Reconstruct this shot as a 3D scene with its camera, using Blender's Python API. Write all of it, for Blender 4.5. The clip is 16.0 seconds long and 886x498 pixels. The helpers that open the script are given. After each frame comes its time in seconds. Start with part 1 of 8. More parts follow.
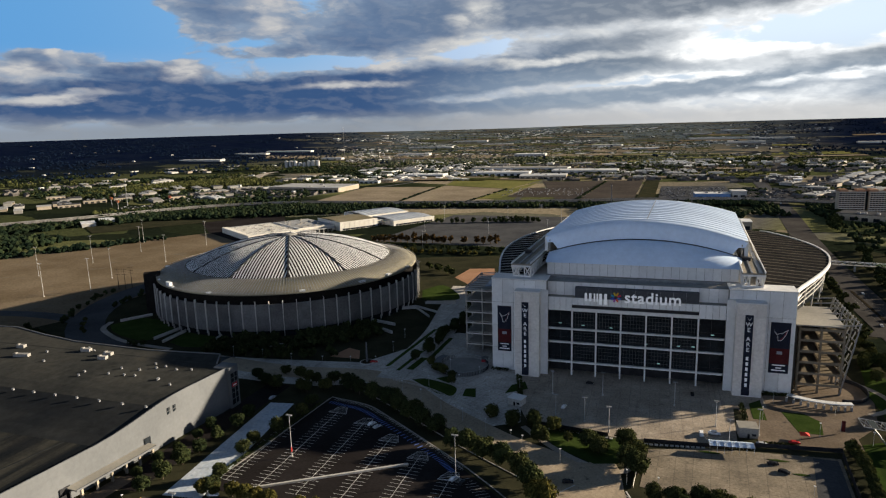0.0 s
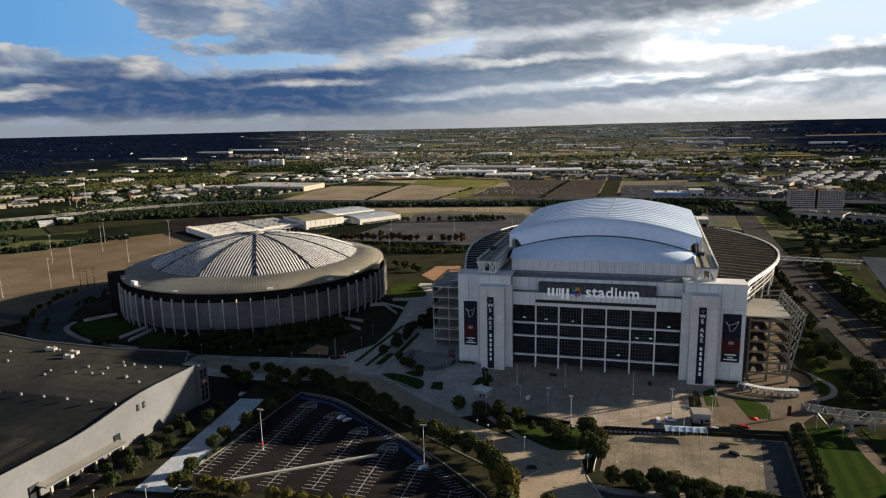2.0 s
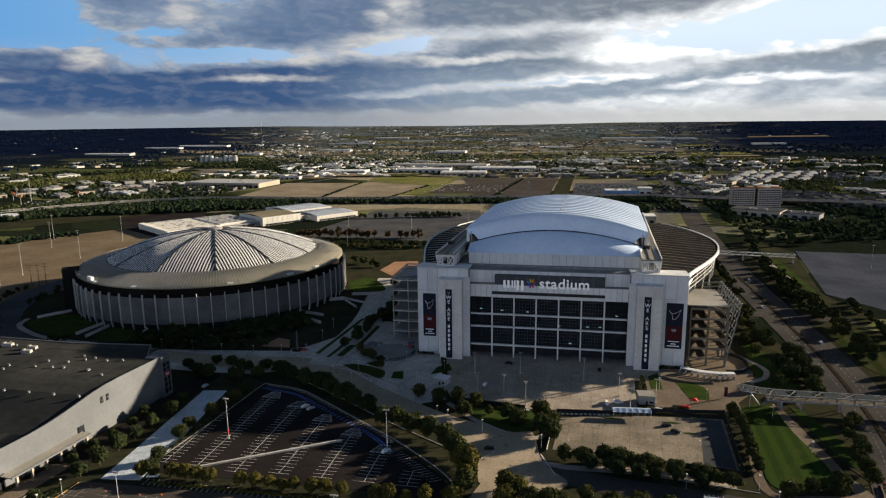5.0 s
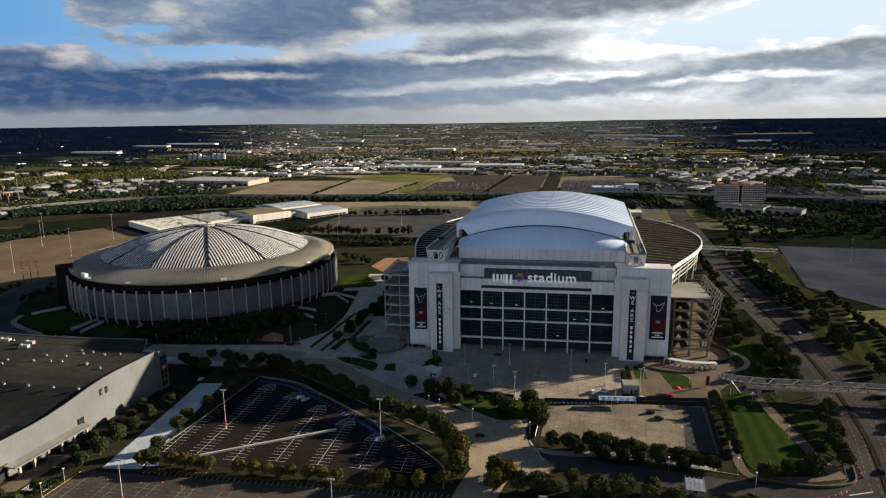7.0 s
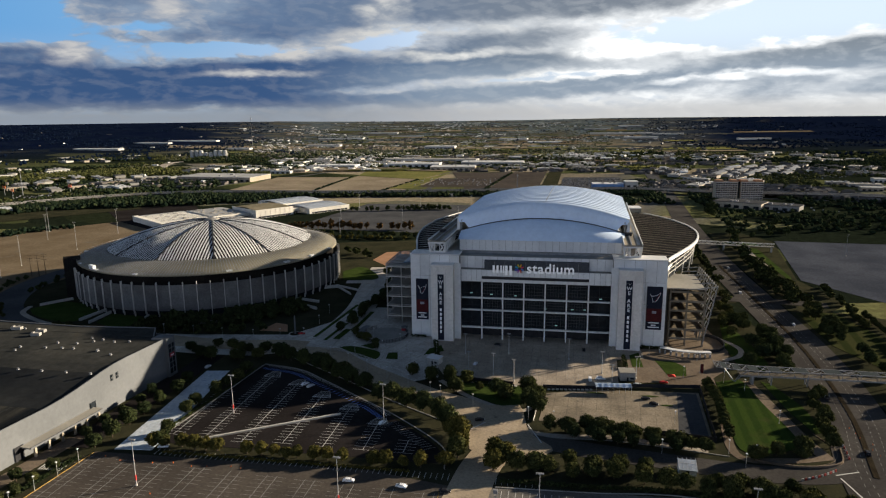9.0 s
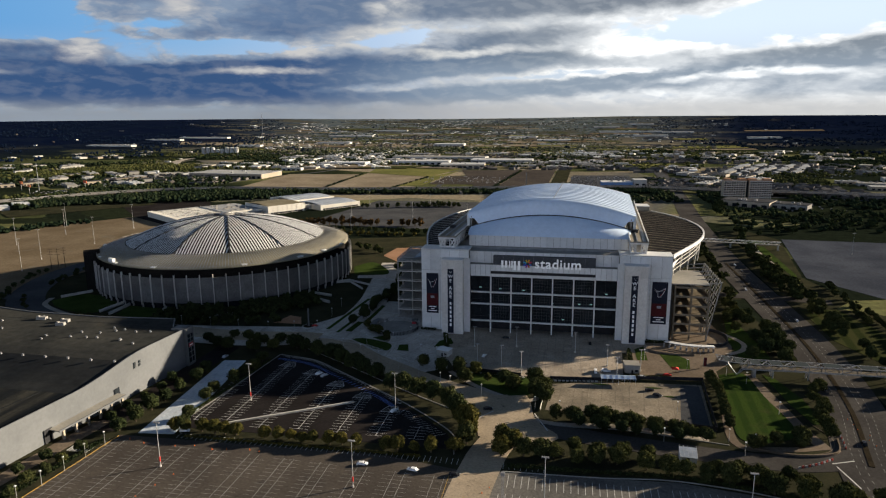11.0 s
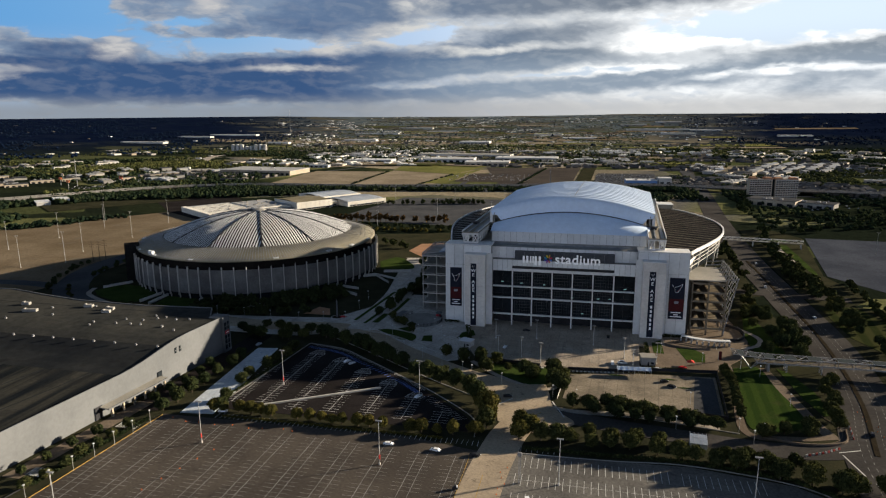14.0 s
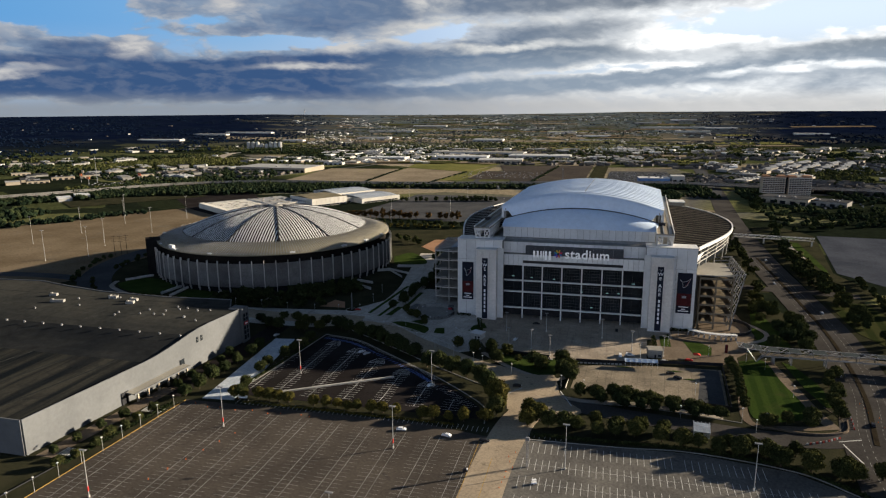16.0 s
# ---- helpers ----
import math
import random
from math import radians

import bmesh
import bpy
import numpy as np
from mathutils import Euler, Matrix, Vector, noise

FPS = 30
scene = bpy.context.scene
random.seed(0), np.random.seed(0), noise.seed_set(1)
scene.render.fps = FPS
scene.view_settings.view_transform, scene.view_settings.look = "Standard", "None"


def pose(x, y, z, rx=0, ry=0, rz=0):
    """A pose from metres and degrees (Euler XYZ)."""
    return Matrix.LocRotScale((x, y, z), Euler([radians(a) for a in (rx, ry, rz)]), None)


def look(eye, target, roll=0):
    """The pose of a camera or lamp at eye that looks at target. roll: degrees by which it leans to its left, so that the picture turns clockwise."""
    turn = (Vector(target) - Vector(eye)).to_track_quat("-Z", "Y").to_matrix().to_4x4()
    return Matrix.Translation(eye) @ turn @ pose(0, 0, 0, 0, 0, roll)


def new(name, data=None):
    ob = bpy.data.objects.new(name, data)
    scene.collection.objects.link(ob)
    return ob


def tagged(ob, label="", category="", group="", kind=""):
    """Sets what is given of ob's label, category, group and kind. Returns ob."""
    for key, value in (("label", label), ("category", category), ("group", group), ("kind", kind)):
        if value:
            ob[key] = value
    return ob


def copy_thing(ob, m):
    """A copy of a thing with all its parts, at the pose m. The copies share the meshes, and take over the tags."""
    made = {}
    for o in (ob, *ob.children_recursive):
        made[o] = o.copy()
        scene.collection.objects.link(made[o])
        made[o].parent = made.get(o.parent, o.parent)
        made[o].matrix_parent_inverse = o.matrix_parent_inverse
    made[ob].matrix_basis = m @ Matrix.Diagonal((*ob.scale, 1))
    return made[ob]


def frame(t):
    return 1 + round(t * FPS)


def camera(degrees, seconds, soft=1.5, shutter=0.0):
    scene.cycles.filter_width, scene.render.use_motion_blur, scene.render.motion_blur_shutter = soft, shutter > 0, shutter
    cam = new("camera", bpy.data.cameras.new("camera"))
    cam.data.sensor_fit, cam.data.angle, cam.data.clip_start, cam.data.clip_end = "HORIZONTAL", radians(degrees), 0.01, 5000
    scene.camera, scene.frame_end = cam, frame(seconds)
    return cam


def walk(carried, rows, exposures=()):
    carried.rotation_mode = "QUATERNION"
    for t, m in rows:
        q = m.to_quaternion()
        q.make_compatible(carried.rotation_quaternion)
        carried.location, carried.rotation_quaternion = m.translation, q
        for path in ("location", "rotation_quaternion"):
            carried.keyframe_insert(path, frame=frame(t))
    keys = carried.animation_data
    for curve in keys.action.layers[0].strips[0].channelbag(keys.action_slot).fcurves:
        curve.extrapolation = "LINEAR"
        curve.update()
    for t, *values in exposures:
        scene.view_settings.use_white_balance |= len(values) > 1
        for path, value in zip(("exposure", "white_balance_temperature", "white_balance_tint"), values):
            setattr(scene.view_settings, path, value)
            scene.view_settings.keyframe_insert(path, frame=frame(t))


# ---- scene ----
cam = camera(68.7, 16.0, 1.2)
PATH = [
    (0, (9.021, -358.365, 144.367), (8.405, -356.5, 143.991), -1.6),
    (0.5, (10.0, -360.533, 144.365), (9.407, -358.661, 143.988), -1.6),
    (1, (10.052, -362.51, 144.364), (9.477, -360.632, 143.985), -1.5),
    (1.5, (10.251, -364.937, 144.75), (9.702, -363.052, 144.369), -1.3),
    (2, (10.959, -366.993, 144.702), (10.444, -365.099, 144.321), -1.3),
    (2.5, (11.037, -369.375, 144.773), (10.559, -367.471, 144.39), -1.2),
    (3, (11.457, -371.611, 144.271), (11.003, -369.701, 143.888), -1.1),
    (3.5, (11.641, -373.73, 144.741), (11.21, -371.816, 144.354), -1.1),
    (4, (11.701, -376.233, 144.695), (11.289, -374.315, 144.309), -0.9),
    (6.5, (11.796, -387.753, 145.643), (11.444, -385.825, 145.247), -0.7),
    (7, (12.558, -390.371, 145.224), (12.211, -388.442, 144.827), -0.7),
    (7.5, (12.276, -392.784, 144.381), (11.937, -390.853, 143.983), -0.6),
    (8, (12.734, -395.275, 143.812), (12.393, -393.345, 143.413), -0.6),
    (8.5, (13.29, -397.482, 143.466), (12.946, -395.553, 143.065), -0.6),
    (9, (13.778, -400.09, 143.193), (13.43, -398.163, 142.79), -0.6),
    (11.5, (15.375, -413.773, 144.28), (14.998, -411.852, 143.869), -0.4),
    (12, (16.067, -416.538, 144.717), (15.686, -414.619, 144.305), -0.4),
    (12.5, (16.441, -419.478, 144.594), (16.032, -417.564, 144.181), -0.4),
    (13, (17.278, -421.847, 145.023), (16.852, -419.937, 144.609), -0.4),
    (13.5, (17.994, -424.395, 145.425), (17.559, -422.488, 145.009), -0.4),
    (14, (18.742, -426.956, 145.582), (18.294, -425.052, 145.165), -0.4),
    (14.5, (19.365, -429.819, 145.427), (18.905, -427.918, 145.01), -0.4),
    (15, (20.296, -432.517, 145.952), (19.825, -430.619, 145.532), -0.4),
    (15.5, (21.145, -435.366, 145.93), (20.664, -433.471, 145.509), -0.4),
    (16, (21.892, -437.743, 145.723), (21.405, -435.85, 145.3), -0.4),
]
walk(cam, [(t, look(eye, target, roll)) for t, eye, target, roll in PATH], [(0.0, 1.4, 6200, 9), (16.0, 1.4, 6200, 9)])

# ---- world and sun ----
SUN_AZ, SUN_EL = radians(59.8), radians(13.2)   # azimuth from +y towards +x
sun_to = Vector((math.sin(SUN_AZ) * math.cos(SUN_EL), math.cos(SUN_AZ) * math.cos(SUN_EL), math.sin(SUN_EL)))
lamp = bpy.data.lights.new("sun", "SUN")
lamp.energy, lamp.angle, lamp.color = 5.0, radians(0.6), (1.0, 0.84, 0.63)
sun = new("sun", lamp)
sun.matrix_world = look((0, 0, 600), tuple(Vector((0, 0, 600)) - sun_to))


class Nodes:
    """A short hand for node trees."""
    def __init__(self, tree):
        self.tree = tree
        tree.nodes.clear()

    def add(self, kind, inputs=None, operation=None):
        n = self.tree.nodes.new(kind)
        if operation:
            n.operation = operation
        for k, v in (inputs or {}).items():
            self.put(n, k, v)
        return n

    def put(self, n, k, v):
        s = n.inputs[k]
        if isinstance(v, bpy.types.NodeSocket):
            self.tree.links.new(v, s)
        elif isinstance(v, bpy.types.Node):
            self.tree.links.new(v.outputs[0], s)
        else:
            s.default_value = v

    def math(self, op, a, b=0.0, c=0.0):
        return self.add("ShaderNodeMath", {0: a, 1: b, 2: c}, operation=op).outputs[0]

    def mix(self, f, a, b, blend="MIX"):
        n = self.add("ShaderNodeMix")
        n.data_type, n.blend_type = "RGBA", blend
        for k, v in ((0, f), (6, a), (7, b)):
            self.put(n, k, v if not isinstance(v, tuple) or len(v) == 4 else (*v, 1))
        return n.outputs[2]

    def ramp(self, f, stops):
        n = self.add("ShaderNodeValToRGB", {0: f})
        els = n.color_ramp.elements
        while len(els) < len(stops):
            els.new(0.5)
        for e, (p, c) in zip(els, stops):
            e.position, e.color = p, (*c, 1) if not isinstance(c, float) else (c, c, c, 1)
        return n.outputs[0]

    def remap(self, f, a, b, lo=0.0, hi=1.0):
        n = self.add("ShaderNodeMapRange", {0: f, 1: a, 2: b, 3: lo, 4: hi})
        n.interpolation_type = "SMOOTHSTEP"
        return n.outputs[0]

    def noise(self, vec, scale, detail=4.0, rough=0.55, warp=0.0):
        n = self.add("ShaderNodeTexNoise", {"Scale": scale, "Detail": detail, "Roughness": rough, "Distortion": warp})
        if vec is not None:
            self.put(n, "Vector", vec)
        return n.outputs[0]


world = bpy.data.worlds.new("sky")
scene.world = world
world.use_nodes = True
N = Nodes(world.node_tree)
way = N.add("ShaderNodeTexCoord").outputs["Generated"]
xyz = N.add("ShaderNodeSeparateXYZ", {0: way})
up = N.math("MAXIMUM", xyz.outputs[2], 0.0)
low = N.math("ADD", up, 0.17)
u, v = N.math("DIVIDE", xyz.outputs[0], low), N.math("DIVIDE", xyz.outputs[1], low)
plane = N.add("ShaderNodeCombineXYZ", {0: u, 1: v, 2: N.math("MULTIPLY", up, 2.0)}).outputs[0]
sky = N.add("ShaderNodeTexSky")
sky.sky_type, sky.sun_disc, sky.sun_elevation, sky.sun_rotation, sky.altitude = "NISHITA", False, SUN_EL, SUN_AZ, 100.0
big = N.noise(plane, 2.0, 7.0, 0.52, 0.3)
small = N.noise(plane, 8.0, 9.0, 0.6, 0.25)
dense = N.math("ADD", N.math("MULTIPLY", big, 0.52), N.math("MULTIPLY", small, 0.22))
dense = N.math("ADD", dense, 0.11)


def both(a, b, k):
    """A soft step in one thing times a soft step in another, k strong."""
    return N.math("MULTIPLY", N.math("MULTIPLY", a, b), k)


X, Y, Z = xyz.outputs
az, el = N.math("ARCTAN2", X, Y), N.math("ARCSINE", Z)
# overhead and behind: a closed deck above, open sky at the back
deck = N.remap(Z, 0.18, 0.36, 0.0, 0.2)
behind = both(N.remap(Y, -0.05, -0.6), N.remap(Z, 0.30, 0.18), -0.25)
for term in (deck, behind):
    dense = N.math("ADD", dense, term)
cover = N.remap(dense, 0.385, 0.445)
body = N.ramp(dense, [(0.33, (0.30, 0.38, 0.46)), (0.40, (0.50, 0.53, 0.56)), (0.44, (0.70, 0.69, 0.67)), (0.495, (0.38, 0.42, 0.46)), (0.55, (0.19, 0.245, 0.315)), (0.62, (0.098, 0.145, 0.215)), (0.74, (0.050, 0.060, 0.076))])
clouds = N.mix(1.0, body, (3.0, 3.4, 4.0), "MULTIPLY")
clear = N.mix(1.0, sky.outputs[0], N.mix(N.remap(Y, 0.1, -0.4), (0.38, 0.47, 0.66), (1.25, 1.1, 1.38)), "MULTIPLY")
dome = N.mix(cover, clear, clouds)

# ahead: separate banks and heaps of cloud, lit from the upper right; azimuth, elevation, half widths, lean, thickness
HEAPS = (
    (-0.625, 0.172, 0.085, 0.015, 0.0, 0.62), (-0.622, 0.143, 0.090, 0.015, 0.0, 0.50), (-0.845, 0.098, 0.058, 0.011, 0.0, 0.50), (-0.740, 0.079, 0.085, 0.013, 0.0, 0.62),
    (-0.680, 0.084, 0.030, 0.015, 0.0, 0.30), (-0.885, 0.080, 0.050, 0.012, 0.0, 0.34), (-0.565, 0.110, 0.060, 0.008, 0.03, 0.34), (-0.480, 0.118, 0.090, 0.012, 0.05, 0.30))
BANKS = (
    (-0.760, 0.046, 0.340, 0.026, 0.0, 0.30), (-0.850, 0.061, 0.110, 0.0075, 0.02, 0.50), (-0.850, 0.038, 0.190, 0.012, 0.0, 0.66), (-0.640, 0.023, 0.300, 0.009, 0.01, 0.55), (-0.560, 0.046, 0.250, 0.022, 0.03, 0.80),
    (-0.360, 0.066, 0.250, 0.021, 0.06, 0.70), (-0.345, 0.152, 0.160, 0.034, 0.05, 0.66), (-0.010, 0.160, 0.290, 0.022, 0.03, 0.80), (-0.090, 0.103, 0.120, 0.017, 0.05, 0.55),
    (-0.120, 0.072, 0.300, 0.014, 0.05, 0.64), (0.240, 0.064, 0.240, 0.013, 0.07, 0.52), (0.020, 0.037, 0.380, 0.012, 0.05, 0.60), (-0.260, 0.026, 0.260, 0.008, 0.02, 0.42), (0.380, 0.074, 0.110, 0.015, 0.05, 0.52), (0.350, 0.030, 0.160, 0.013, 0.05, 0.45))
BREAKS = (
    (-0.800, 0.140, 0.150, 0.030, 0.0, -0.50), (-0.500, 0.094, 0.070, 0.009, 0.05, -0.30), (-0.255, 0.112, 0.050, 0.022, 0.4, -0.38), (0.240, 0.110, 0.130, 0.020, 0.05, -0.42),
    (0.340, 0.135, 0.080, 0.026, 0.0, -0.46), (-0.150, 0.0895, 0.110, 0.005, 0.06, -0.30), (0.015, 0.055, 0.110, 0.0045, 0.06, -0.30), (-0.480, 0.061, 0.090, 0.005, 0.02, -0.22), (-0.860, 0.050, 0.120, 0.004, 0.0, -0.35))
flat_way = N.add("ShaderNodeCombineXYZ", {0: az, 1: el, 2: 0.0}).outputs[0]


# sunlit heads of the heaps: azimuth, elevation, half widths
HEADS = (
    (-0.813, 0.106, 0.024, 0.010), (-0.681, 0.083, 0.025, 0.014), (-0.566, 0.145, 0.028, 0.011), (-0.572, 0.173, 0.032, 0.011), (-0.882, 0.079, 0.032, 0.010), (-0.297, 0.115, 0.050, 0.012),
    (-0.263, 0.155, 0.036, 0.022), (-0.156, 0.0895, 0.105, 0.006), (0.083, 0.091, 0.070, 0.015), (0.011, 0.057, 0.095, 0.0045), (0.150, 0.100, 0.120, 0.014), (0.310, 0.128, 0.085, 0.028),
    (-0.390, 0.094, 0.070, 0.009), (-0.850, 0.049, 0.080, 0.005), (-0.450, 0.062, 0.080, 0.005), (0.250, 0.050, 0.120, 0.005))
wide = N.add("ShaderNodeMapping", {0: flat_way, 3: (1.0, 2.6, 1.0)}).outputs[0]
ruffle = N.add("ShaderNodeTexNoise", {"Vector": wide, "Scale": 13.0, "Detail": 6.0, "Roughness": 0.55})
pull = N.add("ShaderNodeVectorMath", {0: ruffle.outputs[1], 1: (0.5, 0.5, 0.5)}, operation="SUBTRACT").outputs[0]
pull = N.add("ShaderNodeVectorMath", {0: pull, 1: (0.11, 0.030, 0.0)}, operation="MULTIPLY").outputs[0]
at_ = N.add("ShaderNodeVectorMath", {0: flat_way, 1: pull}, operation="ADD").outputs[0]


def bump_at(a0, e0, ra, re, lean, k, hard=0.25):
    """One soft oval of cloud with a ruffled edge."""
    m_ = N.add("ShaderNodeMapping", {0: at_, 1: (a0, e0, 0), 2: (0, 0, lean), 3: (ra * 1.55, re * 1.7, 1)})
    m_.vector_type = "TEXTURE"
    return N.remap(N.add("ShaderNodeVectorMath", {0: m_.outputs[0]}, operation="LENGTH").outputs["Value"], hard, 1.0, k, 0.0)


def tufts(dx, dy):
    """Fine billows, at a small step away."""
    return N.noise(N.add("ShaderNodeVectorMath", {0: wide, 1: (dx, dy, 0.0)}, operation="ADD").outputs[0], 21.0, 8.0, 0.56, 0.3)


T0, T1 = tufts(0.0, 0.0), tufts(0.010, 0.012)
D0 = N.math("MULTIPLY", N.math("SUBTRACT", T0, 0.5), 0.95)
D0 = N.math("ADD", D0, N.math("MULTIPLY", N.math("SUBTRACT", ruffle.outputs[0], 0.5), 0.55))
for oval in HEAPS + BANKS + BREAKS:
    D0 = N.math("ADD", D0, bump_at(*oval))
veil = N.remap(az, -0.62, -0.30, 0.0, 0.16)          # thin cloud everywhere towards the sun
D0v = N.math("ADD", D0, veil)
some = N.remap(D0v, -0.04, 0.22)
deep = N.remap(D0v, 0.06, 0.90)
heads = 0.0
for a0, e0, ra, re in HEADS:
    heads = N.math("ADD", heads, bump_at(a0, e0, ra, re, 0.05, 0.95, 0.1))
relief = N.remap(N.math("SUBTRACT", T0, T1), -0.06, 0.14, 0.0, 0.55)
relief = N.math("MULTIPLY", relief, N.remap(D0v, 0.05, 0.75, 1.0, 0.18))
lit = N.math("MINIMUM", N.math("ADD", N.math("MULTIPLY", heads, N.remap(T0, 0.30, 0.60, 0.35, 1.0)), relief), 1.0)
glow_dir = N.add("ShaderNodeVectorMath", {0: way, 1: (0.33, 0.93, 0.14)}, operation="DOT_PRODUCT").outputs["Value"]
glow = N.remap(glow_dir, 0.70, 1.0)
bright = N.ramp(glow, [(0.0, (2.3, 2.2, 2.1)), (0.45, (2.7, 2.62, 2.45)), (0.8, (3.5, 3.4, 3.2)), (1.0, (5.2, 5.1, 4.9))])
pale = N.ramp(glow, [(0.0, (1.02, 1.28, 1.66)), (0.45, (1.90, 2.03, 2.22)), (0.8, (2.45, 2.50, 2.53)), (1.0, (3.5, 3.5, 3.45))])
dark_ = N.ramp(glow, [(0.0, (0.17, 0.36, 0.80)), (0.45, (0.36, 0.60, 1.00)), (0.8, (0.70, 0.88, 1.12)), (1.0, (0.95, 1.08, 1.22))])
dark_ = N.mix(N.remap(el, 0.07, 0.14, 0.0, 0.85), dark_, N.mix(glow, (0.50, 0.75, 1.20), (0.82, 0.92, 1.06)))
dark_ = N.mix(both(N.remap(az, -0.45, -0.1), N.remap(el, 0.09, 0.05), 0.75), dark_, (1.25, 1.48, 1.75))
heap = N.mix(lit, N.mix(deep, pale, dark_), bright)
blue = N.ramp(N.remap(az, -0.95, 0.1), [(0.0, (0.50, 1.35, 2.55)), (0.35, (0.95, 1.75, 2.75)), (0.7, (1.9, 2.4, 3.1)), (1.0, (3.0, 3.4, 3.8))])
blue = N.mix(N.remap(el, 0.12, 0.03, 0.0, 0.6), blue, (2.0, 2.1, 2.25))
front = N.mix(some, blue, heap)
hazy = N.ramp(glow, [(0.0, (1.05, 1.12, 1.22)), (0.5, (1.65, 1.63, 1.62)), (1.0, (2.3, 2.22, 2.1))])
front = N.mix(N.remap(el, 0.002, 0.030, 0.85, 0.0), front, hazy)
ahead = both(N.remap(Y, 0.15, 0.45), N.remap(Z, 0.36, 0.20), 1.0)
dome = N.mix(ahead, dome, front)
out = N.add("ShaderNodeBackground", {0: dome, 1: 0.1})
N.add("ShaderNodeOutputWorld", {0: out})

# ---- materials ----


def surf(name, a, b, big=0.05, fine=1.5, rough=0.85, metal=0.0, bump=0.15, stain=None, vary=0.0, island=0.0, fine_amt=0.35, spec=0.15):
    """A surface of two close colours, mottled at two scales, with fine relief; stain: a third colour in patches; vary: by object."""
    if rough >= 0.85:
        spec = 0.0
    m = bpy.data.materials.new(name)
    m.use_nodes = True
    n = Nodes(m.node_tree)
    pos = n.add("ShaderNodeNewGeometry")
    at = pos.outputs["Position"]
    n1 = n.remap(n.noise(at, big, 5.0, 0.6), 0.32, 0.68)
    n2 = n.noise(at, fine, 6.0, 0.65)
    col = n.mix(n1, a, b)
    col = n.mix(fine_amt, col, n.mix(1.0, col, n.ramp(n2, [(0.3, 0.35), (0.7, 1.65)]), "MULTIPLY"))
    if stain:
        s = n.remap(n.noise(at, big * 4.3, 7.0, 0.7, 0.6), 0.56, 0.74)
        col = n.mix(s, col, stain)
    if vary:
        r = n.add("ShaderNodeObjectInfo").outputs["Random"]
        col = n.mix(1.0, col, n.ramp(r, [(0.0, 1.0 - vary), (1.0, 1.0 + vary)]), "MULTIPLY")
    if island:
        r = pos.outputs["Random Per Island"]
        col = n.mix(1.0, col, n.ramp(r, [(0.0, 1.0 - island), (1.0, 1.0 + island)]), "MULTIPLY")
    p = n.add("ShaderNodeBsdfPrincipled", {"Base Color": col, "Roughness": rough, "Metallic": metal, "Specular IOR Level": spec})
    if bump:
        bp = n.add("ShaderNodeBump", {"Strength": bump, "Distance": 0.3, "Height": n2})
        n.put(p, "Normal", bp.outputs[0])
    n.add("ShaderNodeOutputMaterial", {0: p.outputs[0]})
    return m


def leafy(name, a, b, c):
    """Foliage: leaves that differ clump by clump and tree by tree."""
    m = bpy.data.materials.new(name)
    m.use_nodes = True
    n = Nodes(m.node_tree)
    geo = n.add("ShaderNodeNewGeometry")
    r = n.add("ShaderNodeObjectInfo").outputs["Random"]
    col = n.ramp(geo.outputs["Random Per Island"], [(0.0, a), (0.55, b), (1.0, c)])
    col = n.mix(1.0, col, n.ramp(r, [(0.0, (0.75, 0.8, 0.8)), (1.0, (1.3, 1.2, 1.0))]), "MULTIPLY")
    p = n.add("ShaderNodeBsdfPrincipled", {"Base Color": col, "Roughness": 0.9, "Specular IOR Level": 0.0})
    n.add("ShaderNodeOutputMaterial", {0: p.outputs[0]})
    return m


def glassy(name, col, rough=0.12):
    m = bpy.data.materials.new(name)
    m.use_nodes = True
    n = Nodes(m.node_tree)
    at = n.add("ShaderNodeNewGeometry").outputs["Position"]
    c = n.mix(n.remap(n.noise(at, 0.16, 5.0, 0.7), 0.35, 0.7), col, tuple(x * 2.2 for x in col))
    p = n.add("ShaderNodeBsdfPrincipled", {"Base Color": c, "Roughness": rough, "Specular IOR Level": 0.05})
    n.add("ShaderNodeOutputMaterial", {0: p.outputs[0]})
    return m


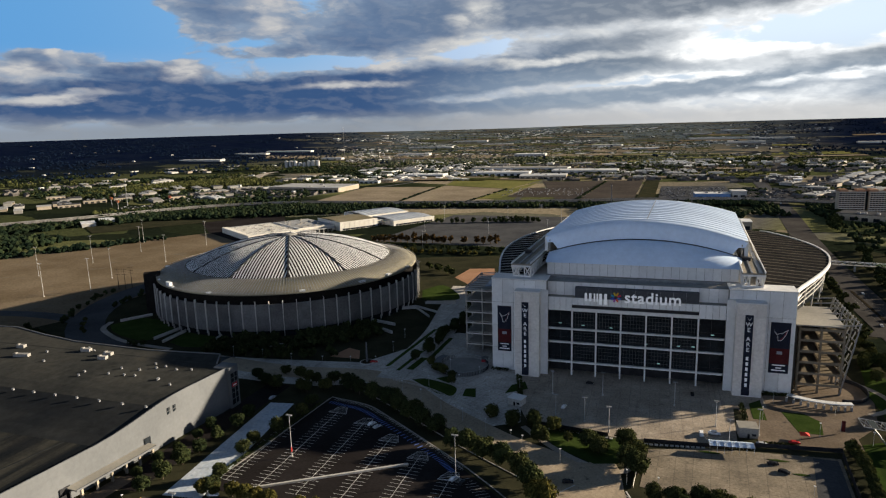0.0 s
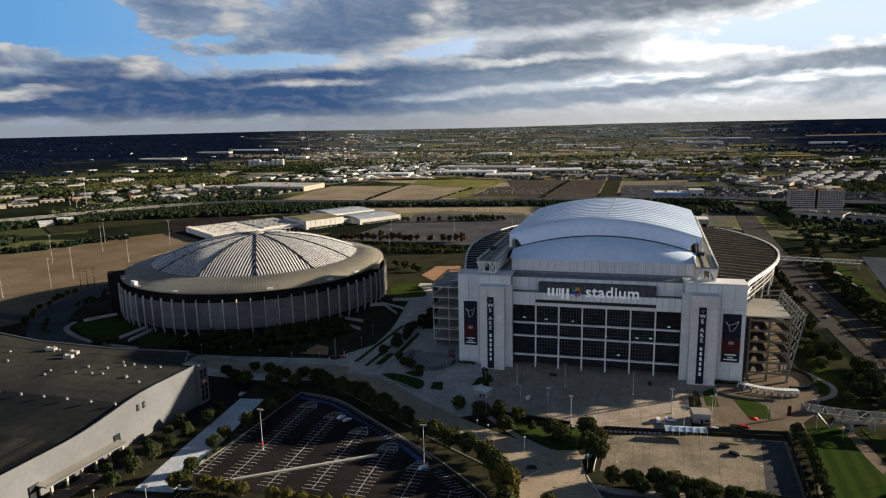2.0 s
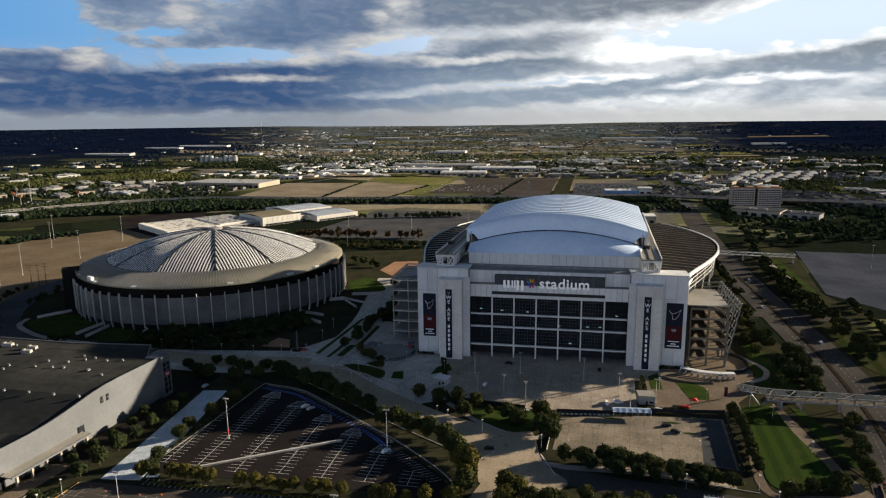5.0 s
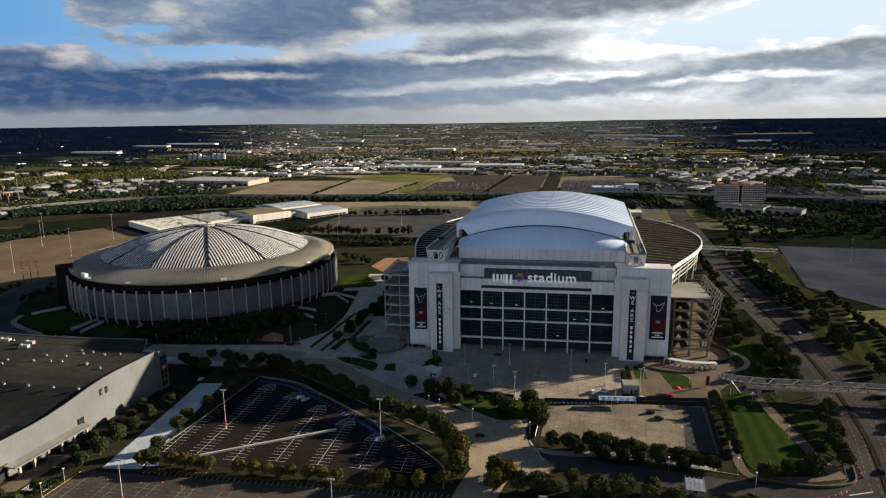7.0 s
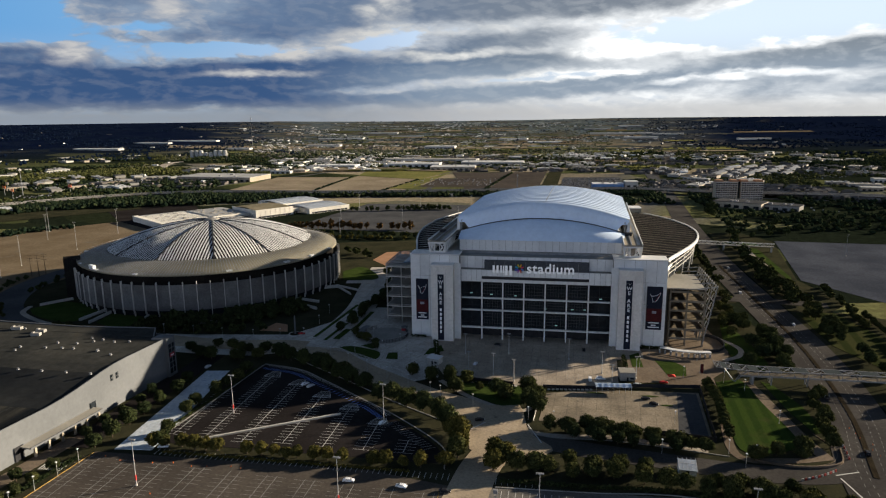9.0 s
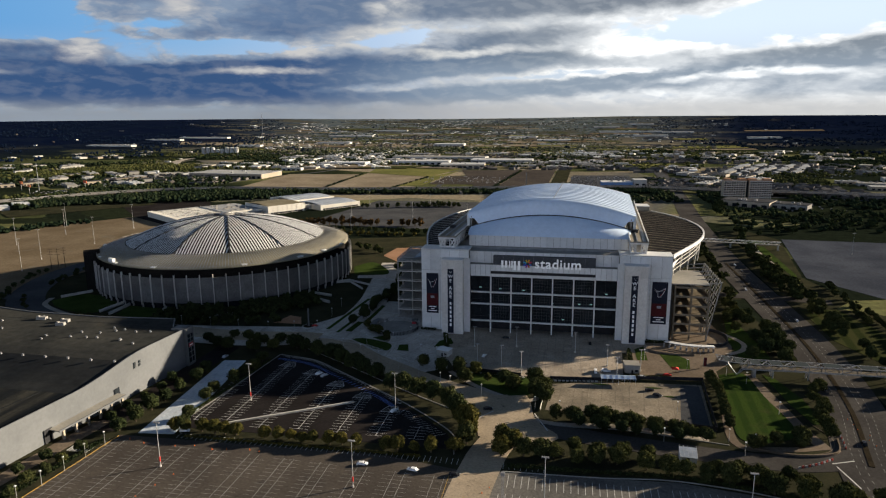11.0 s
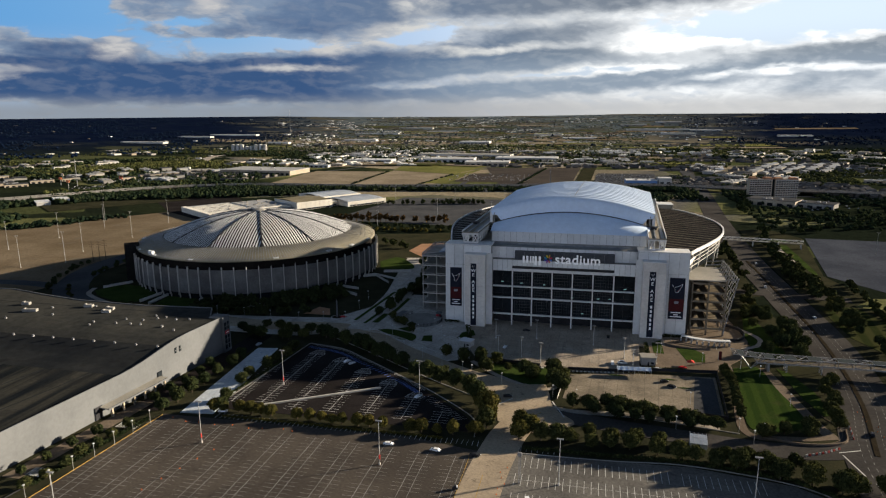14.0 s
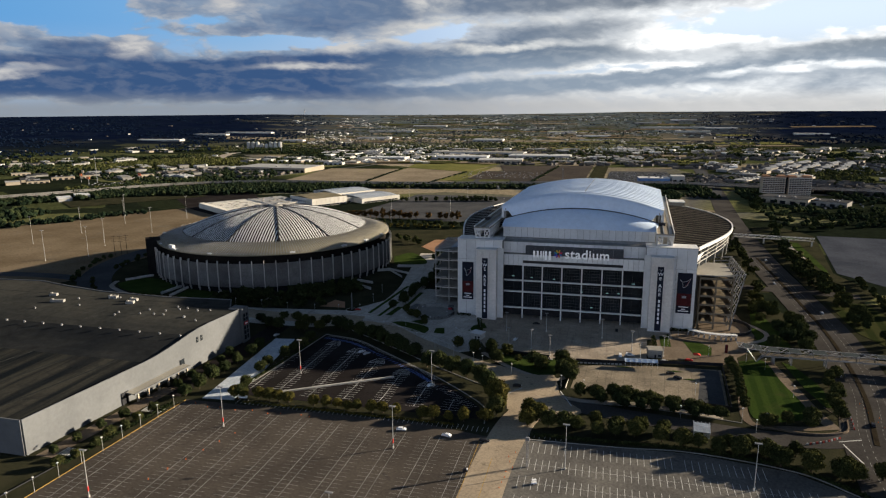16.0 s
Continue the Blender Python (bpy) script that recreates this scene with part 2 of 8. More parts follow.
def land(name):
    """Open country in parcels: woods, scrub, grass, dry fields and paved lots; further out, haze and cloud shade are
    put into the colour.
    """
    m = bpy.data.materials.new(name)
    m.use_nodes = True
    n = Nodes(m.node_tree)
    at = n.add("ShaderNodeNewGeometry").outputs["Position"]
    mid = n.noise(at, 0.011, 6.0, 0.7, 0.5)
    fine_n = n.noise(at, 0.12, 6.0, 0.7)
    ruffle = n.add("ShaderNodeTexNoise", {"Vector": at, "Scale": 0.012, "Detail": 4.0})
    pull = n.add("ShaderNodeVectorMath", {0: ruffle.outputs[1], 1: (60.0, 60.0, 0.0)}, operation="MULTIPLY").outputs[0]
    bent = n.add("ShaderNodeVectorMath", {0: at, 1: pull}, operation="ADD").outputs[0]
    parcel = n.add("ShaderNodeMapping", {0: bent, 2: (0, 0, 0.12), 3: (1 / 210.0, 1 / 120.0, 0.0)}).outputs[0]
    cell = n.add("ShaderNodeTexVoronoi", {"Vector": parcel, "Scale": 1.0, "Randomness": 0.8})
    pick = n.add("ShaderNodeSeparateColor", {0: cell.outputs["Color"]}).outputs[0]
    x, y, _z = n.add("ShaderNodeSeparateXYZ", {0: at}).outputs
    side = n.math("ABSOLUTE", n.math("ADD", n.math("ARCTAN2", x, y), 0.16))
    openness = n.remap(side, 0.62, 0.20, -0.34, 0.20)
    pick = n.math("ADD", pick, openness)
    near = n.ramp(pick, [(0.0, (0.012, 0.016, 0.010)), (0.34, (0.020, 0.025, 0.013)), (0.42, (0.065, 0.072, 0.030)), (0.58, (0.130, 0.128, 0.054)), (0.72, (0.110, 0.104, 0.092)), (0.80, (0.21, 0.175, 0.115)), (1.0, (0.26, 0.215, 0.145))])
    # far colours: cloud shade as navy at the sides, haze as blue-grey amid
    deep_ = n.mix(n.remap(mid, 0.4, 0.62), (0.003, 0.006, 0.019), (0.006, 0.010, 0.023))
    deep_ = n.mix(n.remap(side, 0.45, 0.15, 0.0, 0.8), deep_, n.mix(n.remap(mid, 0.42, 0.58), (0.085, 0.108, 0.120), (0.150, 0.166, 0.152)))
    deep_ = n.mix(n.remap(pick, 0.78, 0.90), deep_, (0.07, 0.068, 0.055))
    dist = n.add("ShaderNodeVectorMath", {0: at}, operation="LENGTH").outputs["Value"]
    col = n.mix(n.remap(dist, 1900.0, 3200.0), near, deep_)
    col = n.mix(0.6, col, n.mix(1.0, col, n.ramp(fine_n, [(0.3, 0.3), (0.7, 1.7)]), "MULTIPLY"))
    p = n.add("ShaderNodeBsdfPrincipled", {"Base Color": col, "Roughness": 0.95, "Specular IOR Level": 0.0})
    bp = n.add("ShaderNodeBump", {"Strength": 0.6, "Distance": 2.0, "Height": fine_n})
    n.put(p, "Normal", bp.outputs[0])
    n.add("ShaderNodeOutputMaterial", {0: p.outputs[0]})
    return m


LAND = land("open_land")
ASPHALT = surf("asphalt", (0.062, 0.053, 0.045), (0.086, 0.073, 0.060), 0.03, 0.9, 0.9, bump=0.1, stain=(0.040, 0.037, 0.034))
ASPHALT_DARK = surf("dark_asphalt", (0.018, 0.0155, 0.0150), (0.028, 0.0245, 0.0235), 0.03, 0.9, 0.88, bump=0.1, stain=(0.026, 0.025, 0.025))
ASPHALT_PALE = surf("pale_asphalt", (0.055, 0.056, 0.059), (0.082, 0.082, 0.083), 0.03, 0.8, 0.9, bump=0.1, stain=(0.08, 0.078, 0.075))
FIELD = surf("dry_field", (0.185, 0.150, 0.105), (0.270, 0.220, 0.155), 0.012, 0.15, 0.95, bump=0.2, stain=(0.20, 0.19, 0.09), spec=0.1)
CONCRETE = surf("concrete", (0.285, 0.25, 0.208), (0.37, 0.325, 0.272), 0.06, 0.9, 0.85, bump=0.1, stain=(0.20, 0.178, 0.15))
def jointed(name, a, b, dark, pitch=5.0, turn=0.0):
    """Cast concrete in square bays: thin dark joints, bays that differ, tyre marks and drips."""
    m = bpy.data.materials.new(name)
    m.use_nodes = True
    n = Nodes(m.node_tree)
    at = n.add("ShaderNodeNewGeometry").outputs["Position"]
    lay = n.add("ShaderNodeMapping", {0: at, 2: (0, 0, turn), 3: (1 / pitch, 1 / pitch, 0.0)}).outputs[0]
    bay = n.add("ShaderNodeTexBrick", {"Vector": lay, "Color1": (0.0, 0.0, 0.0, 1), "Color2": (1.0, 1.0, 1.0, 1), "Mortar": (0.5, 0.5, 0.5, 1), "Scale": 1.0, "Mortar Size": 0.018, "Brick Width": 1.0, "Row Height": 1.0})
    bay.offset = 0.0
    col = n.mix(n.remap(n.noise(at, 0.06, 5.0, 0.6), 0.32, 0.68), a, b)
    col = n.mix(0.35, col, n.mix(1.0, col, n.ramp(bay.outputs[0], [(0.0, 0.75), (1.0, 1.25)]), "MULTIPLY"))
    col = n.mix(n.math("MULTIPLY", bay.outputs[1], 0.55), col, dark)
    col = n.mix(n.remap(n.noise(at, 0.22, 7.0, 0.7, 0.8), 0.55, 0.72, 0.0, 0.75), col, dark)
    streak = n.noise(n.add("ShaderNodeMapping", {0: at, 2: (0, 0, turn + 0.3), 3: (0.35, 0.02, 0.0)}).outputs[0], 1.0, 5.0, 0.6)
    col = n.mix(n.remap(streak, 0.56, 0.70, 0.0, 0.4), col, dark)
    col = n.mix(0.45, col, n.mix(1.0, col, n.ramp(n.noise(at, 0.9, 7.0, 0.7), [(0.3, 0.3), (0.7, 1.7)]), "MULTIPLY"))
    p = n.add("ShaderNodeBsdfPrincipled", {"Base Color": col, "Roughness": 0.88, "Specular IOR Level": 0.0})
    n.add("ShaderNodeOutputMaterial", {0: p.outputs[0]})
    return m


PLAZA = jointed("plaza_concrete", (0.270, 0.225, 0.175), (0.36, 0.305, 0.240), (0.14, 0.118, 0.094), 5.0, 0.0)
COURT = jointed("court_concrete", (0.36, 0.33, 0.29), (0.48, 0.445, 0.39), (0.17, 0.155, 0.135), 6.0, 0.4)
TAN_CONCRETE = surf("tan_concrete", (0.275, 0.222, 0.158), (0.375, 0.302, 0.215), 0.05, 0.9, 0.85, bump=0.1, stain=(0.125, 0.105, 0.08))
TAN_LOT = surf("worn_tan_lot", (0.118, 0.088, 0.054), (0.185, 0.143, 0.094), 0.012, 0.4, 0.9, bump=0.1, stain=(0.15, 0.13, 0.10))
BROWN_PAVING = surf("brown_paving", (0.125, 0.098, 0.072), (0.180, 0.142, 0.106), 0.05, 0.9, 0.9, bump=0.1, stain=(0.09, 0.075, 0.06))
RED_PAVING = surf("red_paving", (0.30, 0.17, 0.10), (0.36, 0.21, 0.13), 0.06, 1.2, 0.9)
GRASS = surf("grass", (0.028, 0.045, 0.011), (0.043, 0.063, 0.016), 0.08, 2.5, 0.95, bump=0.5, stain=(0.042, 0.046, 0.016), spec=0.1)
def mown(name, a, b, wide=3.4, turn=0.0):
    """Lawn cut in lanes, with worn and greener spots."""
    m = bpy.data.materials.new(name)
    m.use_nodes = True
    n = Nodes(m.node_tree)
    at = n.add("ShaderNodeNewGeometry").outputs["Position"]
    across = n.add("ShaderNodeSeparateXYZ", {0: n.add("ShaderNodeMapping", {0: at, 2: (0, 0, turn)}).outputs[0]}).outputs[0]
    across = n.math("ADD", across, n.math("MULTIPLY", n.noise(at, 0.15, 3.0), 1.2))
    lane = n.remap(n.math("SINE", n.math("MULTIPLY", across, math.pi / wide)), -0.5, 0.5)
    col = n.mix(lane, a, b)
    col = n.mix(n.remap(n.noise(at, 0.09, 5.0, 0.65), 0.5, 0.72, 0.0, 0.6), col, (0.046, 0.050, 0.018))
    col = n.mix(0.45, col, n.mix(1.0, col, n.ramp(n.noise(at, 2.0, 6.0, 0.7), [(0.3, 0.3), (0.7, 1.7)]), "MULTIPLY"))
    p = n.add("ShaderNodeBsdfPrincipled", {"Base Color": col, "Roughness": 0.95, "Specular IOR Level": 0.0})
    n.add("ShaderNodeOutputMaterial", {0: p.outputs[0]})
    return m


MOWN = mown("mown_lawn", (0.023, 0.040, 0.010), (0.033, 0.053, 0.012), 3.4, 0.06)
MOWN_DRY = mown("mown_dry_lawn", (0.024, 0.030, 0.011), (0.042, 0.044, 0.018), 5.0, 0.15)
GRASS_DULL = surf("dull_grass", (0.026, 0.027, 0.016), (0.042, 0.040, 0.023), 0.05, 2.0, 0.95, bump=0.5, stain=(0.055, 0.048, 0.026), spec=0.1)
BED = surf("mulch_bed", (0.024, 0.019, 0.013), (0.036, 0.029, 0.019), 0.2, 2.5, 0.95, bump=0.5, spec=0.1)
PAINT = surf("line_paint", (0.46, 0.45, 0.42), (0.58, 0.57, 0.54), 0.3, 3.0, 0.7, bump=0.0, stain=(0.25, 0.24, 0.22))
PAINT_YELLOW = surf("yellow_paint", (0.34, 0.21, 0.05), (0.42, 0.27, 0.07), 0.3, 3.0, 0.7, bump=0.0)
PAINT_BLUE = surf("blue_paint", (0.08, 0.14, 0.42), (0.12, 0.20, 0.52), 0.3, 3.0, 0.7, bump=0.0)
WALK_WHITE = surf("painted_walk", (0.40, 0.44, 0.48), (0.52, 0.55, 0.57), 0.09, 0.7, 0.75, stain=(0.16, 0.26, 0.42))
WHITE_PANEL = surf("white_metal_panel", (0.60, 0.60, 0.59), (0.68, 0.68, 0.665), 0.06, 0.5, 0.5, bump=0.03, vary=0.06, fine_amt=0.12)
STONE_PANEL = surf("pale_precast_panel", (0.56, 0.53, 0.49), (0.64, 0.61, 0.565), 0.05, 0.8, 0.75, bump=0.06, vary=0.05, fine_amt=0.18, stain=(0.48, 0.455, 0.42))
# far darker than white stucco: cloud shade is put into the base colour
WHITE_WALL = surf("dimmed_white_stucco", (0.108, 0.112, 0.115), (0.132, 0.136, 0.139), 0.05, 0.6, 0.8, bump=0.05, fine_amt=0.12)
ROOF_FABRIC = surf("roof_membrane", (0.56, 0.66, 0.79), (0.64, 0.74, 0.87), 0.035, 0.35, 0.45, bump=0.03, fine_amt=0.10, spec=0.5)
STEEL_WHITE = surf("white_painted_steel", (0.58, 0.57, 0.55), (0.66, 0.65, 0.63), 0.3, 2.0, 0.5, bump=0.0, fine_amt=0.15)
POLE_WHITE = surf("weathered_white_pole", (0.34, 0.335, 0.32), (0.42, 0.415, 0.40), 0.3, 2.0, 0.6, bump=0.0, fine_amt=0.15)
STEEL_GREY = surf("grey_steel", (0.20, 0.20, 0.20), (0.27, 0.27, 0.27), 0.3, 2.0, 0.5, metal=0.3, bump=0.0)
DARK_STEEL = surf("dark_steel", (0.018, 0.018, 0.020), (0.030, 0.030, 0.033), 0.3, 2.0, 0.5, bump=0.0)
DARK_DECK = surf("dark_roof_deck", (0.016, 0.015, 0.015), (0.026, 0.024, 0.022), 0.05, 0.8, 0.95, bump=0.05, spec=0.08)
SKIRT_ROOF = surf("olive_skirt_sheet", (0.19, 0.172, 0.125), (0.235, 0.212, 0.155), 0.05, 0.7, 0.85, bump=0.05, fine_amt=0.2, stain=(0.11, 0.10, 0.08), spec=0.12)
GREY_ROOF = surf("grey_roof_sheet", (0.23, 0.215, 0.185), (0.29, 0.27, 0.23), 0.05, 0.7, 0.7, bump=0.05, fine_amt=0.2)
# ramp concrete darkened: the shade between the open flights is in its colour
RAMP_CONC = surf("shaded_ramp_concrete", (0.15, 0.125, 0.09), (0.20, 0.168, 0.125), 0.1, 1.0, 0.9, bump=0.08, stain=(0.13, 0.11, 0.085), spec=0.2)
# inner concrete with the shade behind the ramps put into its colour
BODY_DARK = surf("shaded_inner_concrete", (0.060, 0.055, 0.048), (0.085, 0.078, 0.068), 0.08, 1.1, 0.9, bump=0.1)
SANDY_DECK = surf("sandy_deck", (0.22, 0.195, 0.155), (0.29, 0.255, 0.205), 0.1, 0.8, 0.85, bump=0.05, stain=(0.24, 0.20, 0.16))


def striped_roof(name, a, b, c, wide=0.11):
    """Roof sheets laid in long lanes, stained and patched unevenly along them."""
    m = bpy.data.materials.new(name)
    m.use_nodes = True
    n = Nodes(m.node_tree)
    at = n.add("ShaderNodeNewGeometry").outputs["Position"]
    lanes = n.noise(n.add("ShaderNodeMapping", {0: at, 2: (0, 0, radians(-7)), 3: (wide, wide * 0.064, 0.0)}).outputs[0], 1.0, 4.0, 0.55)
    patch = n.noise(at, 0.035, 6.0, 0.65, 0.4)
    grain = n.noise(at, 0.7, 6.0, 0.7)
    col = n.mix(n.remap(lanes, 0.36, 0.64), a, b)
    col = n.mix(n.remap(patch, 0.52, 0.70, 0.0, 0.7), col, c)
    col = n.mix(0.35, col, n.mix(1.0, col, n.ramp(grain, [(0.3, 0.4), (0.7, 1.6)]), "MULTIPLY"))
    p = n.add("ShaderNodeBsdfPrincipled", {"Base Color": col, "Roughness": 0.95, "Specular IOR Level": 0.0})
    n.add("ShaderNodeOutputMaterial", {0: p.outputs[0]})
    return m


LANE_ROOF = striped_roof("dark_laned_roof", (0.010, 0.012, 0.014), (0.047, 0.045, 0.037), (0.017, 0.018, 0.019))
DARK_MEMBRANE = surf("dark_roof_membrane", (0.018, 0.020, 0.022), (0.032, 0.033, 0.032), 0.018, 0.2, 0.95, bump=0.05, stain=(0.016, 0.016, 0.017), spec=0.05)
BROWN_ROOF = surf("weathered_roof_membrane", (0.033, 0.034, 0.032), (0.052, 0.051, 0.045), 0.025, 0.3, 0.92, bump=0.08, stain=(0.055, 0.051, 0.042), spec=0.05)
WHITE_ROOF = surf("white_roof", (0.48, 0.475, 0.46), (0.60, 0.59, 0.57), 0.02, 0.3, 0.7, bump=0.03, fine_amt=0.15, vary=0.2)
TAN_WALL = surf("tan_wall", (0.30, 0.25, 0.185), (0.37, 0.31, 0.235), 0.05, 0.6, 0.8, vary=0.25)
GREY_CONC = surf("grey_cast_concrete", (0.235, 0.225, 0.205), (0.30, 0.285, 0.26), 0.08, 1.1, 0.85, bump=0.1, vary=0.05, stain=(0.17, 0.16, 0.145))
PALE_CONC = surf("pale_cast_concrete", (0.42, 0.40, 0.36), (0.50, 0.475, 0.43), 0.1, 1.1, 0.8, bump=0.08)
GLASS_DARK = glassy("dark_glass", (0.010, 0.012, 0.014))
NAVY = surf("navy_fabric", (0.010, 0.013, 0.024), (0.014, 0.017, 0.030), 0.2, 1.0, 0.7, bump=0.0)
RED_CLOTH = surf("red_fabric", (0.050, 0.008, 0.009), (0.068, 0.010, 0.011), 0.2, 1.0, 0.7, bump=0.0)
SIGN_GREY = surf("dark_sign_panel", (0.050, 0.053, 0.060), (0.062, 0.066, 0.074), 0.1, 1.0, 0.6, bump=0.0)
def lit_sign(name, c, glow_):
    """Sign letters with their own faint light."""
    m = bpy.data.materials.new(name)
    m.use_nodes = True
    b = m.node_tree.nodes["Principled BSDF"]
    b.inputs["Base Color"].default_value = (*c, 1)
    b.inputs["Emission Color"].default_value = (*c, 1)
    b.inputs["Emission Strength"].default_value = glow_
    return m


LIT_LETTER = lit_sign("lit_sign_letter", (0.85, 0.85, 0.85), 0.05)
LETTER = surf("white_letter", (0.80, 0.80, 0.80), (0.84, 0.84, 0.84), 0.3, 2.0, 0.5, bump=0.0, fine_amt=0.05)
BARK = surf("bark", (0.06, 0.045, 0.032), (0.09, 0.07, 0.05), 1.0, 6.0, 0.95)
LEAF = leafy("leaves", (0.019, 0.025, 0.010), (0.045, 0.051, 0.020), (0.080, 0.082, 0.032))
# darker leaf copy; part of it is the trees' shade put into colour
LEAF_DARK = leafy("dark_leaves", (0.017, 0.024, 0.012), (0.031, 0.041, 0.018), (0.052, 0.061, 0.026))
# golden leaf colour, part of it the low sun on olive crowns
LEAF_GOLD = leafy("golden_leaves", (0.032, 0.034, 0.011), (0.070, 0.066, 0.020), (0.118, 0.100, 0.031))
LEAF_RUST = leafy("rust_leaves", (0.058, 0.036, 0.016), (0.115, 0.064, 0.024), (0.155, 0.092, 0.038))
COLOURS = {}


def plain(name, c, rough=0.5, metal=0.0):
    """A small painted thing's colour, slightly uneven."""
    if name not in COLOURS:
        COLOURS[name] = surf(name, tuple(x * 0.92 for x in c), tuple(min(1, x * 1.06) for x in c), 0.5, 3.0, rough, metal, bump=0.0, fine_amt=0.1)
    return COLOURS[name]


# ---- mesh helpers ----


class Geo:
    """Vertices and faces, gathered piece by piece."""
    def __init__(self):
        self.v, self.f = [], []

    def add(self, verts, faces):
        k = len(self.v)
        self.v += [tuple(p) for p in verts]
        self.f += [tuple(i + k for i in f) for f in faces]
        return self

    def box(self, x0, x1, y0, y1, z0, z1, m=None):
        p = [Vector((x, y, z)) for z in (z0, z1) for y in (y0, y1) for x in (x0, x1)]
        return self.add([m @ q for q in p] if m else p, [(0, 2, 3, 1), (4, 5, 7, 6), (0, 1, 5, 4), (1, 3, 7, 5), (3, 2, 6, 7), (2, 0, 4, 6)])

    def prism(self, pts, z0, z1):
        n = len(pts)
        area = sum(pts[i][0] * pts[(i + 1) % n][1] - pts[(i + 1) % n][0] * pts[i][1] for i in range(n))
        pts = pts if area > 0 else pts[::-1]
        v = [(x, y, z0) for x, y in pts] + [(x, y, z1) for x, y in pts]
        return self.add(v, [tuple(range(n - 1, -1, -1)), tuple(range(n, 2 * n))] + [(i, (i + 1) % n, n + (i + 1) % n, n + i) for i in range(n)])

    def bar(self, p, q, w, h=None, up=(0, 0, 1)):
        """A square bar from p to q."""
        p, q, h = Vector(p), Vector(q), h or w
        a = (q - p).normalized()
        s = a.cross(Vector(up))
        s = s.normalized() if s.length > 1e-4 else Vector((1, 0, 0))
        t = s.cross(a)
        c = [e + s * i * w / 2 + t * j * h / 2 for e in (p, q) for i, j in ((-1, -1), (1, -1), (1, 1), (-1, 1))]
        return self.add(c, [(0, 1, 2, 3), (7, 6, 5, 4), (0, 4, 5, 1), (1, 5, 6, 2), (2, 6, 7, 3), (3, 7, 4, 0)])

    def tube(self, p, q, r, r2=None, n=8):
        p, q, r2 = Vector(p), Vector(q), r if r2 is None else r2
        a = (q - p).normalized()
        s = a.orthogonal().normalized()
        t = a.cross(s)
        v = [e + (s * math.cos(2 * math.pi * i / n) + t * math.sin(2 * math.pi * i / n)) * k for e, k in ((p, r), (q, r2)) for i in range(n)]
        return self.add(v, [tuple(range(n - 1, -1, -1)), tuple(range(n, 2 * n))] + [(i, (i + 1) % n, n + (i + 1) % n, n + i) for i in range(n)])

    def grid(self, rows, close=False):
        """A skin through rows of points."""
        n = len(rows[0])
        k = n if close else n - 1
        return self.add([p for r in rows for p in r], [(a * n + i, a * n + (i + 1) % n, (a + 1) * n + (i + 1) % n, (a + 1) * n + i) for a in range(len(rows) - 1) for i in range(k)])

    def mesh(self, name, material, smooth=False):
        me = bpy.data.meshes.new(name)
        me.from_pydata(self.v, [], self.f)
        me.materials.append(material)
        if smooth:
            me.polygons.foreach_set("use_smooth", [True] * len(me.polygons))
        me.update()
        return me


def part(name, geo, material, parent=None, label="", smooth=False):
    """Links a mesh as one object under a thing or a part."""
    me = geo if isinstance(geo, bpy.types.Mesh) else geo.mesh(name, material, smooth)
    ob = new(name, me)
    ob.parent = parent
    return tagged(ob, label)


def thing(name, label, category, group="", kind="", at=(0, 0, 0), turn=0.0):
    ob = new(name)
    ob.empty_display_size = 0.5
    ob.matrix_basis = pose(*at, 0, 0, turn)
    return tagged(ob, label, category, group, kind)


def setting(name, geo, material, label, category, smooth=False):
    return tagged(part(name, geo, material, None, "", smooth), label, category, "", "structure")


def slab(name, pts, z, material, label, category="pavement"):
    return setting(name, Geo().prism(pts, -0.3, z), material, label, category)


def strip(pts, width, z0, z1, geo=None):
    """A ribbon of constant width along a line."""
    geo = geo or Geo()
    left, right = [], []
    for i, p in enumerate(pts):
        a, b = Vector(pts[max(i - 1, 0)]), Vector(pts[min(i + 1, len(pts) - 1)])
        d = (b - a).normalized()
        s = Vector((-d.y, d.x)) * width / 2
        left.append(Vector(p) + s)
        right.append(Vector(p) - s)
    rows = [[(l.x, l.y, z0), (l.x, l.y, z1), (r.x, r.y, z1), (r.x, r.y, z0)] for l, r in zip(left, right)]
    return geo.grid(rows[::-1], True).add(rows[0], [(0, 1, 2, 3)]).add(rows[-1], [(3, 2, 1, 0)])


def bend(pts, n=8):
    """A smooth line through a few points (Catmull-Rom)."""
    P = [Vector(p) for p in pts]
    P = [2 * P[0] - P[1]] + P + [2 * P[-1] - P[-2]]
    out_pts = []
    for i in range(1, len(P) - 2):
        for k in range(n):
            t = k / n
            a, b, c, d = P[i - 1:i + 3]
            out_pts.append(0.5 * (2 * b + (c - a) * t + (2 * a - 5 * b + 4 * c - d) * t * t + (3 * b - a - 3 * c + d) * t ** 3))
    return [tuple(p) for p in out_pts + [P[-2]]]


rnd = random.Random(7)

# ---- ground and paved areas ----
LOT_PALE = surf("pale_lot_asphalt", (0.098, 0.092, 0.084), (0.160, 0.148, 0.130), 0.03, 0.8, 0.9, bump=0.1, stain=(0.062, 0.058, 0.052), fine_amt=0.5)
AVENUE = surf("worn_avenue_concrete", (0.048, 0.044, 0.041), (0.074, 0.068, 0.062), 0.03, 0.8, 0.9, bump=0.1, stain=(0.045, 0.042, 0.038))
LOT_BLUE = surf("cool_grey_lot", (0.042, 0.047, 0.060), (0.068, 0.074, 0.090), 0.02, 0.5, 0.9, bump=0.1, stain=(0.045, 0.047, 0.055))
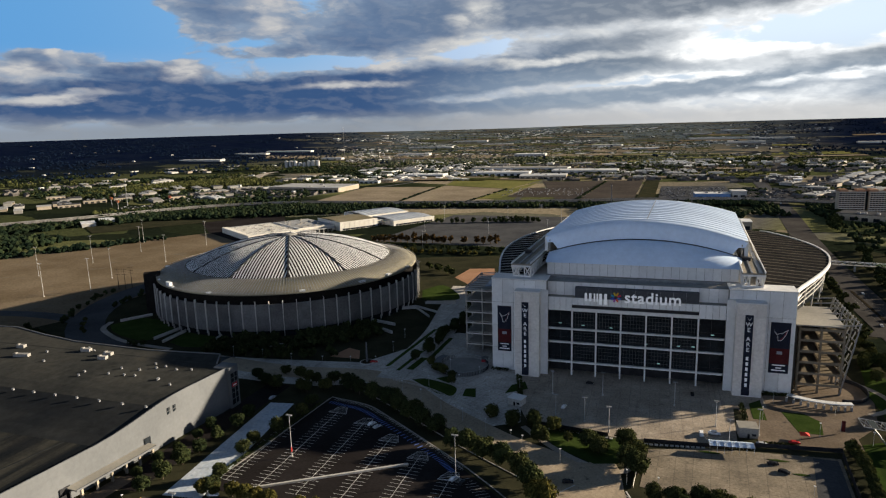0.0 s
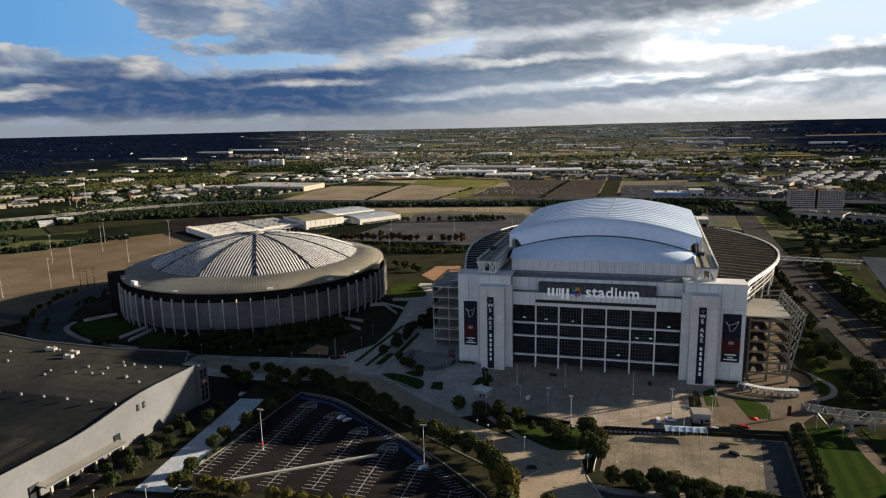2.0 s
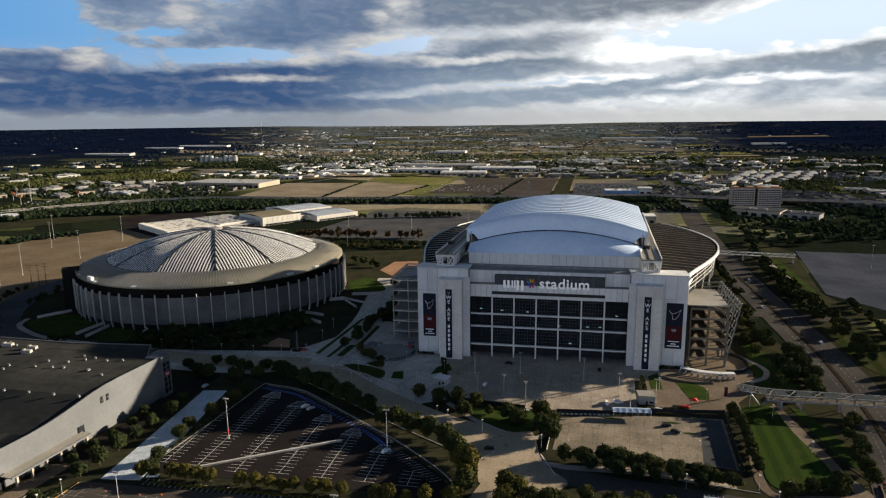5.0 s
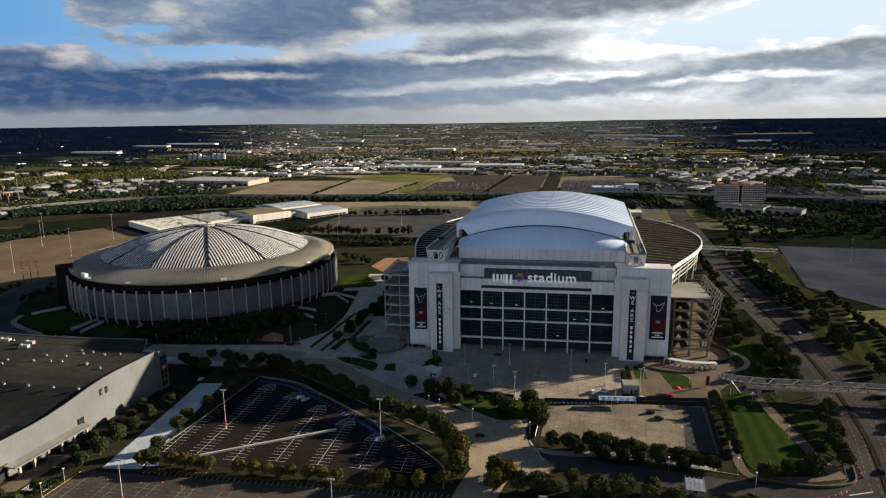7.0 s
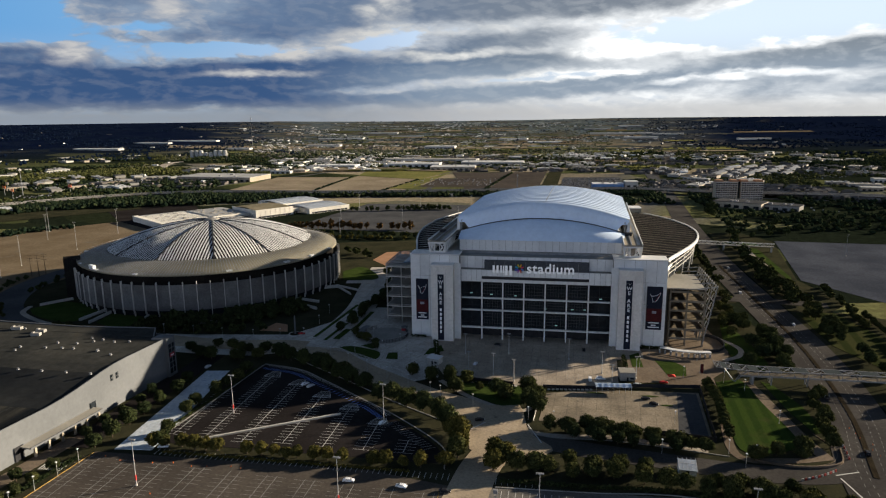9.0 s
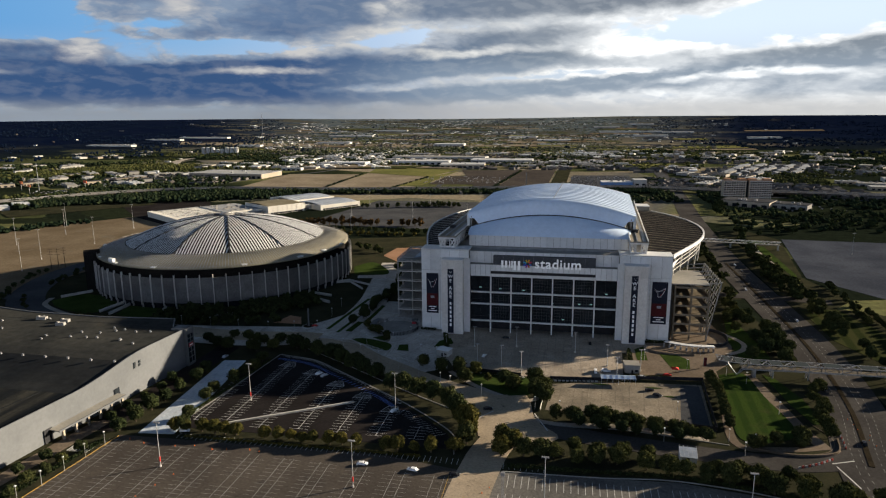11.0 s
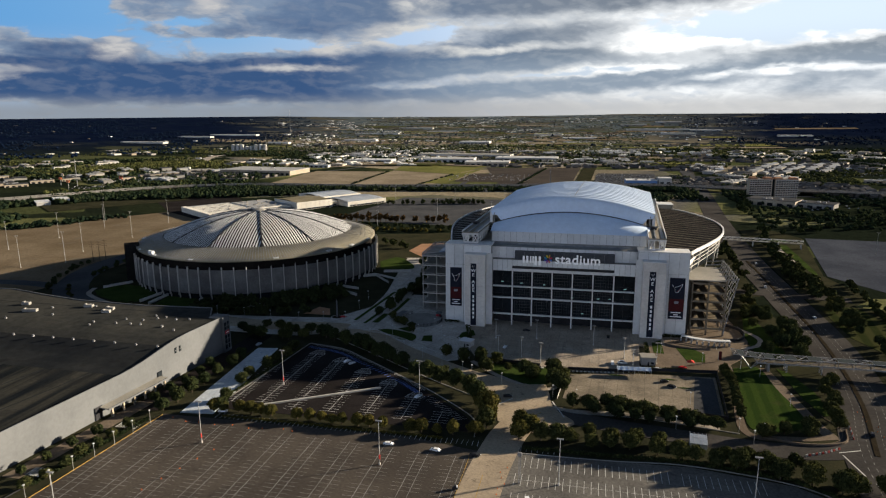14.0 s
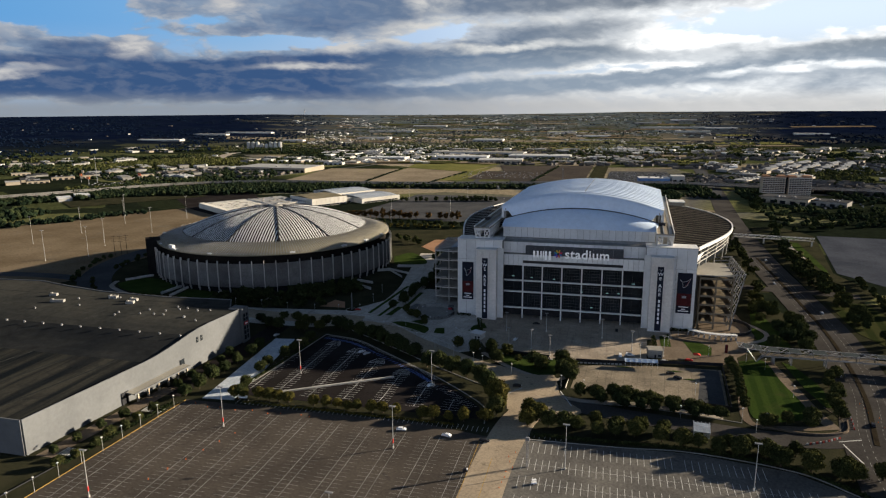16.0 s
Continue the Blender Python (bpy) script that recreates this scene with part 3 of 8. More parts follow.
YARD = jointed("stained_yard_concrete", (0.165, 0.140, 0.106), (0.27, 0.226, 0.168), (0.095, 0.082, 0.066), 7.0, 0.08)
FAR = 4880.0


def rise(r):
    """The flat plain, which lifts gently far out so that it closes the horizon."""
    t = max(0.0, (r - 2300.0) / (FAR - 2300.0))
    return 112.0 * (0.55 * t + 0.45 * t * t)


g = Geo()
radii = [0, 60, 150, 300, 500, 800, 1200, 1700, 2300, 2700, 3100, 3500, 3900, 4300, 4600, FAR]
g.grid([[(r * math.cos(a), r * math.sin(a), rise(r)) for a in [2 * math.pi * i / 96 for i in range(96)]] for r in radii[1:]], True)
g.add([(0, 0, 0)] + [(60 * math.cos(2 * math.pi * i / 96), 60 * math.sin(2 * math.pi * i / 96), 0) for i in range(96)], [(0, 1 + i, 1 + (i + 1) % 96) for i in range(96)])
setting("ground", g, LAND, "flat plain of woods, dry fields and grass, coloured hazy far out", "ground", True)

slab("site_ground", [(-420, -330), (150, -330), (150, 40), (120, 200), (-150, 330), (-420, 250), (-440, 0)], 0.05, GRASS_DULL, "dull winter grass and planting beds round the arenas", "grass")
slab("parking_lot_1", [(-184, -170), (-203, -420), (-26, -420), (-26, -172), (-60, -166)], 0.14, ASPHALT, "worn brownish asphalt car park with white stall lines", "car park")
slab("parking_lot_2", [(-10, -171), (-15, -200), (-15, -420), (190, -420), (140, -205), (118, -184), (100, -172), (62, -166)], 0.14, LOT_PALE, "pale grey asphalt car park with white stall lines", "car park")
slab("parking_lot_3", bend([(-164, -158), (-158, -110), (-154, -64), (-132, -70), (-111, -83), (-80, -104), (-60, -120), (-36, -143), (-34, -156)], 4), 0.14, ASPHALT_DARK, "dark asphalt car park with angled stalls", "car park")
slab("parking_lot_4", [(10, -78), (7, -110), (46, -113), (84, -119), (88, -66), (35, -70)], 0.16, YARD, "sunlit tan concrete yard beside the arena", "yard")
slab("yard_strip", [(70, -115.5), (83, -117.5), (86.5, -68), (77, -68)], 0.175, ASPHALT_PALE, "grey asphalt strip along the yard fence", "yard")
slab("plaza", [(-62, 12), (-58, -40), (-46, -66), (-8, -70), (35, -67), (48, -62), (50, -24), (66, -20), (66, 12)], 0.16, PLAZA, "stained concrete plaza in front of the glass facade", "plaza")
slab("entrance_court", [(52, -22), (58, -62), (90, -58), (112, -28), (118, 0), (112, 70), (82, 70), (82, -1), (67, -3)], 0.15, BROWN_PAVING, "pale concrete entrance court beside the ramps", "plaza")
slab("west_court", [(-160, -8), (-140, -36), (-108, -52), (-70, -78), (-50, -66), (-62, -3), (-82, 60), (-120, 60)], 0.13, COURT, "concrete court with planting beds", "plaza")
g = strip(bend([(-20, -420), (-21, -230), (-17, -165), (-10, -132), (-16, -108), (-55, -88), (-95, -62), (-140, -30), (-200, -34), (-250, -30)]), 17, -0.3, 0.18)
setting("road_1", g, TAN_CONCRETE, "warm tan concrete access road", "road")
setting("road_2", strip(bend([(-10, -124), (20, -133), (60, -139), (100, -143), (128, -138), (146, -122)]), 13, -0.3, 0.17), AVENUE, "asphalt drive between hedges", "road")
setting("road_3", strip(bend([(475, 2637), (434, 2314), (372, 1863), (316, 1603), (245, 1304), (217, 1047), (203, 780), (178, 460), (168, 240), (167, 125), (166, 10), (157, -78), (140, -150), (132, -260), (150, -420)]), 28, -0.3, 0.20), AVENUE, "wide worn asphalt avenue with a median", "road")
setting("road_4", strip(bend([(-152, 190), (-142, 120), (-133, 60), (-132, 10), (-132, -30)]), 22, -0.3, 0.19), COURT, "concrete avenue between the two arenas", "road")
slab("road_court", [(-300, -48), (-300, -22), (-240, -20), (-190, -14), (-150, -8), (-138, -36), (-170, -50), (-200, -52)], 0.12, COURT, "wide concrete forecourt between hall and dome", "pavement")
slab("hall_apron", [(-200, -52), (-186, -54), (-186, -78), (-190, -168), (-204, -168)], 0.11, ASPHALT_DARK, "dark paved apron beside the hall", "pavement")
ring = [(-288 + 161 * math.cos(radians(a)), 122 + 161 * math.sin(radians(a))) for a in range(70, 292, 6)]
setting("road_5", strip(ring, 27, -0.3, 0.15), ASPHALT_PALE, "grey asphalt ring road round the dome", "road")
setting("road_6", strip(bend([(-250, -32), (-300, -60), (-360, -20), (-420, 20), (-520, 20), (-700, -40)]), 14, -0.3, 0.16), ASPHALT_PALE, "grey asphalt service road", "road")
slab("junction", bend([(-22, -142), (-7, -151), (14, -138), (3, -122), (-3, -95), (-16, -97), (-33, -103), (-25, -126)], 4), 0.195, TAN_CONCRETE, "wide tan concrete road junction", "road")
setting("cross_street", strip([(120, 128), (150, 121), (186, 118), (215, 112)], 14, -0.3, 0.21), AVENUE, "worn cross street over the avenue", "road")
setting("pavement_5", strip(bend([(112, -16), (122, -8), (126, 4), (122, 16), (115, 26)]), 3.2, -0.3, 0.24), CONCRETE, "curving concrete footpath through the lawn", "footpath")
setting("pavement_6", strip(bend([(214, 320), (210, 296), (208, 214)]), 5, -0.3, 0.22), CONCRETE, "pale straight footpath beyond the avenue", "footpath")
slab("walk", [(-184, -77), (-171, -75), (-160, -165), (-177, -167)], 0.18, WALK_WHITE, "white and blue painted walkway, worn", "walkway")
setting("pavement_1", strip([(116, -46), (119, -70), (124, -112), (128, -128)], 6, -0.3, 0.17), BROWN_PAVING, "concrete footpath beside the lawn", "footpath")
setting("pavement_2", strip(bend([(98, -40), (96, -80), (91, -128), (110, -131), (128, -126)]), 4, -0.3, 0.165), BROWN_PAVING, "concrete footpath round the lawn", "footpath")
setting("pavement_3", strip(bend([(-8, -118), (12, -124), (44, -122), (80, -128)]), 3.5, -0.3, 0.19), CONCRETE, "concrete footpath along a hedge", "footpath")
setting("pavement_4", strip(bend([(-48, -70), (-30, -88), (-10, -100), (2, -98), (6, -76)]), 3, -0.3, 0.19), CONCRETE, "concrete footpath along the fence", "footpath")
slab("lawn_1", bend([(100, -50), (114, -46), (117, -75), (121, -112), (110, -124), (94, -124), (97, -90)], 5), 0.22, MOWN, "mown green lawn with long shadows", "lawn")
slab("lawn_2", [(-42, -70), (-30, -86), (-12, -97), (-2, -94), (0, -72)], 0.2, GRASS, "green lawn behind the plaza fence", "lawn")
slab("lawn_3", [(72, -22), (76, -44), (86, -44), (88, -30), (82, -22)], 0.22, GRASS, "green lawn in the entrance court", "lawn")
slab("lawn_4", [(58, -16), (58, -34), (64, -34), (64, -10)], 0.22, GRASS, "narrow green lawn at the foot of the facade", "lawn")
slab("lawn_5", bend([(118, 10), (128, 60), (136, 0), (132, -30), (118, -22)], 5), 0.2, GRASS, "sunlit lawn behind the ramps", "lawn")
slab("lawn_6", [(184, 20), (185, 90), (212, 93), (222, 40), (212, -10), (196, -14)], 0.2, MOWN_DRY, "striped green field across the avenue", "lawn")
slab("lawn_7", bend([(-121, -28), (-113, -25), (-94, -32), (-92, -44), (-101, -43)], 5), 0.2, GRASS, "small lawn between footpaths", "lawn")
slab("lawn_8", [(-87.5, -33), (-82, -31.5), (-79, -43), (-86.5, -43)], 0.2, GRASS, "small lawn between footpaths", "lawn")
slab("lawn_9", bend([(-185, 168), (-172, 189), (-148, 158), (-148, 142), (-175, 139)], 4), 0.2, GRASS, "green lawn beside the dome", "lawn")
setting("pavement_7", strip(bend([(-392, 24), (-383, 7), (-354, -9), (-330, -15), (-300, -18)], 6), 4, -0.3, 0.19), CONCRETE, "pale curved footpath round the dome's lawn", "footpath")
slab("lawn_16", bend([(-311, -6), (-312, 18), (-286, 12), (-281, -8), (-296, -12)], 4), 0.2, GRASS, "shaded lawn between white ramp walls", "lawn")
slab("lawn_10", bend([(-386, 17), (-374, 38), (-346, 33), (-329, 22), (-330, -6), (-352, -4), (-374, 6)], 4), 0.2, GRASS, "shaded lawn in front of the dome", "lawn")
slab("lawn_11", [(127, -84), (131, -104), (136, -102), (135, -75), (129, -50), (124, -45)], 0.2, GRASS, "narrow sunlit verge beside the avenue", "lawn")
slab("lawn_12", [(-108, -23), (-102, -17.5), (-97, -24), (-99, -28)], 0.2, GRASS, "small lawn beside the round pavilion", "lawn")
slab("lawn_13", [(-65, -34), (-63.8, -22), (-57.5, -15), (-54, -25)], 0.22, GRASS, "small lawn at the foot of the facade", "lawn")
for k_, (a_, b_, w_) in enumerate((((-143.5, -12), (-137.5, 64), 2.6), ((-134.5, -17), (-131.5, 19), 2.4), ((-128, -14), (-126, 7), 4.5), ((-122, 10), (-121, 48), 3.0))):
    setting(f"verge_{k_ + 1}", strip([a_, b_], w_, -0.2, 0.3), GRASS, "narrow green strip along the avenue", "lawn")
slab("red_court", [(-181.5, 13), (-186, -5), (-166, -4), (-172, 10)], 0.16, RED_PAVING, "small rust red paved court under trees", "plaza")
slab("red_plaza", [(-171, 221), (-149, 195), (-128, 211), (-143, 266), (-167, 260)], 0.15, RED_PAVING, "rust red paved plaza behind the dome", "plaza")
slab("tan_lot", [(-470, -70), (-432, 20), (-430, 120), (-432, 210), (-470, 330), (-600, 420), (-730, 230), (-900, 0), (-800, -150)], 0.125, TAN_LOT, "vast sunlit tan car park", "car park")
slab("far_lot_1", [(-335, 395), (-100, 375), (-60, 640), (-300, 640)], 0.14, ASPHALT_PALE, "grey car park with rows of trees", "car park")
slab("rough_ground", [(160, -420), (176, 0), (182, 100), (212, 96), (300, 56), (520, 96), (620, -100), (420, -420)], 0.07, GRASS_DULL, "rough winter grass beyond the avenue", "grass")
slab("verge_east", [(182, 100), (184, 300), (194, 420), (232, 420), (252, 372), (219, 190), (232, 120), (212, 96)], 0.09, GRASS_DULL, "rough olive grass strip along the avenue", "grass")
slab("lawn_14", [(198, 360), (226, 362), (232, 346), (206, 340)], 0.16, GRASS, "green lawn beside a far car park", "lawn")
slab("lawn_15", [(214, 330), (224, 328), (217, 200), (212, 180)], 0.16, GRASS, "narrow green strip beside a far car park", "lawn")
slab("verge_west", [(118, 100), (150, 110), (152, 250), (160, 470), (110, 480), (104, 330)], 0.085, GRASS_DULL, "rough olive grass behind the arena", "grass")
slab("far_lot_2", [(222, 190), (255, 375), (520, 360), (520, 100), (300, 60)], 0.14, LOT_BLUE, "empty grey car park", "car park")
slab("far_lot_3", [(-600, 415), (-470, 330), (-440, 380), (-620, 640), (-760, 640), (-700, 520)], 0.13, ASPHALT_DARK, "brown asphalt yard behind the hall", "yard")

PAINT_FAINT = surf("worn_line_paint", (0.18, 0.175, 0.165), (0.31, 0.30, 0.285), 0.12, 2.0, 0.75, bump=0.0, stain=(0.12, 0.115, 0.105))

# stall lines, too many to pick apart
def stalls(name, rows, material, label):
    g = Geo()
    for x, y0, y1, reach, gap, z in rows:
        g.box(x - 0.11, x + 0.11, y0, y1, z - 0.02, z)
        n = int((y1 - y0) / gap)
        for i in range(n + 1):
            y = y0 + i * gap
            if rnd.random() < 0.03:
                continue
            g.box(x - reach, x + reach, y - 0.075, y + 0.075, z - 0.02, z - 0.004)
    tagged(part(name, g, material), label, "stall lines", "", "stuff")

g = Geo()
for k in range(10):
    xm = -32.7 - 16.4 * k
    far_y = -178 + 0.5 * k
    for d in (-2.1, 2.1):
        g.box(xm + d - 0.1, xm + d + 0.1, -405, far_y, 0.15, 0.165)
    for i in range(84):
        y = far_y - 1.0 - 2.7 * i
        if rnd.random() > 0.04 and y > -405:
            g.box(xm - 6.6 + rnd.uniform(-0.3, 0.3), xm + 1.9 + rnd.uniform(-0.3, 0.6), y - 0.055, y + 0.055, 0.15, 0.161)
            g.box(xm + 2.4, xm + 6.0 + rnd.uniform(-0.3, 0.3), y - 0.055, y + 0.055, 0.15, 0.161)
tagged(part("stall_lines", g, PAINT_FAINT), "faded white stall lines on the asphalt car park", "stall lines", "", "stuff")
rows = []
for i, (x, a, b) in enumerate([(-143, -150, -78), (-124.5, -152, -86), (-105.5, -150, -97), (-86.5, -150, -109), (-68, -150, -122), (-159, -150, -100), (-50, -150, -138)]):
    rows.append((x, a, b, 4.6, 2.7, 0.165))
stalls("stall_lines", rows, PAINT, "white stall lines on the dark car park")
g = Geo()
for j, (y, n_) in enumerate(((-176.5, 36), (-190.5, 42), (-204.5, 46), (-218.5, 50), (-232.5, 50), (-246.5, 50), (-260.5, 50), (-274.5, 50))):
    for i in range(n_):
        x = -8 + i * 2.75
        if rnd.random() > 0.04:
            g.box(x - 0.1, x + 0.1, y - 4.6, y + 4.4, 0.15, 0.163)
    if j:
        g.box(-8, -8 + 2.75 * n_, y - 0.06, y + 0.06, 0.15, 0.161)
tagged(part("stall_lines", g, PAINT), "white stall lines on the pale car park", "stall lines", "", "stuff")
g = Geo()
for j, y in enumerate([-20, -38, -54]):
    for i in range(30):
        g.box(-48 + i * 3.0, -47.9 + i * 3.0, y - 3, y + 3, 0.15, 0.17)
tagged(part("stall_lines", g, PAINT_FAINT), "faint white bay lines on the plaza", "stall lines", "", "stuff")
g = Geo()
for i in range(70):
    g.box(-157 + 2.4 * i, -156.85 + 2.4 * i, -168, -163.4, 0.1, 0.165)
tagged(part("stall_lines", g, PAINT), "white stall lines under a row of small trees", "stall lines", "", "stuff")
g = Geo()
for i, (a, b) in enumerate([((-21, -410), (-21, -190)), ((-10, -140), (-2, -128)), ((-29, -300), (-29, -176))]):
    g.bar((*a, 0.19), (*b, 0.19), 0.22, 0.02)
part_lines = part("road_lines", g, PAINT_YELLOW)
tagged(part_lines, "thin yellow lines on the access road", "road line", "", "structure")

# blue accessible bays along the curved edge of the dark car park
edge = bend([(-152, -66), (-131, -71), (-111, -84), (-80, -106), (-66, -118)], 14)
g, h = Geo(), Geo()
for p, q in zip(edge[::1], edge[1::1]):
    d = (Vector(q) - Vector(p)).normalized()
    s = Vector((d.y, -d.x))
    a = Vector(p) + s * 1.0
    g.bar((*a, 0.17), (*(a + s * 2.6), 0.17), 0.45, 0.02)
    h.bar((*(Vector(p) - s * 2.2), 0.17), (*(Vector(q) - s * 2.2), 0.17), 0.15, 0.02)
    h.bar((*(Vector(p) - s * 0.6), 0.17), (*(Vector(p) - s * 3.4), 0.17), 0.15, 0.02)
for i in range(15):
    p = Vector((-60, -122)).lerp(Vector((-37, -143)), i / 14)
    h.bar((*p, 0.17), (p.x - 4.6, p.y - 2.6, 0.17), 0.15, 0.02)
tagged(part("blue_bays", g, PAINT_BLUE), "row of blue painted accessible bays", "parking bays", "", "stuff")
tagged(part("stall_lines", h, PAINT), "white lines behind the blue bays", "stall lines", "", "stuff")

# footway along the hall, with two crossings
slab("hall_walk", [(-213.5, -234), (-205.5, -160), (-197, -160), (-205, -234)], 0.13, BROWN_PAVING, "brown paved footway along the hall", "footpath")
for k_, (x_, y_) in enumerate(((-193, -184), (-200, -228))):
    g = Geo()
    for i in range(9):
        g.box(x_ - 5 + 1.2 * i, x_ - 4.4 + 1.2 * i, y_ - 3, y_ + 3, 0.13, 0.16)
    tagged(part("crossing", g, PAINT), "white striped pedestrian crossing", "crossing", "", "structure")
for k_, (x_, y_, w_) in enumerate(((58, -74, 9), (66, -84, 7), (30, -74, 10))):
    slab(f"planter_{k_ + 1}", bend([(x_, y_), (x_ + w_ / 2, y_ - 0.9), (x_ + w_, y_), (x_ + w_ / 2, y_ + 0.9)], 4), 0.3, GRASS, "narrow grass island in the yard", "planting")

# kerbs
def kerb(name, pts, w=0.35, top=0.30, material=GREY_CONC, label="grey concrete kerb"):
    setting(name, strip(pts, w, 0.0, top), material, label, "kerb")


kerb("kerb_1", [(-184, -171), (-203, -420)], 0.25, 0.3, PAINT_YELLOW, "kerb painted yellow along the car park")
kerb("kerb_2", bend([(-8, -170), (30, -168), (62, -165), (100, -171), (118, -183), (142, -206)]), 0.5)
kerb("kerb_3", bend([(-164, -159), (-159, -110), (-155, -63)]), 0.5)
kerb("kerb_4", bend([(-155, -62), (-131, -67), (-111, -80), (-79, -103), (-58, -119), (-34, -142), (-30, -160)]), 0.5)
kerb("kerb_5", bend([(-34, -120), (-70, -98), (-105, -74), (-148, -46)]), 0.4)
kerb("kerb_6", bend([(2, -118), (12, -126), (44, -125), (88, -131)]), 0.4)
kerb("kerb_7", bend([(92, -131), (112, -135), (128, -130), (134, -118), (130, -104)]), 0.3, 0.25, BROWN_PAVING)
kerb("kerb_8", [(-150, -157), (-88.8, -118.5)], 1.0, 0.9, PALE_CONC, "long pale concrete barrier across the dark car park")
kerb("median", bend([(166, 240), (166, 125), (164, 10), (155, -78), (141, -140)]), 2.2, 0.36, BED, "narrow bare median in the avenue")

# ---- the large arena with the sliding roof ----


def cx(y):
    """The middle line of the arena's roof."""
    return 0.9 + 0.045 * y


arena = thing("stadium", "huge stadium with pale panel walls, glass front and white arched roof", "stadium")
g = Geo()
side = [(113 * math.sin(radians(a)), 110 - 97 * math.cos(radians(a))) for a in range(0, 181, 10)]
core = [(80, 13)] + [(80 + (s - 0) * 0.05 * math.sin(radians(a)), y) for (s, y), a in zip(side[3:16], range(30, 160, 10))] + [(80, 207)]
outline = [(cx(y) + x, y) for x, y in core] + [(cx(y) - x, y) for x, y in core[::-1]]
part("hall_body", g.prism(outline, 0, 44), BODY_DARK, arena, "concrete body behind the outer ramps, coloured dark as shade")
part("hall_roof", Geo().prism([(cx(13) - 80, 13), (cx(13) + 80, 13), (cx(205) + 80, 205), (cx(205) - 80, 205)], 44, 52.2), WHITE_PANEL, arena, "pale flat roof around the arch")

RIB_TAN = surf("tan_canopy_rib", (0.105, 0.092, 0.075), (0.150, 0.132, 0.108), 0.1, 1.0, 0.85, bump=0.0, fine_amt=0.2)
# side canopies: dark deck, pale ribs, white rim
for sgn, nm in ((-1, "left"), (1, "right")):
    reach = 23.0 if sgn < 0 else 34.0
    bulge = lambda y: reach * math.sin(math.pi * max(0.0, min(1.0, (y - 12) / 196)) ** 1.35) ** 0.8
    edge_z = lambda y: 53.6 - 2.2 * math.sin(math.pi * (y - 12) / 196)
    outer = []
    for k in range(37):
        y = 12 + 196 * (0.5 - 0.5 * math.cos(math.pi * k / 36))
        outer.append((cx(y) + sgn * (80 + bulge(y)), y))
    rows = []
    for x, y in outer:
        xi = cx(y) + sgn * 63
        zo = edge_z(y)
        rows.append([(xi, y, 55.0), (x, y, zo), (x, y, zo - 1.0), (xi, y, 54.0)])
    g = Geo().grid(rows if sgn < 0 else rows[::-1], True)
    canopy = part("canopy", g, DARK_DECK, arena, "dark canopy deck with pale ribs")
    for k in range(21):
        yy = 17 + 186 * k / 20
        xo = cx(yy) + sgn * (80 + bulge(yy))
        zo = edge_z(yy)
        # rib colour differs by side: the sun on the right is put into the tan
        part("rib", Geo().bar((cx(yy) + sgn * 63, yy, 55.15), (xo - sgn * 0.6, yy, zo + 0.15), 0.9, 0.28), STEEL_GREY if sgn < 0 else RIB_TAN, canopy)
    rim = [[(x + sgn * d, y, edge_z(y) + z) for d, z in ((-0.4, 0.7), (0.7, 0.7), (0.7, -1.5), (-0.4, -1.5))] for x, y in outer]
    part("rim", Geo().grid(rim if sgn < 0 else rim[::-1], True), STEEL_WHITE, canopy, "bright white curved rim")
    # a catwalk ring and posts under the rim, dark glazing further in
    for z0, inset, h in ((47.6, 1.2, 0.2), (44.6, 1.6, 0.2), (41.6, 1.9, 0.2)):
        ring_ = [[(x - sgn * (inset + d), y, z0 + z) for d, z in ((0.0, h), (0.5, h), (0.5, -h), (0.0, -h))] for x, y in outer[2:-2]]
        part("ring_pipe", Geo().grid(ring_ if sgn < 0 else ring_[::-1], True), PALE_CONC, canopy)
    for x, y in outer[6:-4:3]:
        part("post", Geo().tube((x - sgn * 3.4, y, 30), (x - sgn * 1.6, y, 50.0), 0.5, 0.5, 7), PALE_CONC, canopy)
    rows = [[(x - sgn * 3.0, y, 37.4), (x - sgn * 2.2, y, edge_z(y) - 1.6), (x - sgn * 3.2, y, edge_z(y) - 1.6), (x - sgn * 4.0, y, 37.4)] for x, y in outer[1:-1]]
    part("curved_glazing", Geo().grid(rows if sgn > 0 else rows[::-1], True), GLASS_DARK, arena, "dark curved glazing")
    if sgn > 0:
        rows = []
        for i_ in range(7):
            x, y = outer[1 + i_]
            t_ = i_ / 6
            rows.append([(x - 1.9, y, 36.0 + 10.8 * t_ ** 0.6), (x - 1.1, y, 36.4 + 10.8 * t_ ** 0.6), (x - 1.1, y, 46.6 + 1.0 * t_), (x - 1.9, y, 46.8 + 1.0 * t_)])
        part("curved_panel", Geo().grid(rows, True), STEEL_WHITE, arena, "white curved panel tapering to a point", True)

# outer front blocks and their panels
panel_mesh = {}


def panels(x0, x1, z0, z1, y, nx, nz, material, parent, skip=()):
    """Facing panels with open joints, each a piece of its own."""
    w, h = (x1 - x0) / nx, (z1 - z0) / nz
    key = (round(w, 3), round(h, 3), material.name)
    if key not in panel_mesh:
        c = 0.09
        panel_mesh[key] = Geo().box(c, w - c, -0.22, 0.0, c, h - c).mesh("panel", material)
    for i in range(nx):
        for j in range(nz):
            if (i, j) in skip:
                continue
            ob = part("panel", panel_mesh[key], material, parent)
            ob.location = (x0 + i * w, y, z0 + j * h)


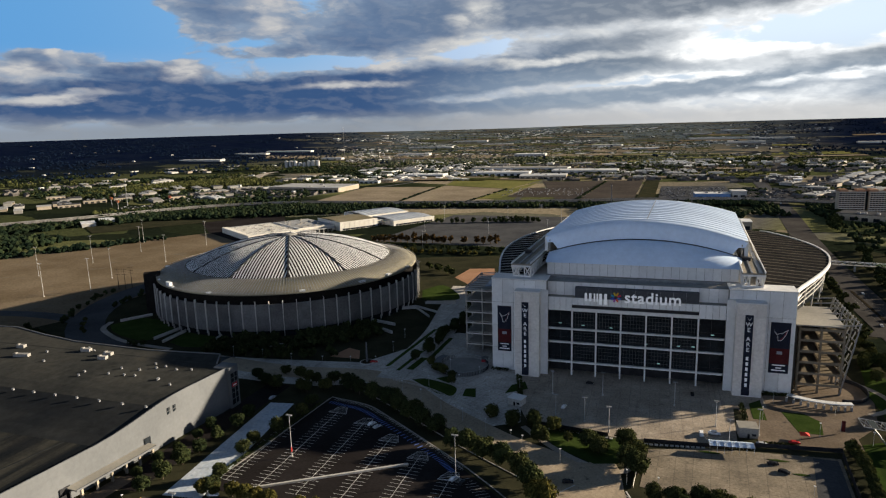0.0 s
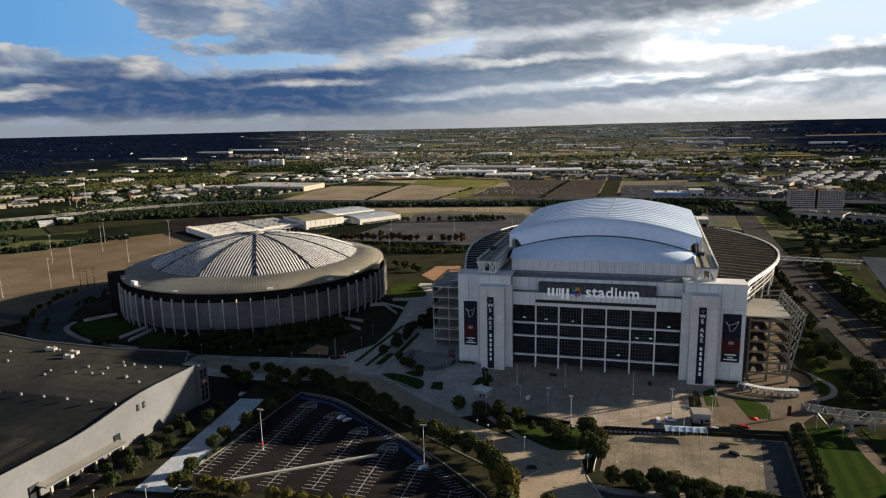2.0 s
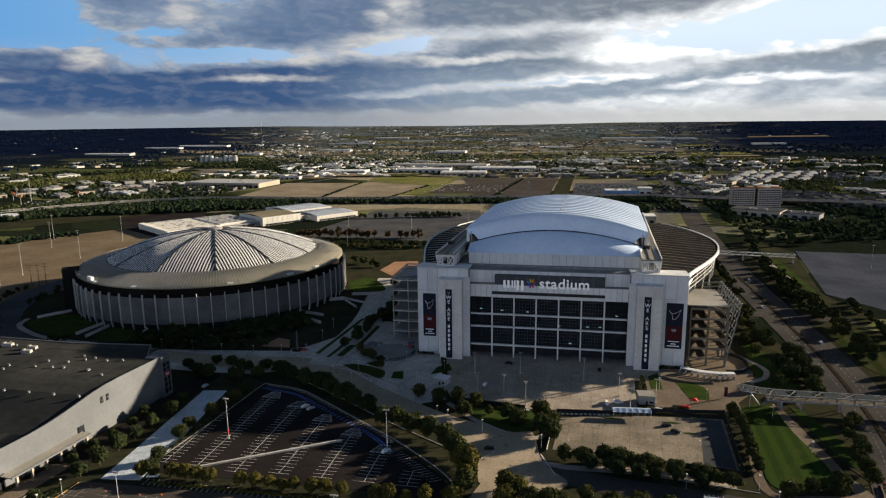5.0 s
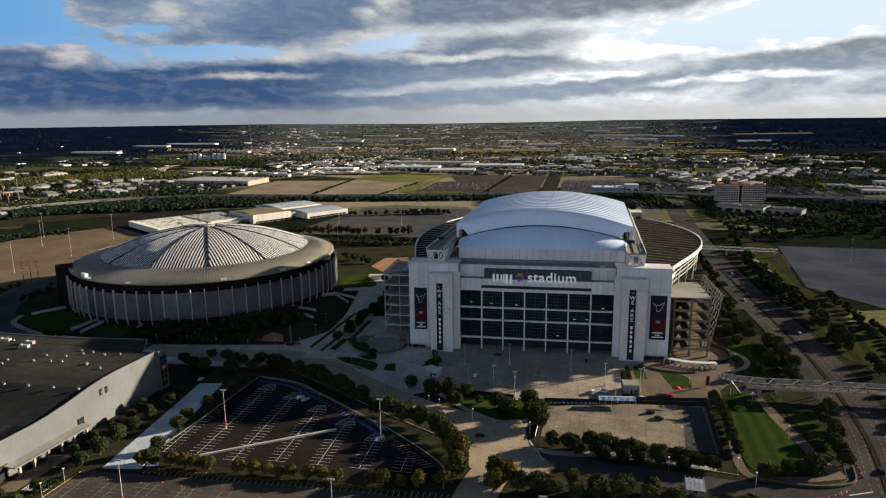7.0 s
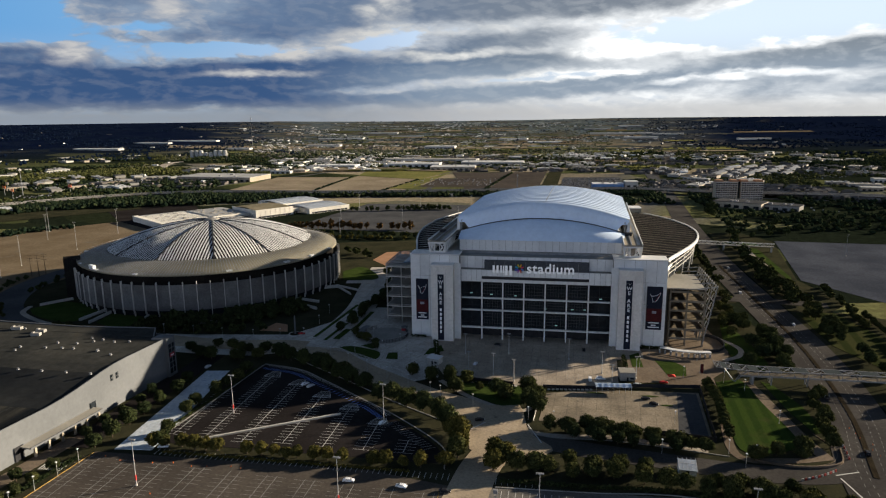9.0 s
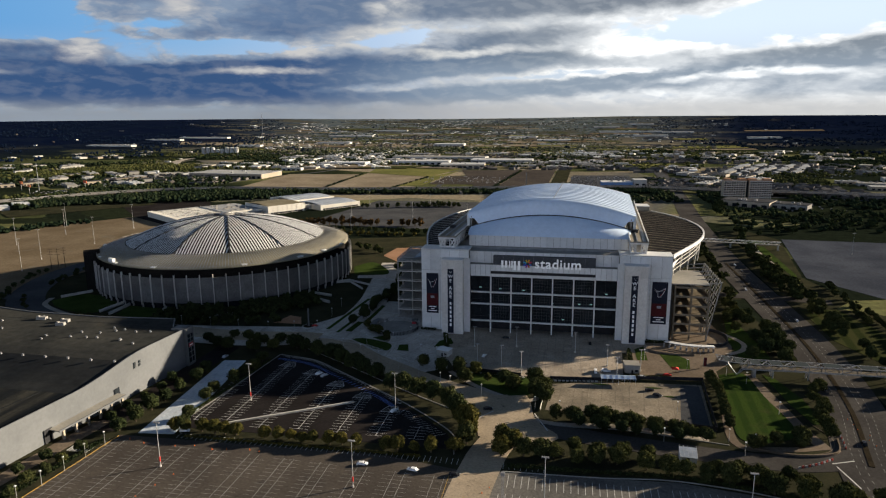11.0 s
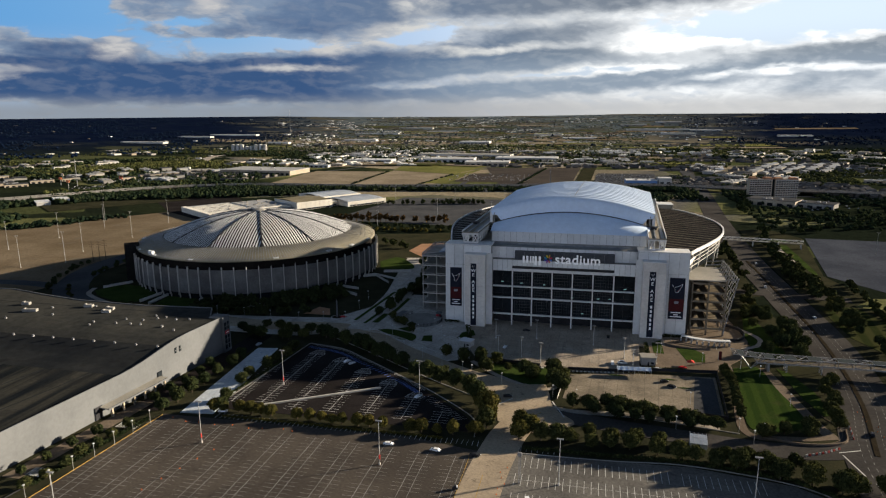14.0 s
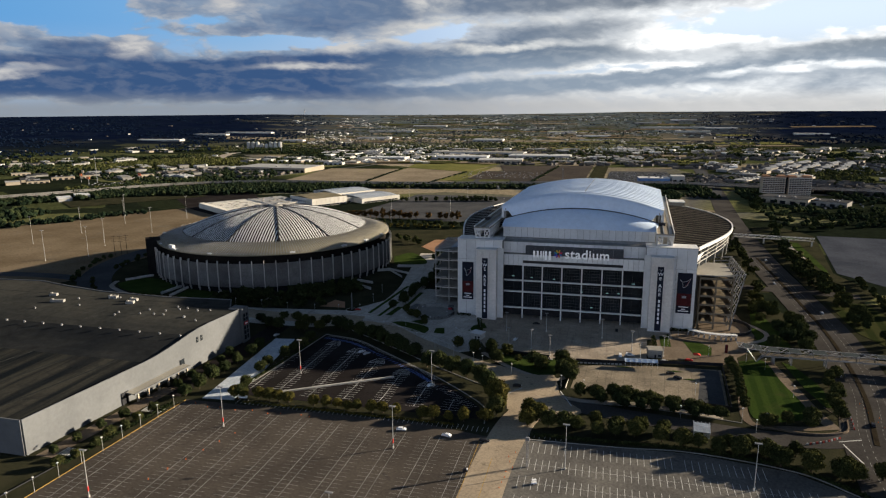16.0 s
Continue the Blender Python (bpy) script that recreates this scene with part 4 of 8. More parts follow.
for sgn in (-1, 1):
    a, b = (48, 80) if sgn > 0 else (-80, -48)
    block = part("front_block", Geo().box(a, b, 0.25, 13, 0, 55.6), GREY_CONC, arena, "tall front block faced with pale panels")
    panels(a, b, 0.3, 55.5, 0.25, 5, 4, WHITE_PANEL, block)
    part("coping", Geo().box(a - 0.2, b + 0.2, -0.1, 13.2, 55.6, 56.1), STEEL_WHITE, block)
    a, b = (51, 65) if sgn > 0 else (-65, -51)
    tower = part("tower", Geo().box(a, b, -7, 0.1, 0, 50.2), STONE_PANEL, arena, "sandy precast tower standing proud of the front")
    panels(a, b, 0.2, 50.1, -7.0, 3, 7, STONE_PANEL, tower)
    part("coping", Geo().box(a - 0.25, b + 0.25, -7.5, 0.0, 50.2, 50.8), STEEL_WHITE, tower)
    # inner return beside the glass
    part("return_wall", Geo().box(47 if sgn > 0 else -51, 51 if sgn > 0 else -47, -1.2, 0.2, 0, 50.5), WHITE_PANEL, arena)

# glass front
glass = part("glass_front", Geo().box(-47, 47, 3.2, 4.0, 7.6, 38.6), GLASS_DARK, arena, "dark glass front behind a grid of white bars")
part("entrance_recess", Geo().box(-47, 47, 9.0, 9.6, 0, 7.6), DARK_STEEL, arena, "dark recessed entrance under the glass front")
part("entrance_soffit", Geo().box(-47, 47, 2.6, 13, 7.0, 7.6), GREY_CONC, arena)
BAR_GREY = plain("dark_grey_bars", (0.075, 0.078, 0.08), 0.6)
cols = [-47 + 94 * i / 7 for i in range(8)]
for x in cols[1:-1]:
    part("column", Geo().box(x - 0.42, x + 0.42, 1.2, 2.6, 0, 38.6), STEEL_WHITE, arena)
for z in (7.7, 19.4, 27.5):
    part("floor_band", Geo().box(-47, 47, 1.5, 3.2, z - 0.42, z + 0.42), STEEL_WHITE, arena)
for i in range(7):
    x0, x1 = cols[i], cols[i + 1]
    n = 8 if 0 < i < 6 else 2
    for j, (z0, z1) in enumerate(((8.3, 18.9), (20.0, 27.0), (28.1, 38.6))):
        g = Geo()
        if 0 < i < 6:
            for k in range(1, n):
                x = x0 + (x1 - x0) * k / n
                g.box(x - 0.07, x + 0.07, 2.95, 3.25, z0, z1)
            for k in range(1, 5 if z1 - z0 > 8 else 4):
                z = z0 + (z1 - z0) * k / (5 if z1 - z0 > 8 else 4)
                g.box(x0 + 0.55, x1 - 0.55, 3.0, 3.2, z - 0.06, z + 0.06)
            part("glazing_grid", g, BAR_GREY, glass)
        else:
            g.box(x0 + 0.55, x1 - 0.55, 3.0, 3.3, z0 + 2.2, z0 + 2.35).box((x0 + x1) / 2 - 0.1, (x0 + x1) / 2 + 0.1, 3.0, 3.3, z0, z1)
            part("glazing_grid", g, DARK_STEEL, glass)
# small lit fixtures behind the bars
LIT_SIGN = lit_sign("lit_fixture", (0.40, 0.68, 0.62), 0.14)
for x, z in ((-27.5, 29.6), (24.0, 21.4), (31.5, 21.6), (-40.5, 30.2), (41.0, 29.0), (7.0, 21.2), (-12.0, 29.2), (14.0, 10.4)):
    part("light_fixture", Geo().box(x - 0.8, x + 0.8, 2.9, 3.15, z, z + 0.5), LIT_SIGN, glass, "small lit fixture inside the concourse")
# inside: concourse slabs and lit kiosks seen through the openings
for z in (19.4, 27.5):
    part("concourse", Geo().box(-46, 46, 4.2, 12.5, z - 0.4, z), GREY_CONC, arena)

fascia = part("lower_fascia", Geo().box(-47, 47, 0.8, 5.0, 38.6, 46.6), GREY_CONC, arena, "pale panel band over the glass front")
panels(-47, -33.6, 38.7, 46.5, 0.8, 4, 1, WHITE_PANEL, fascia)
panels(33.6, 47, 38.7, 46.5, 0.8, 4, 1, WHITE_PANEL, fascia)
panels(-33.6, 33.6, 42.4, 46.5, 0.8, 20, 1, WHITE_PANEL, fascia)
part("louvre", Geo().box(-33.6, 33.6, 0.55, 0.9, 40.6, 42.2), DARK_STEEL, fascia, "dark louvre strip")
part("ledge", Geo().box(-33.6, 33.6, 0.4, 0.9, 38.6, 40.5), STEEL_WHITE, fascia)
upper = part("upper_fascia", Geo().box(-48, 48, 5.0, 13.0, 46.6, 54.6), GREY_CONC, arena, "set back panel band behind the sign")
panels(-48, 48, 46.7, 54.5, 5.0, 20, 1, WHITE_PANEL, upper)
sign = part("sign_panel", Geo().box(-32, 33.4, 1.2, 4.9, 46.4, 52.4), SIGN_GREY, arena, "long dark sign panel with white letters")
for k in range(1, 10):
    x = -32 + 6.54 * k
    part("seam", Geo().box(x - 0.06, x + 0.06, 1.1, 1.2, 46.4, 52.4), STEEL_GREY, sign)


def words(text, size, place, turn, material, parent, name="lettering", label="", depth=0.15, align="LEFT", spacing=1.0):
    c = bpy.data.curves.new(name, "FONT")
    c.body, c.size, c.extrude, c.align_x, c.space_character, c.offset = text, size, depth, align, spacing, size * 0.014
    c.resolution_u = 3
    c.materials.append(material)
    ob = new(name, c)
    ob.parent = parent
    ob.matrix_basis = pose(*place, *turn)
    return tagged(ob, label)


words("stadium", 8.9, (-5.2, 0.15, 45.4), (90, 0, 0), LIT_LETTER, sign, "lettering", "white sign lettering", 0.35, spacing=1.07)
# the sponsor's mark: plain white blocks and a coloured flower of bars
for x0, x1, z0, z1 in ((-26.6, -22.8, 45.1, 49.7), (-21.6, -19.2, 45.1, 49.7), (-18.6, -14.4, 43.6, 49.7)):
    for xa, xb in ((x0, x0 + 0.36 * (x1 - x0)), (x1 - 0.36 * (x1 - x0), x1)):
        part("mark_block", Geo().box(xa, xb, -0.1, 0.4, z0, z1), LIT_LETTER, sign)
for k, c in enumerate(((0.55, 0.05, 0.10), (0.60, 0.30, 0.03), (0.55, 0.42, 0.04), (0.05, 0.30, 0.45), (0.04, 0.08, 0.45), (0.30, 0.06, 0.35), (0.62, 0.10, 0.06), (0.10, 0.20, 0.50))):
    a = radians(45 * k + 22)
    m = pose(-9.6 + 1.9 * math.cos(a), 0.15, 48.1 + 1.9 * math.sin(a), 0, -math.degrees(a), 0)
    part("mark_petal", Geo().box(-0.95, 0.95, -0.15, 0.15, -0.42, 0.42, m), plain(f"petal_colour_{k}", c), sign)

# banners
for sgn in (-1, 1):
    x0, x1 = (68.5, 77.9) if sgn > 0 else (-76.6, -68.5)
    ban = part("wall_banner", Geo().box(x0, x1, -0.35, -0.02, 25.5, 39.5), NAVY, arena, "navy and red wall banner with a plain emblem")
    part("red_field", Geo().box(x0, x1, -0.36, -0.02, 17.2, 25.5), RED_CLOTH, ban, "red lower field")
    part("navy_foot", Geo().box(x0, x1, -0.35, -0.02, 12.0, 17.2), NAVY, ban)
    w = x1 - x0
    xm = (x0 + x1) / 2
    for p, q in (((-0.34, 0.62), (-0.16, 0.42)), ((-0.16, 0.42), (0.10, 0.50)), ((0.10, 0.50), (0.36, 0.70)), ((0.36, 0.70), (0.24, 0.34)), ((0.24, 0.34), (0.06, 0.06)), ((0.06, 0.06), (-0.12, 0.04)), ((-0.12, 0.04), (-0.14, 0.30)), ((-0.14, 0.30), (-0.34, 0.62))):
        part("emblem_stroke", Geo().bar((xm + p[0] * w, -0.42, 29.5 + p[1] * 9), (xm + q[0] * w, -0.42, 29.5 + q[1] * 9), 0.12, 0.6, (0, 1, 0)), LETTER, ban)
    part("emblem_accent", Geo().bar((xm + 0.34 * w, -0.46, 36.0), (xm + 0.2 * w, -0.46, 32.6), 0.1, 0.5, (0, 1, 0)).bar((xm + 0.2 * w, -0.46, 32.6), (xm, -0.46, 30.4), 0.1, 0.5, (0, 1, 0)), plain("emblem_red", (0.35, 0.03, 0.04)), ban)
    part("badge", Geo().box(xm - 1.3, xm + 1.3, -0.44, -0.3, 22.4, 24.0), plain("badge_silver", (0.26, 0.26, 0.28)), ban)
    for z, ww in ((16.4, 0.32), (14.9, 0.15), (13.6, 0.36)):
        part("text_bar", Geo().box(xm - w * ww, xm + w * ww, -0.42, -0.3, z - 0.3, z + 0.3), LETTER, ban)
    # stacked letters on the tower
    x0 = 55.2 if sgn > 0 else -60.9
    x1 = x0 + 3.9
    ban = part("tower_banner", Geo().box(x0, x1, -7.55, -7.2, 1.0, 44.5), NAVY, arena, "tall navy banner with stacked white letters")
    xm, z = (x0 + x1) / 2, 38.6
    for ch in "WE ARE ":
        if ch != " ":
            words(ch, 3.1, (xm, -7.6, z), (90, 0, 0), LETTER, ban, "letter", "", 0.06, "CENTER")
        z -= 2.9 if ch != " " else 2.0
    for k in range(6):
        part("text_bar", Geo().box(xm - 0.6, xm + 0.6, -7.66, -7.5, z + 0.2, z + 2.1), LETTER, ban)
        z -= 2.9
    for d_ in (-0.9, 0.9):
        part("emblem_stroke", Geo().bar((xm + d_, -7.62, 43.2), (xm, -7.62, 41.8), 0.1, 0.4, (0, 1, 0)), LETTER, ban)

# clerestory under the roof
cler = part("clerestory", Geo().box(cx(20) - 52.5, cx(20) + 52.5, 20.3, 36, 53.4, 62.4), GREY_CONC, arena, "pale panel wall under the arched roof")
panels(cx(20) - 52.5, cx(20) + 52.5, 55.0, 62.3, 20.3, 24, 1, WHITE_PANEL, cler)
part("gutter", Geo().box(cx(20) - 53, cx(20) + 53, 17.5, 20.2, 53.4, 54.9), STEEL_GREY, cler)
# front shell of the roof
g = Geo()
rows = []
for j in range(9):
    t = j / 8
    y = 19.6 + 19.4 * t
    row = []
    for i in range(33):
        s = -1 + i / 16
        arc = 65.0 + 9.0 * (1 - s * s)
        row.append((cx(y) + s * (53.5 + 1.5 * t), y, 62.3 + (arc - 62.3) * math.sin(t * math.pi / 2) ** 0.85))
    rows.append(row)
part("front_shell", g.grid(rows), ROOF_FABRIC, arena, "smooth white curved front of the roof", True)
# sliding roof: front face, then panel after panel with a step between
HALF = 58.0
def arch(s, k=0.0, y=44.5):
    return 74.6 + k + (10.4 - 0.013 * (y - 44.5)) * (1 - s * s)


rows = []
for j, (y, t) in enumerate(((38.7, -0.12), (39.2, 0.2), (39.4, 0.6), (40.2, 0.85), (42.0, 0.97), (44.5, 1.0))):
    rows.append([(cx(y) + s * (56.5 + 1.5 * t), y, (65.4 + 9.0 * (1 - s * s) if abs(s) < 0.9 else 71.4) * (1 - t) + arch(s) * t) for s in [-1 + i / 16 for i in range(33)]])
part("roof_front", Geo().grid(rows), ROOF_FABRIC, arena, "tall rounded white face of the sliding roof", True)
part("roof_gap", Geo().grid([[(cx(38) + q * 54.5, 38.35 + dy, 64.9 + 9.0 * (1 - q * q) + dz) for q in [-1 + i / 16 for i in range(33)]] for dy, dz in ((0.0, 0.0), (-0.2, 0.35), (0.1, 0.7))]), DARK_STEEL, arena, "dark slot between the roof shells")
NB = 13
for k in range(NB):
    y0 = 44.5 + 118 * k / NB
    y1 = 44.5 + 118 * (k + 1) / NB
    rows = []
    for t, lift in ((0.0, -0.35), (0.05, 0.38), (0.3, 0.5), (0.7, 0.28), (0.94, 0.0), (1.0, -0.35)):
        y = y0 + (y1 - y0) * t
        rows.append([(cx(y) + s * HALF, y, arch(s, lift, y)) for s in [-1 + i / 12 for i in range(25)]])
    part("roof_panel", Geo().grid(rows), ROOF_FABRIC, arena, "", True)
part("roof_seam", Geo().grid([[(cx(y) + 2.2 + d, y, arch(0.04, 0.9, y)) for d in (-0.25, 0.25)] for y in (44.5, 162.5)]), STEEL_GREY, arena)
for sgn in (-1, 1):
    y0, y1 = 39.8, 162.5
    # roof side is drawn down to the truss to shut out low sun
    part("roof_side", Geo().add([(cx(y) + sgn * HALF, y, z) for y, z in ((y0, 74.6), (y1, 74.6), (y1, 65.3), (y0, 65.3))] + [(cx(y) + sgn * (HALF - 2), y, z) for y, z in ((y0, 74.6), (y1, 74.6), (y1, 65.3), (y0, 65.3))], [(0, 1, 2, 3), (7, 6, 5, 4), (0, 4, 5, 1), (1, 5, 6, 2), (3, 7, 4, 0)]), WHITE_PANEL, arena)
    # added panel: blocks the low sun that would reach the front shell
    part("roof_carriage", Geo().add([(cx(y) + sgn * (HALF - d), y, z) for d in (3.0, 3.6) for y, z in ((38.9, 62.6), (y1, 62.6), (y1, 72.5), (38.9, 72.5))], [(0, 1, 2, 3), (7, 6, 5, 4), (0, 4, 5, 1), (2, 6, 7, 3), (0, 3, 7, 4)]), GREY_CONC, arena, "added panel under the roof edge that keeps sun off the shell")
part("roof_back", Geo().grid([[(cx(162) + s * HALF, 162.6, z) for s in [-1 + i / 12 for i in range(25)]] for z in (54,)] + [[(cx(162) + s * HALF, 162.6, arch(s, -0.3, 162.5)) for s in [-1 + i / 12 for i in range(25)]]]), ROOF_FABRIC, arena)
# the trusses that carry the roof
for sgn in (-1, 1):
    mid = lambda y: (-63.4 if sgn < 0 else 59.5) + 0.045 * (y - 4)
    at = lambda d, y, z: (mid(y) + d, y, z)

    def run(d0, d1, y0, y1, z0, z1):
        """A long bar that follows the leaning middle line."""
        v = [at(d, y, z) for z in (z0, z1) for y in (y0, y1) for d in (d0, d1)]
        return Geo().add(v, [(0, 2, 3, 1), (4, 5, 7, 6), (0, 1, 5, 4), (1, 3, 7, 5), (3, 2, 6, 7), (2, 0, 4, 6)])

    truss = part("roof_truss", run(-5.7, 5.7, 4, 200, 63.2, 64.0), SANDY_DECK, arena, "white lattice truss with a sandy deck")
    for d in (-5.5, 5.5):
        part("rail", run(d - 0.25, d + 0.25, 4, 200, 64.0, 65.0), STEEL_WHITE, truss)
    part("track", run(-1.4, -0.6, 4.4, 200, 64.0, 64.5), STEEL_GREY, truss)
    part("track", run(2.4, 4.2, 4.4, 200, 64.0, 64.25), STEEL_GREY, truss)
    for d in (-5.3, 5.3):
        lo = d * 0.9
        part("chord", run(d - 0.5, d + 0.5, 4, 200, 62.2, 63.2), STEEL_WHITE, truss)
        part("chord", run(lo - 0.45, lo + 0.45, 6, 200, 56.0, 56.9), STEEL_WHITE, truss)
        for k in range(5):
            y = 4.4 + 7 * k
            part("brace", Geo().bar(at(d, y, 62.7), at(lo, y + 3.6, 56.5), 0.85), STEEL_WHITE, truss)
            part("brace", Geo().bar(at(lo, y + 3.6, 56.5), at(d, y + 7, 62.7), 0.8), STEEL_WHITE, truss)
            part("brace", Geo().bar(at(d, y + 3.6, 62.7), at(lo, y + 3.6, 56.5), 0.4), STEEL_WHITE, truss)
    part("chord", Geo().bar(at(-4.8, 6.4, 56.4), at(4.8, 6.4, 56.4), 0.9), STEEL_WHITE, truss)
    part("chord", Geo().bar(at(-5.5, 4.4, 62.7), at(5.5, 4.4, 62.7), 1.0), STEEL_WHITE, truss)
    for a, b in ((-5.3, -1.6), (-1.8, -1.6), (1.8, 1.6), (5.3, 1.6), (-5.3, -4.8), (5.3, 4.8), (-1.8, -4.8), (1.8, 4.8)):
        part("brace", Geo().bar(at(a, 4.6, 62.7), at(b, 6.4, 56.5), 0.6), STEEL_WHITE, truss)
    xw = mid(37) - (3.2 if sgn < 0 else 1.4)
    part("winch_box", Geo().box(xw - 2.1, xw + 2.1, 35.6, 38.2, 64.0, 65.7), DARK_STEEL, truss)
    part("winch_box", Geo().box(xw - 3.0, xw + 2.6, 35.2, 38.4, 65.7, 66.1), DARK_STEEL, truss)

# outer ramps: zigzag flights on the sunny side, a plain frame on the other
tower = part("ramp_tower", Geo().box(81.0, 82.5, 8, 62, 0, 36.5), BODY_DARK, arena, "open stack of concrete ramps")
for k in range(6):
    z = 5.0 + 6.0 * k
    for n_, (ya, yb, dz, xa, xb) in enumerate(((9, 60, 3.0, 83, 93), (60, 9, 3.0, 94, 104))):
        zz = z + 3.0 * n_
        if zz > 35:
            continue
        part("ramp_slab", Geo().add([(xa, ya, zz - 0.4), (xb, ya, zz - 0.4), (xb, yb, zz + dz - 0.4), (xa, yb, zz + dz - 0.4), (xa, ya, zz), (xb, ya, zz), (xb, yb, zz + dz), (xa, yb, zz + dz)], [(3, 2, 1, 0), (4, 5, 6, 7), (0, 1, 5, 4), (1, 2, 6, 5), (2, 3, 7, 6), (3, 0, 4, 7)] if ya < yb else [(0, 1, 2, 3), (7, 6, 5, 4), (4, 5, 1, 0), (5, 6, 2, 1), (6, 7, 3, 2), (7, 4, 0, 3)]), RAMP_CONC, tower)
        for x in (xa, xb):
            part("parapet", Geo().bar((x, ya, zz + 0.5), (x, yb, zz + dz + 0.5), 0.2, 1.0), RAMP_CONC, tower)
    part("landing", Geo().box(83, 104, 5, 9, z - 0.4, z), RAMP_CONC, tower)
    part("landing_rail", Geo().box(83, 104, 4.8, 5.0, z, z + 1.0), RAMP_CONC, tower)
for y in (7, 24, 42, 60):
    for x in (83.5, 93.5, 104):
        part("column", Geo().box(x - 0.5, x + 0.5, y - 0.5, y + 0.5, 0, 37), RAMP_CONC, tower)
part("flat_roof", Geo().box(81, 103.5, 4, 42, 37.2, 37.9), GREY_ROOF, tower, "flat grey roof over the ramps")
for k in range(6):
    y = 6 + 11.0 * k
    part("raking_post", Geo().bar((103.6, y, 0.2), (110.6, y, 39.0), 0.55, 0.7, (0, 1, 0)), STEEL_GREY, tower, "raking grey post")
    part("roof_beam", Geo().bar((98, y, 37.6), (110.8, y, 38.6), 0.35, 0.6), STEEL_GREY, tower)
for k in range(6):
    z = 5.6 + 6.0 * k
    x = 103.6 + 7.0 * z / 38.8
    part("rail", Geo().bar((x, 6, z), (x, 62, z), 0.3), STEEL_GREY, tower)
    for i in range(11):
        part("fin", Geo().bar((x - 0.2, 7.5 + 5.2 * i, z - 0.6), (x + 1.3, 7.5 + 5.2 * i, z + 3.6), 0.3, 0.9, (0, 1, 0)), PALE_CONC, tower, "short slanting fin")
part("rail", Geo().bar((110.6, 6, 38.8), (110.6, 62, 38.8), 0.35), STEEL_GREY, tower)
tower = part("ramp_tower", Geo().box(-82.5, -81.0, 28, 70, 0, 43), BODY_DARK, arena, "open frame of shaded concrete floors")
for k in range(6):
    z = 5.0 + 7.1 * k
    part("floor_slab", Geo().box(-104, -82.6, 27, 69, z - 0.45, z), GREY_CONC, tower)
    part("front_rail", Geo().box(-104.1, -82.6, 26.8, 27.0, z - 0.45, z + 0.25).box(-104.1, -82.6, 26.85, 26.95, z + 0.7, z + 0.8).box(-104.1, -82.6, 26.85, 26.95, z + 1.2, z + 1.32), PALE_CONC, tower)
    part("side_rail", Geo().box(-104.2, -104.0, 27, 69, z - 0.45, z + 0.25).box(-104.15, -104.05, 27, 69, z + 1.2, z + 1.32), PALE_CONC, tower)
    if k < 5:
        part("floor_ramp", Geo().bar((-90, 31, z), (-90, 66, z + 7.1), 8.0, 0.4), GREY_CONC, tower)
for y in (27.5, 41, 55, 68):
    for x in (-103.6, -93.2, -83.2):
        part("column", Geo().box(x - 0.4, x + 0.4, y - 0.4, y + 0.4, 0, 42), GREY_CONC, tower)
part("flat_roof", Geo().add([(-91, 26, 43.6), (-81, 26, 45.0), (-81, 64, 45.0), (-91, 64, 43.6), (-91, 26, 44.2), (-81, 26, 45.6), (-81, 64, 45.6), (-91, 64, 44.2)], [(3, 2, 1, 0), (4, 5, 6, 7), (0, 1, 5, 4), (1, 2, 6, 5), (2, 3, 7, 6), (3, 0, 4, 7)]), plain("blue_roof", (0.10, 0.15, 0.22), 0.4), tower, "blue grey roof beside the wall")
for k in range(9):
    y = 27.5 + 5 * k
    part("roof_beam", Geo().bar((-104.2, y, 42.4), (-91, y, 43.8), 0.3, 0.5), STEEL_GREY, tower)
part("roof_beam", Geo().bar((-104.0, 27, 42.4), (-104.0, 69, 42.4), 0.4, 0.6), STEEL_GREY, tower)

# ---- the older round dome ----
DX, DY = -288.0, 122.0
dome_hall = thing("round_arena", "round concrete arena with a ribbed white dome", "arena", at=(DX, DY, 0))
dome_hall.scale = (1.012, 1.012, 0.965)


def turned(r, a, z=0.0):
    return (r * math.cos(a), r * math.sin(a), z)


def revolve(profile, n=144):
    return Geo().grid([[turned(r, -2 * math.pi * i / n, z) for i in range(n)] for r, z in profile], True)


# near-black drum: the shadow band under the eave is put into its colour
part("drum", revolve([(103.5, 0), (103.5, 30.6), (106.0, 30.7), (106.0, 31.0), (103.0, 31.2), (103.0, 31.6)]), DARK_DECK, dome_hall, "recessed drum wall, coloured near black as eave shade", True)
skirt = part("roof_skirt", revolve([(103.0, 30.8), (106.4, 31.0), (106.4, 31.9), (95.0, 35.2), (84.0, 38.3)]), SKIRT_ROOF, dome_hall, "sandy grey sloping roof skirt with raised seams", True)
RS = 195.6


def cap(r):
    return 57.2 - (RS - math.sqrt(RS * RS - r * r))


white_roof = part("dome_roof", revolve([(84.0, cap(84.0))] + [(r, cap(r)) for r in (76, 66, 56, 46, 36, 26, 16, 6, 0.5)]), DARK_DECK, dome_hall, "white ribbed dome in triangular fields", True)
part("crown", revolve([(6.5, cap(6.5) - 0.4), (6.5, 58.0), (4.0, 58.6), (0.1, 58.9)], 32), GREY_CONC, dome_hall, "small round cap on the dome", True)
